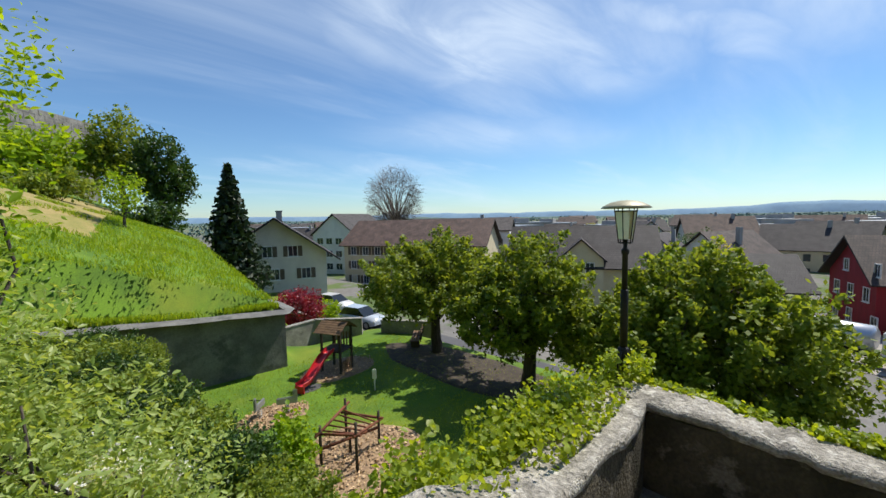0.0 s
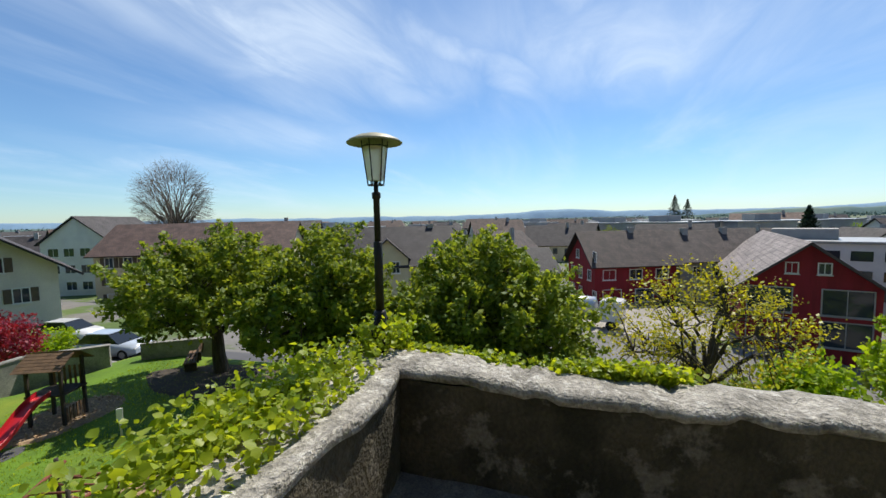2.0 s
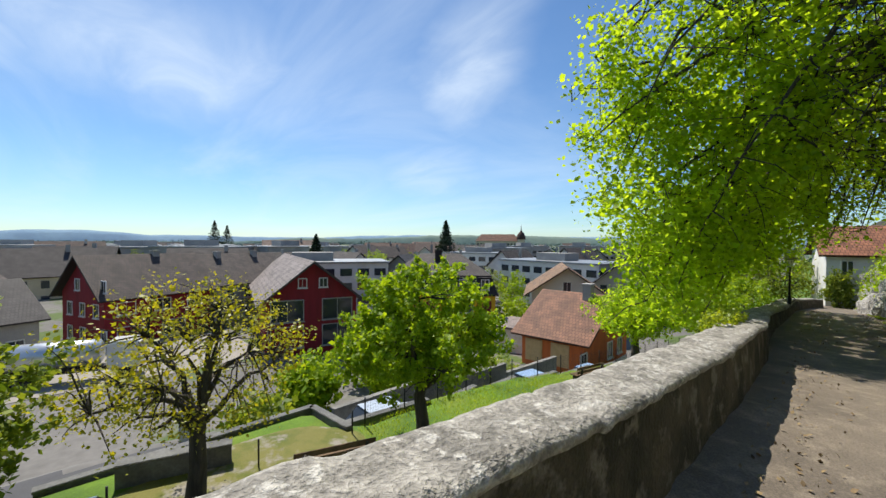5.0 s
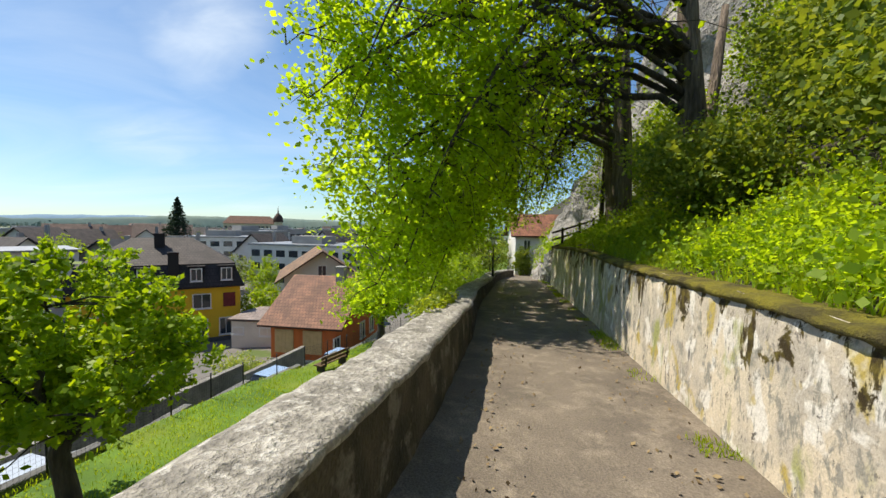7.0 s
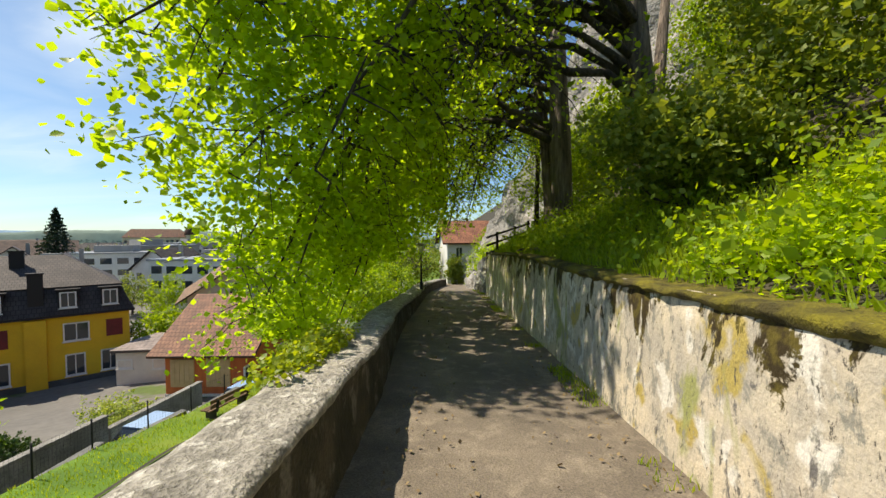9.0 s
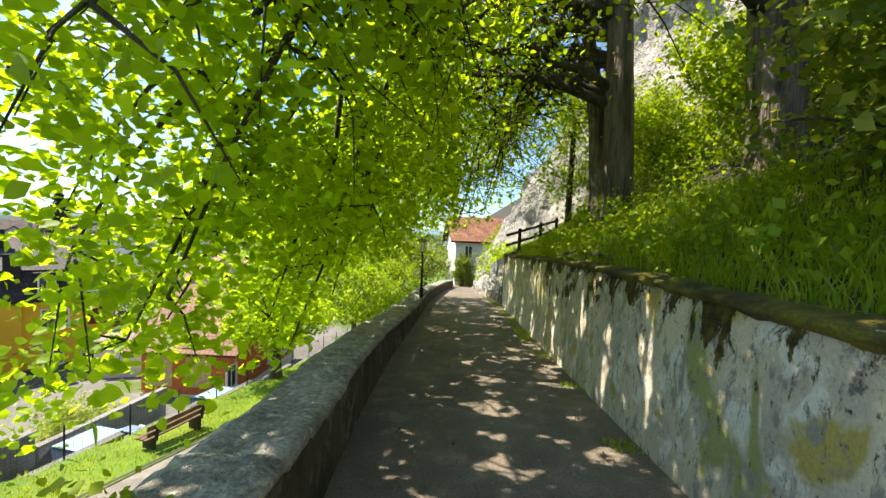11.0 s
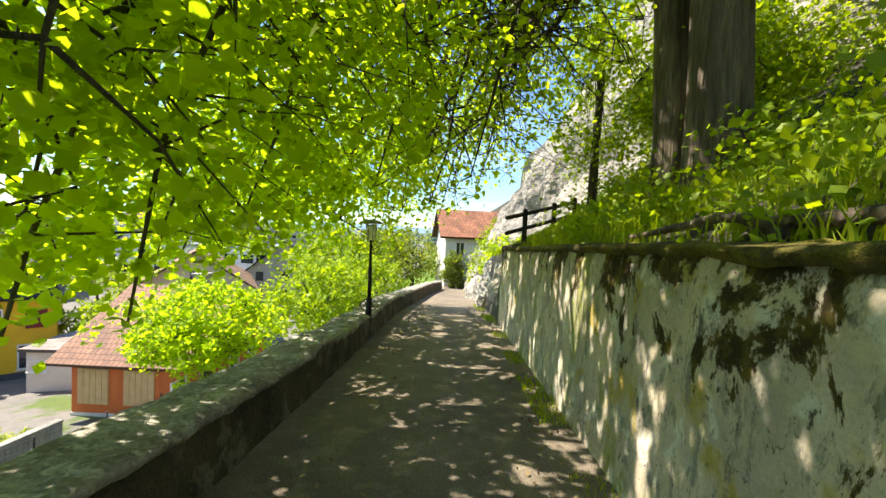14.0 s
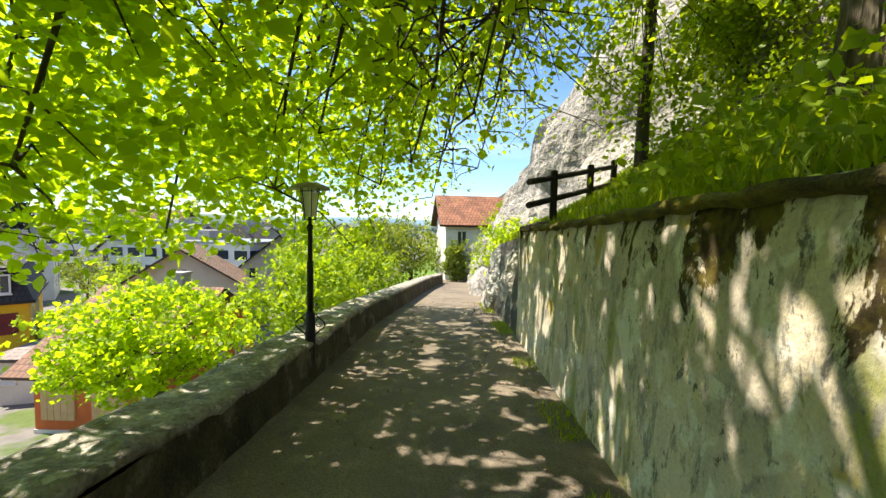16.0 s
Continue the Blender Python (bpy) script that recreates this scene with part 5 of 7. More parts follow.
def blades(name, base, h, material, r, lean=0.35, width=0.012):
    """Grass: single bent blades."""
    n = len(base)
    hh = h * r.uniform(0.5, 1.3, (n, 1))
    a = r.uniform(0, 2 * np.pi, n)
    side = np.stack([np.cos(a), np.sin(a), 0 * a], 1) * width
    b = a + r.normal(size=n)
    bend = np.stack([np.cos(b), np.sin(b), 0 * b], 1) * lean * hh
    up = np.array([0, 0, 1.0]) * hh
    v = np.stack([base - side, base + side, base + side * 0.7 + up * 0.55 + bend * 0.3, base - side * 0.7 + up * 0.55 + bend * 0.3, base + up * 0.95 + bend + side * 0.1, base + up * 0.95 + bend - side * 0.1], 1).reshape(-1, 3)
    i = np.arange(n)[:, None] * 6
    return raw_mesh(name, v, np.concatenate([i + [0, 1, 2, 3], i + [3, 2, 4, 5]]), material)


def grass_on(name, x0, x1, y0, y1, n, h, label, seed, zf=None, keepf=None, width=0.012):
    r = np.random.default_rng(seed)
    x, y = r.uniform(x0, x1, n), r.uniform(y0, y1, n)
    d = np.array([noise.noise((a * 0.6, b * 0.6, 1.0)) for a, b in zip(x, y)])
    ok = d > r.uniform(-0.8, 0.35, n)
    if keepf:
        ok &= np.array([keepf(a, b) for a, b in zip(x, y)])
    x, y = x[ok], y[ok]
    z = np.array([(zf or ground_z)(a, b) for a, b in zip(x, y)])
    return tagged(new(name, blades(name, np.stack([x, y, z - 0.01], 1), h, M["grass_blade"], r, width=width)), label, "grass", kind="stuff")


hx, hy = rs.uniform(2.45, 3.7, 380), rs.uniform(-0.4, 5.2, 380)
hc = np.array([(x, y, ground_z(x, y) + abs(rs.normal()) * 0.16) for x, y in zip(hx, hy)])
hp = (hc[:, None] + rs.normal(size=(len(hc), 60, 3)) * np.array([0.12, 0.12, 0.09])).reshape(-1, 3)
tagged(new("herbs", leaf_mesh("herbs", hp[hp[:, 0] > 2.3], 0.042, M["leaf_lime"], rs)), "sunlit yellow-green herbs above the mossy wall", "plants", kind="stuff")
grass_on("grass", 2.3, 4.6, -1.0, 16.5, 26000, 0.22, "long grass on the bank above the wall", 51, width=0.008)
grass_on("grass", 2.3, 5.2, 16.5, 22, 9000, 0.14, "short grass under the rail fence", 56)
grass_on("grass", WALL_X - 0.28, WALL_X - 0.01, 1.5, 24, 9000, 0.07, "tufts of grass along the foot of the wall", 52, zf=lambda a, b: floor_z(a, b), keepf=lambda a, b: noise.noise((b * 0.7, 5, 0)) > 0.0, width=0.006)
grass_on("grass", -12.0, -1.5, -21.8, -7, 26000, 0.07, "short playground grass", 53, width=0.012)
grass_on("grass", -11, -5.2, 4.5, 30, 30000, 0.10, "grass strip along the fence", 54, keepf=lambda a, b: fence_x(b) + 0.1 < a < fence_x(b) + 2.55, width=0.012)
grass_on("grass", -5.5, 2, -22.95, -22.3, 7000, 0.24, "grass hanging over the retaining wall", 57, zf=lambda a, b: interp([(-5.5, -1.28), (-4.4, -1.2), (-2.8, -1.1), (-1.2, -1.0), (0.4, -0.8), (2.2, -0.5)], a), width=0.02)
grass_on("grass", -5.6, 7, -44, -22.4, 60000, 0.17, "long grass on the mound", 55, width=0.018, keepf=lambda a, b: not (b < -27 and 0.5 < a - 0.25 * (b + 27) < 5 and noise.noise((a * 0.5, b * 0.5, 3)) < 0.25))

# fallen twigs and dry leaves on the path
rl = np.random.default_rng(61)
lx, ly = rl.uniform(-0.05, 1.95, 2600), rl.uniform(-1, 24, 2600)
lc = np.array([(x, y, floor_z(x, y) + 0.018) for x, y in zip(lx, ly) if abs(x - 0.95) > 0.5 * rl.random() + 0.15])
M["litter"] = mat("dry_leaf", (0.30, 0.22, 0.11), (0.18, 0.12, 0.06), 0.9, 9, 40, 0.1, 0.3)
tagged(new("leaf_litter", small_leaf_mesh("leaf_litter", lc, 0.035, M["litter"], rl, flat=6)), "dry leaves and bits of twig lying on the path", "leaves", kind="stuff")

# a dead branch on top of the wall
bm = bmesh.new()
rb = np.random.default_rng(8)
branch(bm, (WALL_X + 0.45, 9.9, 1.30), (WALL_X + 0.30, 12.6, 1.26), 0.05, 0.02, rb, 0.03, 8, 7)
branch(bm, (WALL_X + 0.38, 11.2, 1.29), (WALL_X + 0.8, 12.5, 1.36), 0.03, 0.01, rb, 0.03, 5, 6)
solid("fallen_branch", bm, M["grey_bark"], "dead grey branch lying on the mossy wall top", "branch")

# rail fence above the wall's end
rail_fence = thing("fence", (0, 0, 0), 0, "dark wooden rail fence on the bank above the wall", "fence")
for fx_, fy_, zt in ((2.5, 18.15, 1.86), (3.4, 19.2, 2.12), (4.2, 20.2, 2.38)):
    bm = bmesh.new(); box(bm, fx_ - 0.05, fx_ + 0.05, fy_ - 0.05, fy_ + 0.05, zt - 1.15, zt, bevel=0.012)
    part("post", bm, M["dark_wood"], rail_fence)
for za, zb_, fa, fb in ((1.62, 2.26, 0.0, 1.0), (1.30, 1.92, 0.0, 1.0), (0.99, 1.12, 0.0, 0.3)):
    a, b = Vector((2.02, 17.6, za)), Vector((4.25, 20.25, zb_))
    if fb < 1:
        b = Vector((2.7, 18.4, zb_))
    bm = bmesh.new(); tube(bm, [a, b], [0.045, 0.045], 6)
    part("rail", bm, M["dark_wood"], rail_fence)

# slender young tree by the fence
tree("tree", (4.45, 19.6, 1.7), (0.0, 0.0, 5.2), 0.11, [((0, 0, 3.2), (1.1, 1.3, 2.0)), ((0.1, 0, 4.8), (0.9, 1.0, 1.4))], "leaf_bright", 0.10, 240, 24, 0.24, "slender young tree with straight trunk on the bank", 71, limbs=8, twigs=60)
shrub((3.3, 25.6, -1.3), [((0, 0, 1.2), (1.0, 2.0, 1.4))], "leaf_lime", 0.13, 160, 34, 0.25, "bright green bush beside the rocks", 72)
shrub((1.1, 39.6, -3.0), [((0, 0, 1.4), (0.8, 0.5, 1.5))], "leaf_mid", 0.14, 130, 34, 0.2, "climbing ivy bush against the white house", 73)
shrub((3.2, 33.6, -2.6), [((0, 0, 1.6), (1.2, 2.4, 1.8)), ((1, 3, 3), (1.6, 2, 2))], "leaf_bright", 0.15, 220, 30, 0.3, "yellow-green bush on the slope", 74)


# ---- lamps on the parapet ----
def lamp(at, label):
    root = thing("street_lamp", at, 0, label, "lamp", "parapet lamps")
    root.scale = (1, 1, 0.99)
    bm = bmesh.new()
    tube(bm, [(0, 0, -0.25), (0, 0, 0.02), (0, 0, 0.3), (0, 0, 0.32)], [0.055, 0.055, 0.05, 0.036], 12)
    tube(bm, [(0, 0, 0.32), (0, 0, 0.86), (0, 0, 0.87)], [0.034, 0.034, 0.026], 12)
    tube(bm, [(0, 0, 0.87), (0, 0, 1.2), (0, 0, 1.21), (0, 0, 1.25), (0, 0, 1.26), (0, 0, 1.34)], [0.025, 0.025, 0.034, 0.034, 0.018, 0.018], 12)
    part("pole", bm, M["iron"], root)
    for sx in (-1, 1):
        bm = bmesh.new()
        pts = [(sx * (0.05 + 0.11 * math.sin(a * 0.9) ** 2), 0, 0.05 + 0.075 * a) for a in np.linspace(0, 3.2, 14)]
        tube(bm, pts, [0.008] * 14, 6)
        pts = [(sx * (0.10 + 0.045 * math.cos(a)), 0, 0.20 + 0.045 * math.sin(a)) for a in np.linspace(0, 5.2, 14)]
        tube(bm, pts, [0.007] * 14, 6)
        part("scroll", bm, M["iron"], root, "curled iron scroll")
    # tapered six-sided lantern
    bm = bmesh.new()
    lo = [bm.verts.new((0.062 * math.cos(a), 0.062 * math.sin(a), 1.345)) for a in np.linspace(0, 2 * math.pi, 7)[:-1]]
    hi = [bm.verts.new((0.094 * math.cos(a), 0.094 * math.sin(a), 1.60)) for a in np.linspace(0, 2 * math.pi, 7)[:-1]]
    for k in range(6):
        bm.faces.new((lo[k], lo[(k + 1) % 6], hi[(k + 1) % 6], hi[k]))
    bm.faces.new(lo[::-1]); bm.faces.new(hi)
    part("lantern_glass", bm, M["lantern_glass"], root, "frosted cream lantern glass")
    for k in range(6):
        a = math.pi / 3 * k
        bm = bmesh.new()
        tube(bm, [(0.060 * math.cos(a), 0.060 * math.sin(a), 1.31), (0.098 * math.cos(a), 0.098 * math.sin(a), 1.62), (0.100 * math.cos(a), 0.100 * math.sin(a), 1.65)], [0.005] * 3, 5)
        part("lantern_bar", bm, M["iron"], root)
    for zz, rr in ((1.31, 0.062), (1.605, 0.098)):
        bm = bmesh.new()
        tube(bm, [(rr * math.cos(a), rr * math.sin(a), zz) for a in np.linspace(0, 2 * math.pi, 13)], [0.005] * 13, 5)
        part("lantern_ring", bm, M["iron"], root)
    bm = bmesh.new()
    rings = [(0.0, 1.705), (0.07, 1.70), (0.13, 1.685), (0.19, 1.655), (0.215, 1.635), (0.21, 1.628), (0.12, 1.655), (0.0, 1.67)]
    prev = None
    for rr, zz in rings:
        ring = [bm.verts.new((max(rr, 0.001) * math.cos(a), max(rr, 0.001) * math.sin(a), zz)) for a in np.linspace(0, 2 * math.pi, 25)[:-1]]
        if prev:
            for k in range(24):
                bm.faces.new((prev[k], prev[(k + 1) % 24], ring[(k + 1) % 24], ring[k])).smooth = True
        prev = ring
    part("cap", bm, M["lamp_cap"], root, "shallow olive enamelled sheet cap")
    return root


lamp((-0.81, -5.34, 1.30), "slim black lamp with cream lantern standing at the ivy corner")
lamp((-0.52, 16.2, -0.26), "slim black lamp with cream lantern on the parapet under lindens")


# ---- ivy and shrubs round the corner ----
def ivy_over(name, curve, n, sx, sz, label, seed, size=0.037, hang=0.0):
    r = np.random.default_rng(seed)
    t = r.random(n)
    base = np.array([curve(v) for v in t])
    # patches
    d = np.array([noise.noise((b[0] * 1.3, b[1] * 1.3, seed)) for b in base])
    base = base[d > r.uniform(-0.5, 0.25, n)]
    pts = base + r.normal(size=base.shape).clip(-1.7, 1.7) * np.array([sx[0], sx[1], sz])
    pts[:, 2] = np.maximum(pts[:, 2], base[:, 2] - hang)
    return tagged(new(name, leaf_mesh(name, pts, size, M["ivy"], r, droop=0.0, aspect=0.95)), label, "ivy", kind="stuff")


ivy_over("ivy", lambda v: (lambda p: (p.x, p.y - 0.30, p.z - 0.02))(leg_at(0.1 + 2.2 * v)), 16000, (0.12, 0.20), 0.10, "bright green ivy spilling over the parapet corner", 81, hang=0.35)
ivy_over("ivy", lambda v: (interp(OUTER, -5.2 + 2.0 * v) - 0.03, -5.2 + 2.0 * v, interp(TOP, -5.2 + 2.0 * v) - 0.02), 8000, (0.06, 0.1), 0.045, "ivy creeping along the outer edge of the parapet", 82, hang=0.2)
ivy_over("ivy", lambda v: (interp(OUTER, 4.6 + 1.6 * v) + 0.02, 4.6 + 1.6 * v, interp(TOP, 4.6 + 1.6 * v) + 0.03), 5600, (0.12, 0.2), 0.08, "ivy clump growing over the parapet", 83, hang=0.3)
ivy_over("ivy", lambda v: (-0.86, -5.34, 1.28 + 0.2 * v), 1300, (0.16, 0.12), 0.08, "ivy round the lamp's foot", 84)

shrub((0.3, -6.3, -2.0), [((0, 0, 1.4), (0.9, 0.5, 1.2)), ((0.9, 0.1, 2.2), (0.7, 0.4, 0.8))], "ivy", 0.056, 300, 70, 0.15, "ivy-leaved bush behind the parapet corner", 91, fine=True)
shrub((2.75, -7.9, -0.75), [((0, 0, 1.2), (1.0, 0.9, 1.2)), ((0.4, -0.2, 2.3), (0.6, 0.7, 0.8))], "leaf_pale", 0.066, 150, 40, 0.22, "tall pale-leaved shrub beside the terrace", 93, aspect=0.42, fine=True, stems=12)
shrub((2.3, -8.9, -1.0), [((0, 0, 0.9), (0.8, 0.9, 0.9))], "leaf_pale", 0.066, 170, 40, 0.22, "pale-leaved shrub with white blossom", 94, aspect=0.42, fine=True, stems=8)
shrub((3.6, -8.8, -0.25), [((0, 0, 1.6), (1.0, 1.0, 1.8)), ((0, 0, 2.9), (0.6, 0.6, 1.0))], "leaf_pale", 0.066, 150, 40, 0.22, "tall loose shrub with pale leaves", 95, aspect=0.42, fine=True, stems=10)
shrub((-1.4, -13.4, -3.9), [((0, 0, 0.9), (0.5, 0.5, 1.1))], "leaf_bright", 0.13, 70, 30, 0.18, "young sapling by the climbing frame", 96, fine=True, stems=5)
shrub((3.15, -9.3, -0.55), [((0, 0, 4.3), (0.5, 0.7, 1.2)), ((0.2, 0, 3.2), (0.5, 0.6, 0.9))], "leaf_bright", 0.07, 70, 34, 0.2, "slender shrub with fresh green leaves beside the terrace", 98, fine=True, stems=6, aspect=0.5)
# blossom
rw = np.random.default_rng(97)
M["blossom"] = leaf_mat("white_blossom", (0.62, 0.62, 0.66), (0.8, 0.8, 0.82), 0.3)
bc = np.array([(2.3, -8.8, 0.5), (2.6, -8.6, 0.75), (2.0, -8.9, 0.2), (2.7, -8.2, 0.9), (2.2, -9.3, 0.3)])
bp_ = (bc[:, None] + rw.normal(size=(5, 90, 3)) * np.array([0.10, 0.10, 0.08])).reshape(-1, 3)
tagged(new("blossom", small_leaf_mesh("blossom", bp_, 0.05, M["blossom"], rw)), "clusters of small white blossom on the shrub", "flowers", kind="stuff")
# clipped hedge running down the slope
for i, (hx, hy, rr) in enumerate([(0.9, -9.3, 0.75), (1.2, -10.4, 0.85), (1.3, -11.6, 0.9), (1.4, -12.9, 0.9), (1.5, -14.3, 0.95), (1.6, -15.8, 1.0), (1.5, -17.4, 1.0), (1.5, -19.0, 1.0), (2.6, -10.2, 0.9), (2.8, -11.8, 1.0), (3.0, -13.6, 1.1), (3.0, -15.6, 1.1), (0.3, -20.6, 0.8)]):
    hz = -1.7 + (0.25 if hx > 2 else 0) - 0.1 * (i == 12)
    shrub((hx, hy, min(hz, ground_z(hx, hy)) - 0.1), [((0, 0, 0.75), (rr, rr, 0.8)), ((0, 0.3, 0.8), (rr * 0.9, rr * 0.8, 0.8))], "leaf_dark" if i % 2 else "leaf_mid", 0.05, 300, 64, 0.10, "dense clipped green hedge on the slope", 110 + i, stems=2, group="slope hedge", shell=0.7)


# ---- playground below the terrace ----
def patch(name, cx, cy, rx, ry, material, label, seed, h=0.05, category="ground", turn=0.0):
    """A low uneven bed with an irregular rim."""
    bm = bmesh.new()
    rings, k = [], 40
    for f in (1.0, 0.92, 0.6, 0.3):
        ring = []
        for i in range(k):
            a = 2 * math.pi * i / k
            w = 1 + 0.14 * noise.noise((math.cos(a) * 1.5 + seed, math.sin(a) * 1.5, 0))
            x, y = rx * f * w * math.cos(a), ry * f * w * math.sin(a)
            c, s = math.cos(turn), math.sin(turn)
            X, Y = cx + x * c - y * s, cy + x * s + y * c
            ring.append(bm.verts.new((X, Y, ground_z(X, Y) + (0.0 if f == 1 else h * (1 + 0.4 * noise.noise((X * 2, Y * 2, 0)))) + 0.006)))
        rings.append(ring)
    for a, b in zip(rings, rings[1:]):
        for i in range(k):
            bm.faces.new((a[i], a[(i + 1) % k], b[(i + 1) % k], b[i]))
    bm.faces.new(rings[-1])
    return solid(name, bm, material, label, category, kind="structure")


patch("wood_chip_bed", -2.9, -17.6, 1.3, 0.85, M["chips"], "oval bed of pale wood chips in the lawn", 1)
patch("wood_chip_bed", -3.4, -13.2, 1.9, 2.0, M["chips"], "bed of pale wood chips under the climbing frame", 2)
patch("wood_chip_bed", -6.9, -19.6, 1.9, 1.2, M["chips"], "worn wood chip bed round the slide tower", 3)
patch("bark_path", -10.6, -15.2, 1.7, 5.4, M["bark_mulch"], "dark bark mulch path under the maples", 4, 0.03)
patch("rubber_mat", -4.85, -18.7, 0.55, 0.35, M["road"], "dark rubber mat at the slide's foot", 5, 0.02)
# loose chips
rc = np.random.default_rng(31)
ch = []
for cx, cy, rx, ry, n in ((-2.9, -17.6, 1.25, 0.8, 900), (-3.4, -13.2, 1.8, 1.9, 1800), (-6.9, -19.6, 1.8, 1.1, 700)):
    a, f = rc.uniform(0, 2 * np.pi, n), np.sqrt(rc.random(n))
    ch += [(cx + rx * u * math.cos(v), cy + ry * u * math.sin(v), -3.93) for u, v in zip(f, a)]
M["chip"] = leaf_mat("wood_chip", (0.30, 0.19, 0.10), (0.62, 0.44, 0.26), 0.0, 0.8)
tagged(new("wood_chips", small_leaf_mesh("wood_chips", np.array(ch), 0.075, M["chip"], rc, flat=3)), "loose wood chips", "wood chips", kind="stuff")

# curved retaining wall with the grass mound on it
bm = bmesh.new()
line = [(-5.9, -26.0), (-5.75, -23.5), (-5.5, -21.75), (-4.4, -21.9), (-2.8, -22.15), (-1.2, -22.35), (0.4, -22.3), (2.2, -21.6), (4.0, -20.4)]
tops = [-1.25, -1.27, -1.28, -1.2, -1.1, -1.0, -0.8, -0.5, 0.0]
n = 6
grid = []
for k in range((len(line) - 1) * n + 1):
    i, f = min(k // n, len(line) - 2), (k - n * min(k // n, len(line) - 2)) / n
    a, b = Vector(line[i]), Vector(line[i + 1])
    p = a.lerp(b, f)
    d = (b - a).normalized()
    nrm = Vector((d.y, -d.x))
    zt = tops[i] + (tops[i + 1] - tops[i]) * f
    col = []
    for off, z in ((0.0, -4.5), (0.0, -3.3), (0.0, -2.4), (0.0, zt - 0.05), (0.02, zt), (-0.12, zt + 0.02), (-0.58, zt - 0.1)):
        q = Vector((p.x - nrm.x * off * -1, p.y - nrm.y * off * -1, z))
        col.append(bm.verts.new(q + noise.noise_vector(q * 1.2) * 0.025))
    grid.append(col)
for a, b in zip(grid, grid[1:]):
    for j in range(6):
        bm.faces.new((a[j], a[j + 1], b[j + 1], b[j]))
bmesh.ops.recalc_face_normals(bm, faces=bm.faces)
solid("retaining_wall", bm, M["concrete"], "stained grey concrete retaining wall with grass above", "wall", kind="structure")


def low_wall(pts, zb, zt, th, material, label):
    bm = bmesh.new()
    for (x0, y0), (x1, y1) in zip(pts, pts[1:]):
        ln = math.hypot(x1 - x0, y1 - y0)
        m = pose(x0, y0, 0, 0, 0, math.degrees(math.atan2(y1 - y0, x1 - x0)))
        box(bm, 0, ln, -th / 2, th / 2, zb, zt, m, bevel=0.02)
        box(bm, -0.02, ln + 0.02, -th / 2 - 0.03, th / 2 + 0.03, zt - 0.002, zt + 0.07, m, bevel=0.015)
    return solid("low_wall", bm, material, label, "wall", kind="structure")


low_wall([(-6.0, -25.2), (-9.2, -25.6), (-11.2, -23.6)], -5, -3.2, 0.3, M["stone"], "low stone garden wall beyond the slide")
low_wall([(-11.9, -22.6), (-13.6, -19.8)], -5.6, -3.3, 0.3, M["stone"], "low stone wall beside the playground gate")
low_wall([(-12.6, -2.6), (-12.45, 4.2), (-10.2, 4.3)], -5.6, -3.98, 0.22, M["concrete"], "low concrete edging of the lawn terrace")
low_wall([(-11.7, -1.2), (-10.9, 1.1)], -4.5, -3.55, 0.35, M["concrete"], "short concrete block wall on the gravel")
low_wall([(-13.2, -40), (-13.0, -24)], -6, -4.9, 0.3, M["stone"], "grey stone wall along the street")
# wall under the fence beside the road
for y0, y1 in ((4.4, 8), (8, 11), (11, 14), (14, 17), (17, 20), (20, 23), (23, 26), (26, 30), (30, 35)):
    low_wall([(fence_x(y0) - 0.12, y0), (fence_x(y1) - 0.12, y1)], -9.5, lawn_z(y1) - 0.03, 0.25, M["concrete"], "concrete retaining wall carrying the wire fence")
low_wall([(-14.5, 6.2), (-14.4, 13)], -9.5, -5.3, 0.25, M["stone"], "grey garden wall across the street")
low_wall([(-14.4, 13.1), (-14.0, 18)], -9.8, -5.8, 0.25, M["stone"], "grey garden wall along the sloping street")
low_wall([(-14.0, 18.1), (-13.5, 23.5)], -10.5, -6.4, 0.25, M["stone"], "grey garden wall beside the orange cottage")
patch("gravel_bed", -9.9, 1.2, 2.0, 3.4, M["mossy_gravel"], "mossy gravel bed on the lawn terrace", 6, 0.03)
strip("gravel_path", np.arange(-3, 36, 0.5), lambda y: (fence_x(y) + interp([(-3, 4.5), (4.5, 2.6), (12, 2.7), (30, 2.6)], y), fence_x(y) + interp([(-3, 6.2), (4.5, 4.4), (12, 4.4), (30, 4.0)], y)),
      lambda x, y: lawn_z(y) + 0.02, M["gravel"], 3, "grey gravel path below the terrace", "path")
strip("kerb", np.arange(4.5, 36, 0.5), lambda y: (fence_x(y) + 2.58, fence_x(y) + 2.70), lambda x, y: lawn_z(y) + 0.07, M["dark_wood"], 1, "dark edging between the grass and the gravel", "kerb")


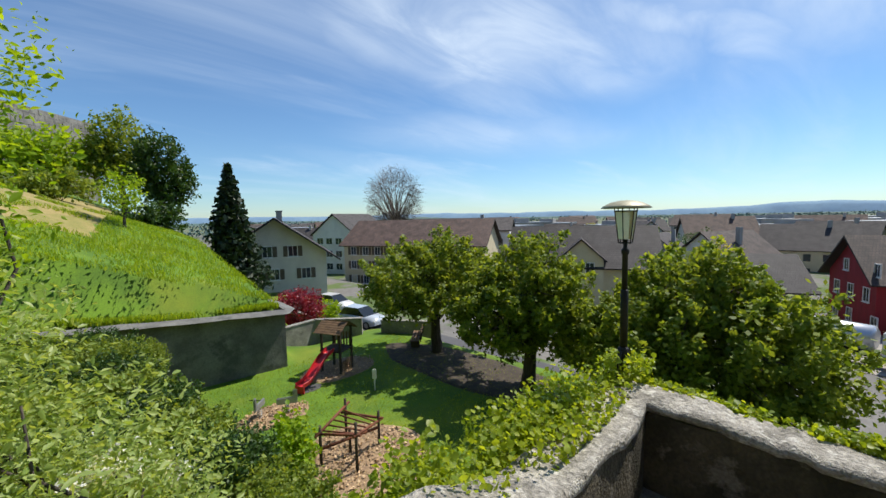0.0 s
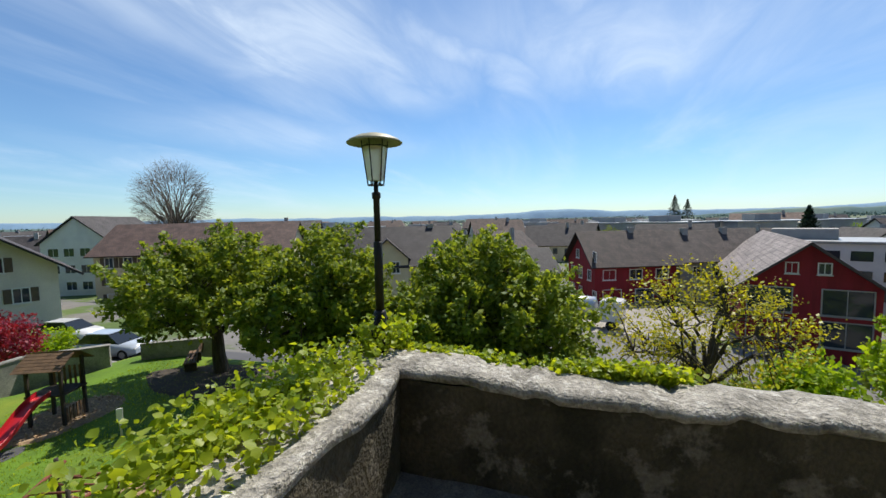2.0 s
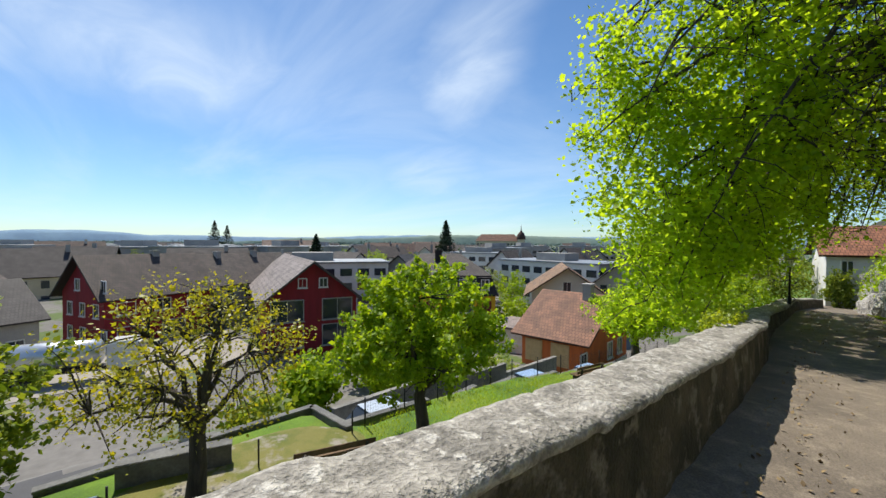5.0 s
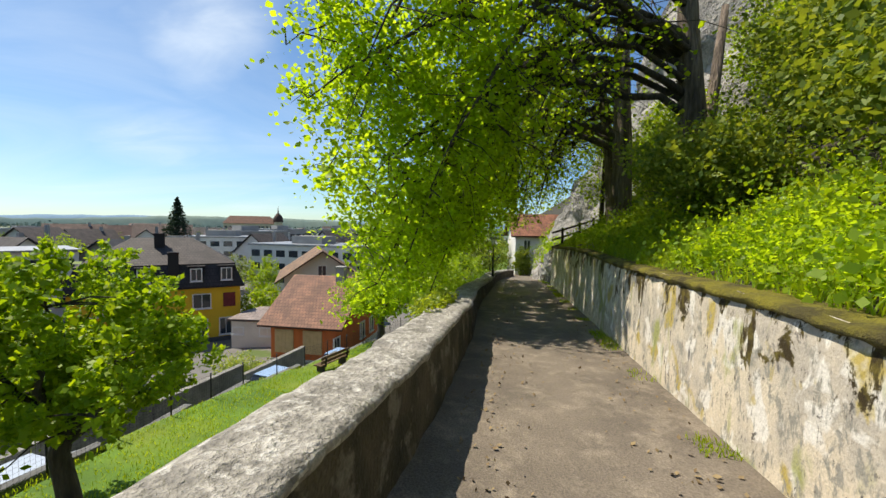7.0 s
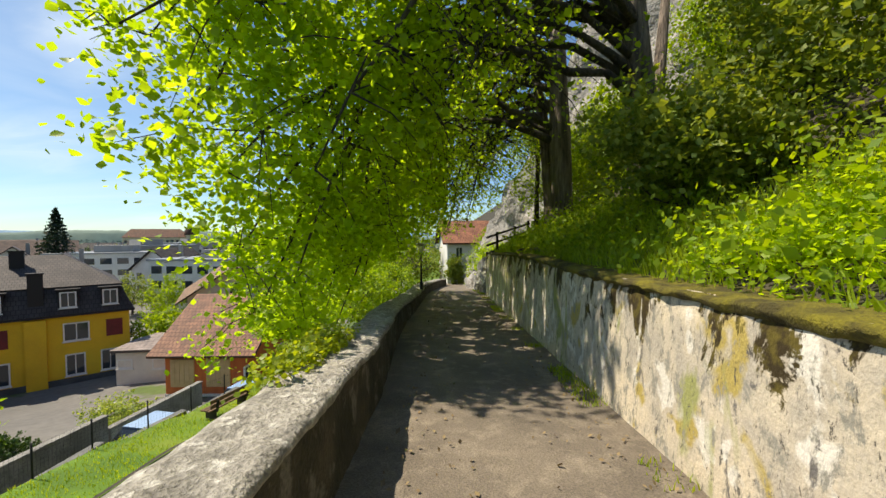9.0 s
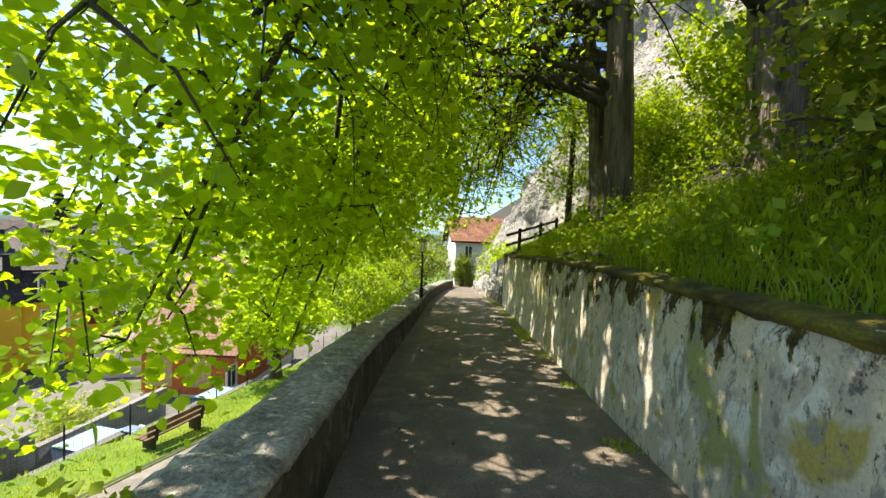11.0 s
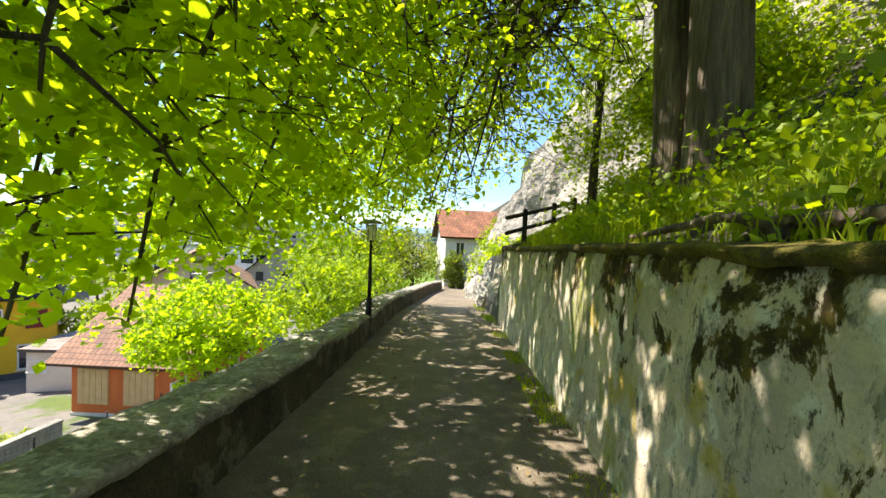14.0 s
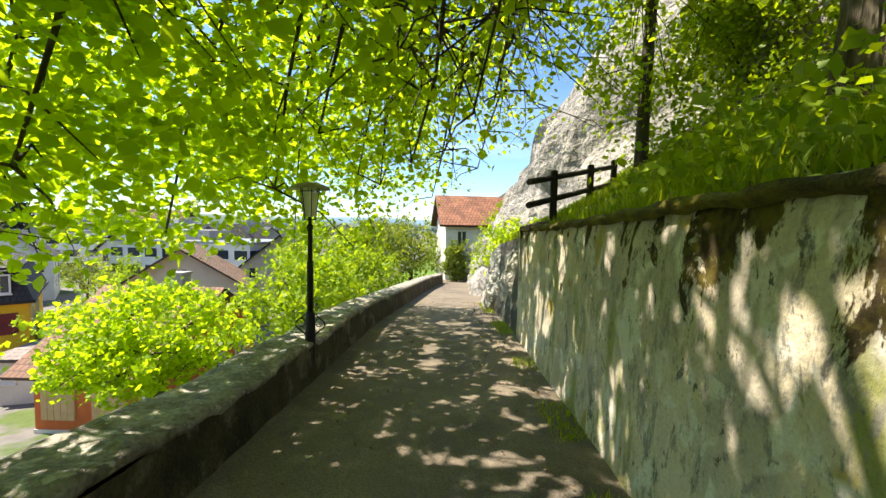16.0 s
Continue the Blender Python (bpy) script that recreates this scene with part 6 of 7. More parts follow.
# slide with its wooden tower
def slide_tower(at, rz):
    root = thing("slide_tower", at, rz, "wooden play tower with red slide and slatted roof", "playground slide")
    root.scale = (0.88, 0.88, 0.86)
    for x in (-0.55, 0.55):
        for y in (-0.5, 0.5):
            bm = bmesh.new(); box(bm, x - 0.05, x + 0.05, y - 0.05, y + 0.05, -0.1, 2.35, bevel=0.01)
            part("post", bm, M["dark_wood"], root)
    bm = bmesh.new(); box(bm, -0.62, 0.62, -0.58, 0.58, 1.15, 1.22)
    part("platform", bm, M["dark_wood"], root)
    for side in (-1, 1):
        for k in range(6):
            f = k / 6
            bm = bmesh.new()
            box(bm, -0.78, 0.78, -0.065, 0.065, 0, 0.025)
            b_ = part("roof_slat", bm, M["wood"], root)
            b_.matrix_basis = pose(0, side * (0.75 - 0.72 * f), 2.2 + 0.5 * f, side * -35, 0, 0)
    for k in range(6):
        bm = bmesh.new(); box(bm, -0.035, 0.035, -0.015, 0.015, 0, 0.75)
        part("rail_board", bm, M["wood"], root).matrix_basis = pose(-0.45 + 0.18 * k, 0.52, 1.22)
        bm = bmesh.new(); box(bm, -0.035, 0.035, -0.015, 0.015, 0, 0.55)
        part("rail_board", bm, M["wood"], root).matrix_basis = pose(0.57, -0.4 + 0.16 * k, 0.1, 0, 0, 90)
    bm = bmesh.new()
    n = 14
    prof = [(-0.24, 0.16), (-0.22, 0.18), (-0.2, 0.02), (0.2, 0.02), (0.22, 0.18), (0.24, 0.16), (0.21, -0.02), (-0.21, -0.02)]
    rings = []
    for k in range(n + 1):
        f = k / n
        y = -0.55 - 2.35 * f
        z = 1.22 - 1.0 * f + 0.10 * math.sin(f * math.pi * 2) + (0.08 * max(0, f - 0.8) / 0.2)
        rings.append([bm.verts.new((x, y, z + dz)) for x, dz in prof])
    for a, b in zip(rings, rings[1:]):
        for j in range(len(prof)):
            bm.faces.new((a[j], b[j], b[(j + 1) % 8], a[(j + 1) % 8]))
    bm.faces.new(rings[0]); bm.faces.new(rings[-1][::-1])
    box(bm, -0.24, 0.24, -2.92, -2.86, 0, 0.35)
    part("slide", bm, M["red_plastic"], root, "glossy red plastic slide")
    return root


slide_tower((-6.75, -19.5, -4.0), 112)


def climbing_frame(at, rz):
    root = thing("climbing_frame", at, rz, "red-brown wooden climbing frame with rails", "climbing frame")
    root.scale = (0.75, 0.75, 0.85)
    for x, y, h in ((-0.9, -0.7, 1.5), (0.9, -0.7, 1.3), (-0.9, 0.8, 1.2), (0.9, 0.8, 1.6), (0, 0, 0.9)):
        bm = bmesh.new(); tube(bm, [(x, y, -0.2), (x, y, h)], [0.055, 0.055], 8)
        part("post", bm, M["dark_wood"], root)
    for a, b in (((-1.2, -0.7, 1.25), (1.2, -0.7, 1.05)), ((-0.9, -0.9, 0.95), (-0.9, 1.0, 0.95)), ((0.9, -0.9, 1.0), (0.9, 1.0, 1.2)), ((-1.1, 0.8, 0.8), (1.1, 0.8, 1.2)), ((-0.9, 0.8, 0.6), (0.9, -0.7, 0.5))):
        bm = bmesh.new(); tube(bm, [a, b], [0.05, 0.05], 8)
        part("rail", bm, M["red_wood"], root)
    for k in range(5):
        x = -0.7 + 0.35 * k
        bm = bmesh.new(); tube(bm, [(x, -0.7, 1.16 - 0.03 * k), (x, 0.8, 0.88 + 0.06 * k)], [0.03, 0.03], 6)
        part("rung", bm, M["red_wood"], root)
    return root


climbing_frame((-3.3, -13.6, -3.95), 25)


def spring_rider(at, rz, label):
    root = thing("spring_rider", at, rz, label, "spring rider", "spring riders")
    bm = bmesh.new()
    tube(bm, [(0.07 * math.cos(a), 0.07 * math.sin(a), 0.011 * a) for a in np.linspace(0, 26, 60)], [0.012] * 60, 5)
    part("spring", bm, M["metal_grey"], root)
    bm = bmesh.new(); box(bm, -0.35, 0.35, -0.04, 0.04, 0.3, 0.55, bevel=0.03); box(bm, 0.2, 0.36, -0.035, 0.035, 0.5, 0.8, bevel=0.03)
    part("body", bm, M["metal_grey"], root)
    bm = bmesh.new(); tube(bm, [(0.25, -0.2, 0.72), (0.25, 0.2, 0.72)], [0.015, 0.015], 6)
    part("handlebar", bm, M["iron"], root)


spring_rider((-2.5, -17.8, -3.95), 40, "small grey spring rider on the chip bed")
spring_rider((-3.3, -17.4, -3.95), 150, "small grey spring rider facing away on the chip bed")
bm = bmesh.new(); box(bm, -0.08, 0.08, -0.02, 0.02, 0.45, 0.85, bevel=0.01); tube(bm, [(0, 0.03, -0.1), (0, 0.03, 0.8)], [0.03, 0.03], 8)
solid("sign_post", bm, M["frame_white"], "small pale sign on a post in the lawn", "sign", at=(-6.5, -16.5, -4.0), rz=130)


def bench(at, rz, label):
    root = thing("bench", at, rz, label, "bench", "park benches")
    for x in (-0.75, 0.75):
        bm = bmesh.new()
        box(bm, x - 0.04, x + 0.04, -0.22, 0.24, -0.05, 0.40, bevel=0.01)
        box(bm, x - 0.035, x + 0.035, 0.2, 0.27, 0.38, 0.85, pose(0, 0, 0, -8, 0, 0), bevel=0.01)
        part("leg", bm, M["dark_wood"], root)
    for k in range(3):
        bm = bmesh.new(); box(bm, -1.0, 1.0, -0.24 + 0.16 * k, -0.11 + 0.16 * k, 0.40, 0.445, bevel=0.008)
        part("seat_plank", bm, M["wood"], root)
    for k in range(2):
        bm = bmesh.new(); box(bm, -1.0, 1.0, 0.24, 0.28, 0.52 + 0.18 * k, 0.66 + 0.18 * k, bevel=0.008)
        part("back_plank", bm, M["wood"], root)
    return root


bench((-8.2, 16.9, lawn_z(16.9)), 255, "brown wooden bench on the grass strip")
bench((-8.45, 2.75, -4.03), 250, "brown wooden bench below the terrace wall")
bench((-11.7, -19.4, -4.02), 40, "wooden bench beside the maple")


# wire fence along the grass strip
fence = thing("fence", (0, 0, 0), 0, "low wire mesh fence on thin dark posts along the street", "fence")
fy = np.arange(4.8, 34, 1.75)
for y in fy:
    bm = bmesh.new(); tube(bm, [(fence_x(y) + 0.12, y, lawn_z(y) - 0.1), (fence_x(y) + 0.12, y, lawn_z(y) + 0.95)], [0.025, 0.025], 6)
    part("post", bm, M["iron"], fence)
bm = bmesh.new()
for a, b in zip(fy, fy[1:]):
    for k in range(8):
        z = 0.08 + 0.11 * k
        tube(bm, [(fence_x(a) + 0.12, a, lawn_z(a) + z), (fence_x(b) + 0.12, b, lawn_z(b) + z)], [0.0028, 0.0028], 3)
    for k in range(16):
        y = a + (b - a) * k / 16
        tube(bm, [(fence_x(y) + 0.12, y, lawn_z(y) + 0.08), (fence_x(y) + 0.12, y, lawn_z(y) + 0.88)], [0.0028, 0.0028], 3)
tagged(part("wire_mesh", bm, M["iron"], fence), kind="stuff")
for k, (px_, py_) in enumerate(((-10.1, 1.5), (-10.3, -1.5), (-9.9, 4.2))):
    bm = bmesh.new(); tube(bm, [(0, 0, -0.1), (0, 0, 0.75)], [0.025, 0.025], 6)
    solid("post", bm, M["iron"], "thin dark iron post in the gravel", "post", "iron posts", at=(px_, py_, -4.05))
bm = bmesh.new(); box(bm, -0.14, 0.14, -0.14, 0.14, -0.3, 1.5, bevel=0.02); box(bm, -0.2, 0.2, -0.2, 0.2, 1.5, 1.6, bevel=0.02)
solid("gate_pillar", bm, M["frame_white"], "white plastered gate pillar", "pillar", at=(-16.9, 1.3, -5.9))


def car(at, rz, body, label):
    root = thing("car", at, rz, label, "car", "parked cars")
    sec = [(-2.05, 0.35, 0.62, 0.70), (-1.95, 0.25, 0.80, 0.80), (-1.2, 0.22, 0.92, 0.86), (0.8, 0.22, 0.95, 0.87), (1.7, 0.24, 0.82, 0.82), (2.05, 0.35, 0.60, 0.68)]
    bm = bmesh.new()
    rings = []
    for x, lo, hi, hw in sec:
        rings.append([bm.verts.new(v) for v in ((x, -hw, lo), (x, hw, lo), (x, hw + 0.02, (lo + hi) / 2), (x, hw - 0.06, hi), (x, -hw + 0.06, hi), (x, -hw - 0.02, (lo + hi) / 2))])
    for a, b in zip(rings, rings[1:]):
        for j in range(6):
            bm.faces.new((a[j], b[j], b[(j + 1) % 6], a[(j + 1) % 6])).smooth = True
    bm.faces.new(rings[0]); bm.faces.new(rings[-1][::-1])
    bmesh.ops.recalc_face_normals(bm, faces=bm.faces)
    part("body", bm, M[body], root)
    bm = bmesh.new()
    lo = [bm.verts.new(v) for v in ((-1.75, -0.74, 0.9), (1.05, -0.78, 0.92), (1.05, 0.78, 0.92), (-1.75, 0.74, 0.9))]
    hi = [bm.verts.new(v) for v in ((-1.25, -0.58, 1.42), (0.25, -0.6, 1.45), (0.25, 0.6, 1.45), (-1.25, 0.58, 1.42))]
    for k in range(4):
        bm.faces.new((lo[k], lo[(k + 1) % 4], hi[(k + 1) % 4], hi[k]))
    bm.faces.new(hi)
    part("cabin_glass", bm, M["car_glass"], root, "dark car windows")
    bm = bmesh.new(); box(bm, -1.28, 0.28, -0.6, 0.6, 1.43, 1.49, bevel=0.03)
    part("roof", bm, M[body], root)
    for x in (-1.3, 1.3):
        for y in (-0.78, 0.78):
            bm = bmesh.new(); tube(bm, [(x, y - 0.1, 0.31), (x, y + 0.1, 0.31)], [0.31, 0.31], 16)
            wheel = part("wheel", bm, M["tyre"], root)
            bm = bmesh.new(); tube(bm, [(x, y - 0.105, 0.31), (x, y + 0.105, 0.31)], [0.19, 0.19], 12)
            part("rim", bm, M["metal_grey"], wheel)
    for y in (-0.6, 0.6):
        bm = bmesh.new(); box(bm, 1.93, 2.02, y - 0.14, y + 0.14, 0.58, 0.70, bevel=0.02)
        part("headlight", bm, M["frame_white"], root)
    return root


for cx, cy, rz, body, lab in ((-12.3, 18.9, 79, "car_blue", "pale blue car parked behind the wire fence"), (-11.2, 24.6, 79, "car_blue", "light blue car parked by the orange cottage"), (-12.6, 7.8, 84, "car_silver", "silver car parked at the street edge"),
                              (-15.6, -29.7, 100, "car_silver", "silver-blue car on the street beyond the playground"), (-17.2, -36.0, 100, "car_white", "white car parked by the white house")):
    car((cx, cy, ground_z(cx, cy)), rz, body, lab)
car((-8.1, -2.2, -4.05), 70, "car_blue", "blue car parked below the terrace wall")

# purple street railing by the gate
railing = thing("railing", (-13.9, -23.4, -4.6), 118, "low purple-grey railing beside the street", "railing")
M["purple"] = mat("purple_paint", (0.22, 0.13, 0.30), (0.17, 0.1, 0.24), 0.6, 3, 20, 0.1, 0.15)
for k in range(11):
    bm = bmesh.new(); box(bm, -0.025, 0.025, -0.025, 0.025, -0.4, 0.75)
    part("bar", bm, M["purple"], railing).matrix_basis = pose(k * 0.22, 0, 0)
bm = bmesh.new(); box(bm, -0.1, 2.3, -0.04, 0.04, 0.7, 0.78)
part("top_rail", bm, M["purple"], railing)

# planting round the playground
tree("tree", (-9.8, -28.6, -4.8), (0, 0, 0.9), 0.12, [((0, 0, 1.7), (1.6, 1.6, 1.2)), ((0.5, 0.4, 2.1), (1.1, 1.1, 0.9))], "leaf_maroon", 0.12, 220, 34, 0.22, "round maroon-leaved ornamental maple", 201, limbs=6, twigs=30)
shrub((-12.9, -30.4, -5.2), [((0, 0, 0.9), (1.1, 1.1, 1.0))], "leaf_bright", 0.12, 130, 34, 0.2, "rounded green bush by the street", 202)


def conifer(at, h, r, label, seed, n=5200, group=""):
    g = np.random.default_rng(seed)
    root = thing("tree", at, 0, label, "conifer", group)
    bm = bmesh.new(); tube(bm, [(0, 0, -0.3), (0, 0, h * 0.5), (0, 0, h * 0.97)], [0.03 * h * 0.6, 0.02 * h * 0.5, 0.02], 8)
    part("trunk", bm, M["bark"], root)
    f = g.random(n) ** 0.75
    z = h * (0.08 + 0.92 * (1 - f))
    tier = 0.6 + 0.55 * np.abs(np.sin(z * 2 * math.pi / (h * 0.085)))
    rad = r * (0.04 + f) * tier * g.random(n) ** 0.35 * g.uniform(0.75, 1.15, n)
    a = g.uniform(0, 2 * np.pi, n)
    pts = np.stack([rad * np.cos(a), rad * np.sin(a), z - 0.18 * rad], 1)
    ob = new("crown", small_leaf_mesh("crown", pts, 0.05 * h ** 0.5 * 2.6, M["needle"], g, flat=1.0)); ob.parent = root
    return root


conifer((-12.2, -46.0, -4.5), 13.0, 3.4, "dark tall spruce beside the white house", 301, 7000)
# trees and walls on the hill above the mound
tree("tree", (-5.2, -53.5, ground_z(-5.2, -53.5)), (0, 0, 3), 0.3, [((0, 0, 6.6), (2.2, 2.2, 3.0)), ((0.8, 0, 4.6), (2.2, 2.2, 2.4))], "leaf_mid", 0.24, 330, 34, 0.38, "leafy tree on the hill beside the ruin", 311)
g_ = ground_z(-7.0, -47.5)
tree("tree", (-7.0, -47.5, g_), (0, 0, 5.0 - g_), 0.3, [((0, 0, 7.6 - g_), (2.1, 2.1, 3.0)), ((-0.6, 0, 6.4 - g_), (2.0, 2.0, 2.2))], "leaf_dark", 0.24, 330, 34, 0.38, "dark green tree on the hillside", 312)
tree("tree", (-7.6, -46, ground_z(-7.6, -46)), (0, 0, 1.5), 0.2, [((0, 0, 2.6), (1.6, 1.6, 2.2))], "leaf_bright", 0.22, 160, 30, 0.36, "yellow-green young tree on the slope", 313)
g_ = ground_z(-0.3, -54)
tree("tree", (-0.3, -54, g_), (0, 0, 2), 0.25, [((0, 0, 9.0 - g_), (3.4, 2.6, 2.0)), ((1.5, 0, 8.0 - g_), (3.2, 2.6, 2.0))], "leaf_bright", 0.26, 300, 34, 0.42, "bright green tree below the ruin wall", 314)
tree("tree", (-1.4, -31, ground_z(-1.4, -31)), (0, 0, 1.3), 0.07, [((0, 0, 1.9), (0.8, 0.8, 1.0))], "leaf_bright", 0.14, 60, 22, 0.26, "slim sapling on the mound", 315, limbs=5, twigs=16)
shrub((0.5, -40, ground_z(0.5, -40)), [((0, 0, 0.8), (2.4, 1.2, 1.0))], "leaf_mid", 0.2, 120, 30, 0.3, "bush on the mound", 316)
shrub((-4.4, -38.5, ground_z(-4.4, -38.5)), [((0, 0, 0.6), (2.0, 1.2, 0.9))], "leaf_dark", 0.2, 110, 30, 0.3, "dark bush on the mound edge", 317)
ruin = thing("ruin_wall", (1.3, -63.7, 9.6), 42, "tall ruined castle wall of grey stone blocks", "wall", kind="structure")
rr_ = np.random.default_rng(77)
for row in range(9):
    xx = -9.0 + rr_.uniform(0, 0.6)
    while xx < 6.0:
        bw = rr_.uniform(0.8, 1.5)
        bm = bmesh.new(); box(bm, xx, xx + bw - 0.05, -0.45 - rr_.uniform(0, 0.06), 0.45, row * 0.62 + 0.0, row * 0.62 + 0.59)
        part("stone_block", bm, M["stone"], ruin)
        xx += bw
bm = bmesh.new(); box(bm, -9.0, 6.4, -0.40, 0.42, -6, 5.55)
part("core", bm, M["stone"], ruin)


# ---- the town ----
TOWN = np.random.default_rng(404)


def far_house(w, d, eave, rise, ridge, wall, roof, floors, cols, label, category="house", flat=False):
    """A plainer house for the distance, with a pane for every window."""
    root = thing("house", (0, 0, 0), 0, label, category, "town houses")
    bm = bmesh.new()
    if flat:
        box(bm, -w / 2, w / 2, -d / 2, d / 2, -2, eave)
        part("wall", bm, M[wall], root)
        bm = bmesh.new(); box(bm, -w / 2 - 0.3, w / 2 + 0.3, -d / 2 - 0.3, d / 2 + 0.3, eave, eave + 0.35)
        part("roof", bm, M["metal_grey"], root)
        bm = bmesh.new(); box(bm, -w * 0.2, w * 0.1, -d * 0.2, d * 0.2, eave + 0.35, eave + 2.0)
        part("roof_box", bm, M["grey_wall"], root)
    else:
        if ridge == "x":
            prof = [(-d / 2, -2), (d / 2, -2), (d / 2, eave), (0, eave + rise), (-d / 2, eave)]
            ends = [[bm.verts.new((x, y, z)) for y, z in prof] for x in (-w / 2, w / 2)]
        else:
            prof = [(-w / 2, -2), (w / 2, -2), (w / 2, eave), (0, eave + rise), (-w / 2, eave)]
            ends = [[bm.verts.new((x, y, z)) for x, z in prof] for y in (-d / 2, d / 2)]
        bm.faces.new(ends[0]); bm.faces.new(ends[1][::-1])
        for i in range(5):
            bm.faces.new((ends[0][(i + 1) % 5], ends[0][i], ends[1][i], ends[1][(i + 1) % 5]))
        bmesh.ops.recalc_face_normals(bm, faces=bm.faces)
        part("wall", bm, M[wall], root)
        bm = gable_roof(w, d, eave, rise, 0.6, ridge, 0.2)
        bmesh.ops.translate(bm, verts=bm.verts, vec=(0, -d / 2, 0))
        part("roof", bm, M[roof], root)
        bm = bmesh.new(); box(bm, w * 0.2, w * 0.2 + 0.7, -0.9, -0.2, eave, eave + rise + 0.9)
        part("chimney", bm, M["grey_wall"], root)
    pane = bmesh.new(); box(pane, -0.55 if not flat else -1.1, 0.55 if not flat else 1.1, -0.04, 0.02, 0, 1.4)
    me = mesh_of(pane, "window", M["glass"])
    for f in range(floors):
        for c in range(cols):
            x = -w / 2 + w * (c + 0.5) / cols
            o = new("window", me); o.parent = root; o.matrix_basis = pose(x, -d / 2 - 0.003, 0.9 + 2.75 * f)
        for c in range(max(2, cols - 2)):
            y = -d / 2 + d * (c + 0.5) / max(2, cols - 2)
            o = new("window", me); o.parent = root; o.matrix_basis = pose(w / 2 + 0.003, y, 0.9 + 2.75 * f, 0, 0, 90)
    return root


PROTO = [far_house(12, 10, 5.6, 4.0, "x", "white_wall", "roof_brown", 2, 4, "off-white house with brown tiled roof"),
         far_house(14, 11, 6.0, 4.6, "x", "cream_wall", "roof_dark", 2, 5, "cream house with dark tiled roof"),
         far_house(10, 12, 6.0, 4.2, "y", "bright_wall", "roof_brown", 2, 3, "white gabled house with brown roof"),
         far_house(18, 11, 8.4, 3.6, "x", "grey_wall", "roof_rust", 3, 6, "grey apartment house with rust-brown roof"),
         far_house(11, 10, 5.2, 4.6, "y", "grey_wall", "roof_dark", 2, 3, "grey gabled house with dark roof"),
         far_house(26, 13, 8.8, 0, "x", "bright_wall", "roof_grey", 3, 8, "white flat-roofed apartment block", "building", True),
         far_house(20, 14, 10.0, 0, "x", "grey_wall", "roof_grey", 3, 6, "grey flat-roofed office block", "building", True),
         far_house(16, 12, 6.2, 5.2, "x", "white_wall", "roof_rust", 2, 5, "pale house with rust-red tiled roof")]
taken = [(-64, -58, 12), (-48, -6, 8), (-18, -50, 14), (-44, -52, 20), (-48, -80, 14), (-42, -21, 14), (-56, 7, 12), (-60, 19, 11), (-45, 20, 18), (-29, 33, 10), (-15, 30, 9), (-31, 52, 12), (-22, 31, 6), (-46, 0, 11)]
spots = []
for ring, count in ((84, 20), (104, 30), (130, 34), (165, 36), (210, 36), (270, 34)):
    for k in range(count):
        b = radians(8 + 152 * (k + TOWN.uniform(0.1, 0.9)) / count)
        r = ring * TOWN.uniform(0.9, 1.1)
        x, y = -r * math.sin(b), -6 + r * math.cos(b)
        if all(math.hypot(x - a, y - c) > q + 8 for a, c, q in taken) and fence_x(y) - x > 18 and x < -14:
            spots.append((x, y, r))
            taken.append((x, y, 7))
order = {id(p): False for p in PROTO}
for k, (x, y, r) in enumerate(spots):
    flat_ok = r > 120
    i = int(TOWN.choice([5, 6])) if r > 115 and 52 < math.degrees(math.atan2(-x, y + 6)) < 92 and k % 2 else int(TOWN.integers(0, 8)) if flat_ok else int(TOWN.choice([2, 2, 2, 0, 4, 5, 4, 1]))
    p = PROTO[i]
    face = math.degrees(math.atan2(y + 3, x)) + 90 + TOWN.choice([0, 0, 15, -35, 30, -15])
    m = pose(x, y, -10.6 + (0.7 if r > 120 else 0) - TOWN.uniform(0, 0.8), 0, 0, face + 180)
    if not order[id(p)]:
        p.matrix_basis = m
        order[id(p)] = True
    else:
        copy_thing(p, m)

# the yellow-ended apartment house with stacked balconies
block = far_house(22, 12, 9.6, 2.4, "x", "bright_wall", "roof_brown", 3, 6, "white apartment house with yellow gable end and balconies", "building")
block.matrix_basis = pose(-66, -60, -9.6, 0, 0, 118)
bm = bmesh.new(); box(bm, -11.35, -11.0, -5.6, 5.6, 0, 9.5); part("gable_panel", bm, M["yellow_wall"], block, "yellow plastered end wall")
for k in range(3):
    bm = bmesh.new(); box(bm, -9.5, 9.5, -7.4, -6.0, 2.3 + 2.75 * k, 2.5 + 2.75 * k); box(bm, -9.5, 9.5, -7.4, -7.25, 2.5 + 2.75 * k, 3.4 + 2.75 * k)
    part("balcony", bm, M["grey_wall"], block)

house("grey house with a large dark tiled roof", (-46.4, -9.5), (-49.2, -2.6), -9.2, 9, 4.2, 3.0, "x", "grey_wall", "roof_dark", over=0.6, front=rowwin([-2.2, 0, 2.2], [1.2], 1.0, 1.2))
strip("paving", np.arange(-6, 14, 1.0), lambda y: (-52, -38), lambda x, y: ground_z(x, y) + 0.05, M["pale_paving"], 6, "pale concrete yard in front of the red house", "paving")

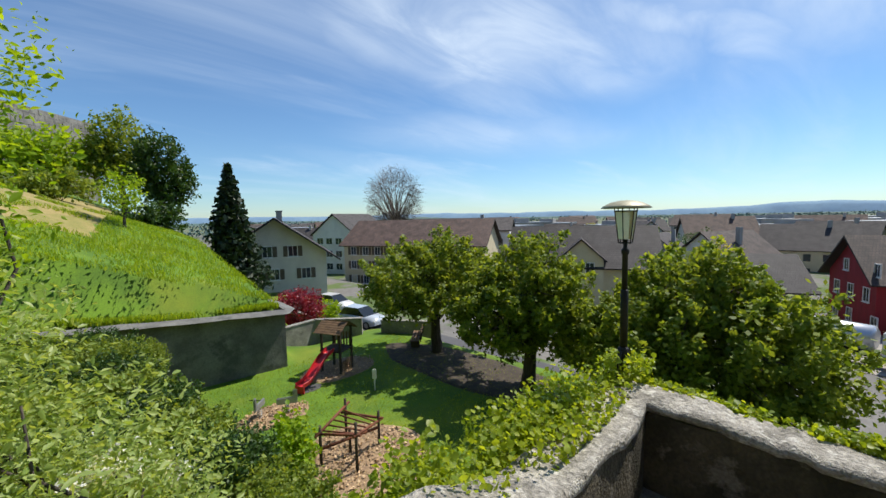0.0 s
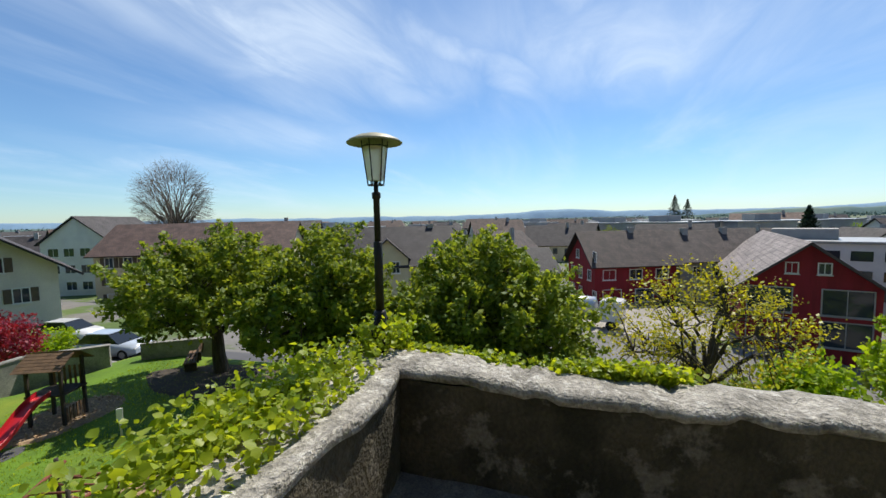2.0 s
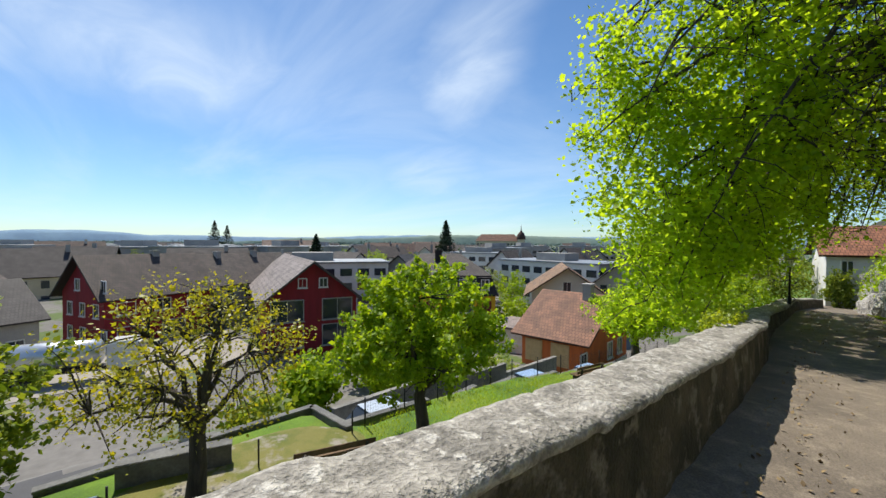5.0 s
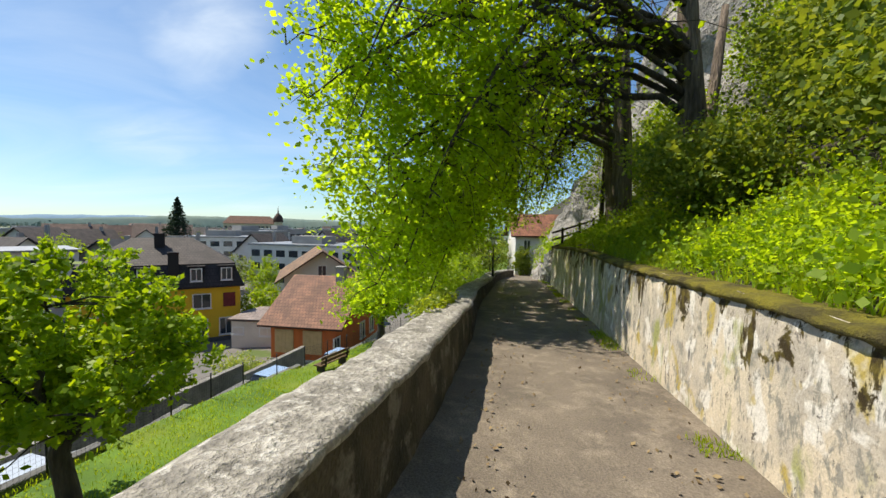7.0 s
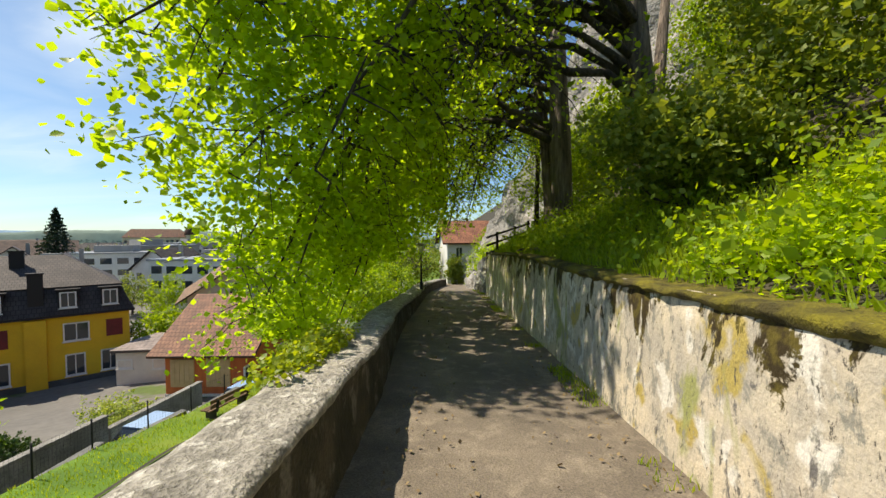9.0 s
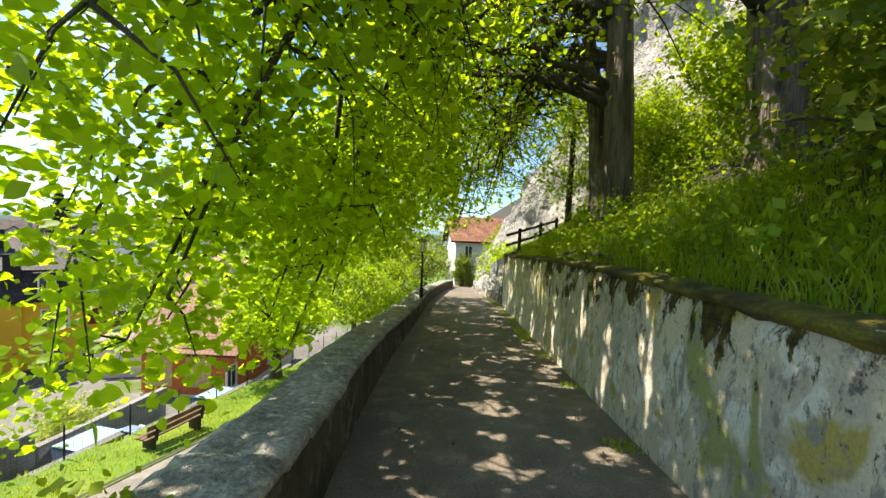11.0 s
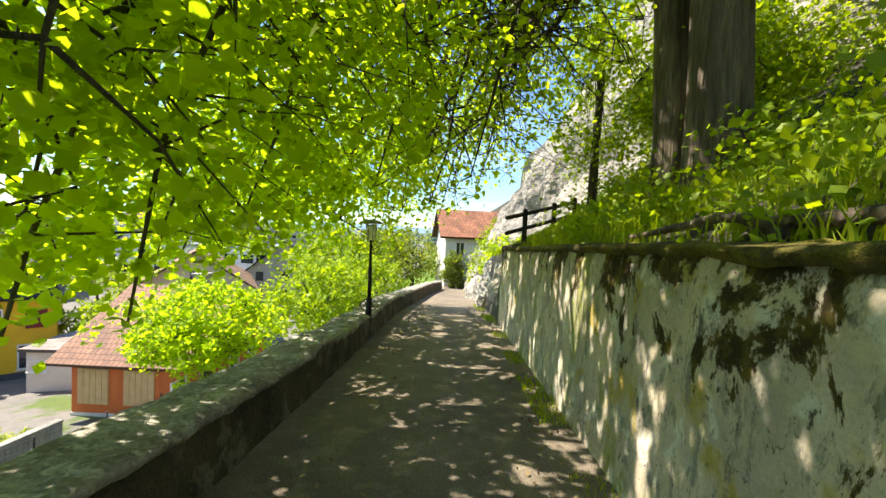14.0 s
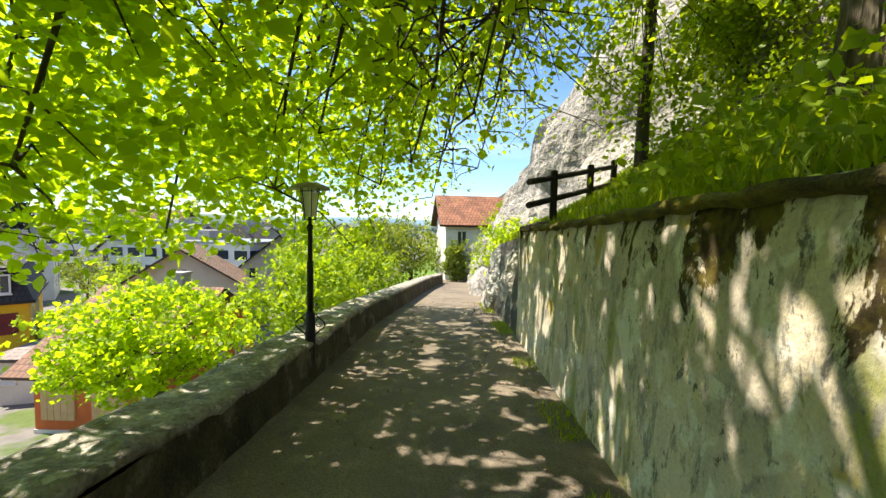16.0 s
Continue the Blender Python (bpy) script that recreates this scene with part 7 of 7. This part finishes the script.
# tanker lorry in the yard
truck = thing("tanker_truck", (-41.5, -1.5, -9.1), 70, "white tanker lorry with a shiny tank", "truck")
bm = bmesh.new()
tube(bm, [(-3.6, 0, 2.1), (-3.4, 0, 2.1), (2.4, 0, 2.1), (2.6, 0, 2.1)], [0.7, 1.0, 1.0, 0.7], 20)
part("tank", bm, M["tank"], truck, "polished metal tank")
bm = bmesh.new(); box(bm, -3.8, 5.2, -0.45, 0.45, 0.7, 1.05); part("chassis", bm, M["iron"], truck)
bm = bmesh.new(); box(bm, 3.1, 5.2, -1.15, 1.15, 0.8, 3.0, bevel=0.15); part("cab", bm, M["car_white"], truck)
bm = bmesh.new(); box(bm, 5.18, 5.24, -1.0, 1.0, 1.9, 2.7); part("windscreen", bm, M["car_glass"], truck)
for x in (-2.8, -1.6, 4.2):
    for y in (-1.0, 1.0):
        bm = bmesh.new(); tube(bm, [(x, y - 0.15, 0.5), (x, y + 0.15, 0.5)], [0.5, 0.5], 16)
        part("wheel", bm, M["tyre"], truck)

# the large school with red roof and turret
school = thing("school", (-239, 322, -11), 36, "large pale school with red hipped roof and domed turret", "building")
bm = bmesh.new(); box(bm, -22, 22, 0, 14, -2, 14); part("wall", bm, M["cream_wall"], school)
part("roof", hip_roof(44, 14, 14, 7, 0.8, inset=6), M["roof_red"], school)
bm = bmesh.new(); box(bm, 20, 27, -2, 5, -2, 16); part("tower", bm, M["cream_wall"], school)
bm = bmesh.new(); tube(bm, [(23.5, 1.5, 16), (23.5, 1.5, 17), (23.5, 1.5, 20), (23.5, 1.5, 23), (23.5, 1.5, 24.5), (23.5, 1.5, 31)], [4.6, 4.6, 4.2, 2.2, 0.7, 0.05], 12)
part("turret_roof", bm, M["roof_red"], school)
pane = bmesh.new(); box(pane, -0.9, 0.9, -0.08, 0.02, 0, 2.2)
pm = mesh_of(pane, "window", M["glass"])
for f in range(3):
    for c in range(12):
        o = new("window", pm); o.parent = school; o.matrix_basis = pose(-20 + 3.4 * c, -0.02, 1.5 + 4.1 * f)

# far trees
conifer((-286, 77, -9), 24, 7.5, "dark pair of tall spruces far off", 331, 2600)
conifer((-288, 85, -9), 21, 7.0, "dark spruce far off beside its twin", 332, 2200)
conifer((-84, 42, -9.2), 12.5, 4.4, "dark spruce between the houses", 333, 4200)
conifer((-92.5, 94, -9.2), 18.5, 5.6, "pale green spruce in a garden", 334, 4200)


def round_tree(at, h, w, leaf, label, seed, n=90):
    return tree("tree", at, (0, 0, h * 0.35), 0.05 * h * 0.5, [((0, 0, h * 0.6), (w, w, h * 0.38)), ((w * 0.4, 0, h * 0.5), (w * 0.7, w * 0.7, h * 0.28))], leaf, 0.32, n, 26, 0.55, label, seed, limbs=5, twigs=10, group="town trees")


kinds = ["leaf_bright", "leaf_mid", "leaf_yellow", "leaf_dark", "leaf_bright", "leaf_mid"]
names = {"leaf_bright": "fresh green garden tree among the houses", "leaf_mid": "mid-green garden tree among the houses", "leaf_yellow": "yellow-green blossoming garden tree", "leaf_dark": "dark green garden tree among the houses"}
made = 0
for k in range(420):
    b = radians(TOWN.uniform(10, 158)); r = TOWN.uniform(44, 230)
    x, y = -r * math.sin(b), -6 + r * math.cos(b)
    if all(math.hypot(x - a, y - c) > q + 3 for a, c, q in taken) and fence_x(y) - x > 16 and made < 120:
        q = kinds[k % 6]
        h = TOWN.uniform(4.5, 8.5)
        round_tree((x, y, ground_z(x, y) if x > -88 else -9.2), h, h * 0.42, q, names[q], 500 + k)
        taken.append((x, y, 2.5)); made += 1
# green belt behind the yellow villa and beside the cottage
for k, (x, y, h, q) in enumerate([(-33, 47, 5.5, "leaf_bright"), (-38, 44, 6, "leaf_mid"), (-43, 48, 6, "leaf_bright"), (-48, 42, 6, "leaf_mid"), (-24, 44, 4, "leaf_bright"), (-22, 9, 3.0, "leaf_bright"), (-20, 14, 4.5, "leaf_bright"), (-25, 16, 4.0, "leaf_mid"), (-19, -9, 3.0, "leaf_bright"), (-22, -14, 3.4, "leaf_mid"), (-18.5, 4.6, 2.4, "leaf_mid"), (-27, 22, 3.6, "leaf_bright")]):
    round_tree((x, y, ground_z(x, y)), h, h * 0.45, q, names[q], 700 + k, 130)
shrub((-20.2, 25.4, ground_z(-20.2, 25.4)), [((0, 0, 1.0), (2.2, 1.4, 1.1)), ((1.4, 0.8, 0.8), (1.6, 1.2, 0.9))], "leaf_pale", 0.13, 230, 32, 0.24, "pale green garden bush behind the wall", 721)
shrub((-20.4, 19.6, ground_z(-20.4, 19.6)), [((0, 0, 1.0), (1.2, 1.2, 1.1))], "leaf_dark", 0.10, 240, 40, 0.14, "clipped round green bush in the garden", 722, shell=0.75)

# groves and treetops scattered over the far plain
fw = np.random.default_rng(909)
fb, fr = np.radians(fw.uniform(0, 170, 420)), fw.uniform(260, 1000, 420)
fc = np.stack([-fr * np.sin(fb), -6 + fr * np.cos(fb), -9 + fw.uniform(1, 4, 420) + 0.004 * fr], 1)
fp = (fc[:, None] + fw.normal(size=(420, 60, 3)) * np.stack([2.0 + fr / 130, 2.0 + fr / 130, 1.6 + 0 * fr], 1)[:, None]).reshape(-1, 3)
# takes the near hills' colour, with its painted haze
tagged(new("far_trees", small_leaf_mesh("far_trees", fp, 2.2, M["hill_near"], fw, flat=1.0)), "dark treetops and groves beyond the town, tinted for haze", "trees", kind="stuff")

# the great bare tree over the roofs
bare = thing("tree", (-86, -105, -9.2), 0, "tall round bare tree with fine twigs", "tree")
rb = np.random.default_rng(19)
bm = bmesh.new(); tube(bm, [(0, 0, -0.5), (0, 0, 5), (0.3, 0, 10)], [1.1, 0.8, 0.55], 10)
part("trunk", bm, M["twig"], bare)
bm = bmesh.new()
ends = []
for k in range(70):
    d = Vector(rb.normal(size=3)).normalized()
    tip = Vector((d.x * 8.8, d.y * 8.8, 18.5 + d.z * 9.5))
    ends += branch(bm, (0, 0, rb.uniform(5, 12)), tip, 0.22, 0.04, rb, 0.06, 6, 5)[2:]
for k in range(4200):
    d = Vector(rb.normal(size=3)).normalized()
    f = 0.55 + 0.5 * rb.random()
    s = Vector((d.x * 9.2 * f, d.y * 9.2 * f, 18.5 + d.z * 10 * f))
    t = s + d * 1.2 + Vector(rb.normal(size=3)) * 0.7
    tube(bm, [s, t], [0.035, 0.012], 3)
tagged(part("branching", bm, M["twig"], bare), kind="stuff")


# far hills, as long ridges round the plain, with distance haze in their colours
def ridge(name, r, z_of, material, label):
    vs, n = [], 0
    bs = np.linspace(radians(-20), radians(200), 260)
    for b in bs:
        x, y = -r * math.sin(b), r * math.cos(b)
        h = z_of(math.degrees(b))
        col = [(x, y, -30), (x * 1.02, y * 1.02, h * 0.6), (x * 1.05, y * 1.05, h), (x * 1.12, y * 1.12, h * 0.6), (x * 1.15, y * 1.15, -30)]
        vs += col; n = len(col)
    fs = [(i * n + j, (i + 1) * n + j, (i + 1) * n + j + 1, i * n + j + 1) for i in range(len(bs) - 1) for j in range(n - 1)]
    tagged(new(name, raw_mesh(name, np.array(vs), np.array(fs), material, True)), label, "hills", kind="structure")


ridge("far_hills", 3400, lambda b: 22 + 32 * max(0, noise.noise((b * 0.05, 1, 0)) + 0.35) + 40 * math.exp(-((b - 88) / 6) ** 2) + 30 * math.exp(-((b - 30) / 22) ** 2) + 8 * noise.noise((b * 0.4, 2, 0)), M["hill"], "hills on the horizon, coloured blue for haze")
ridge("near_hills", 1500, lambda b: -6 + 14 * max(0, noise.noise((b * 0.07, 5, 0)) + 0.1) + 36 * math.exp(-((b - 38) / 22) ** 2) + 4 * noise.noise((b * 0.7, 7, 0)), M["hill_near"], "wooded green hills beyond the town, tinted blue for haze")
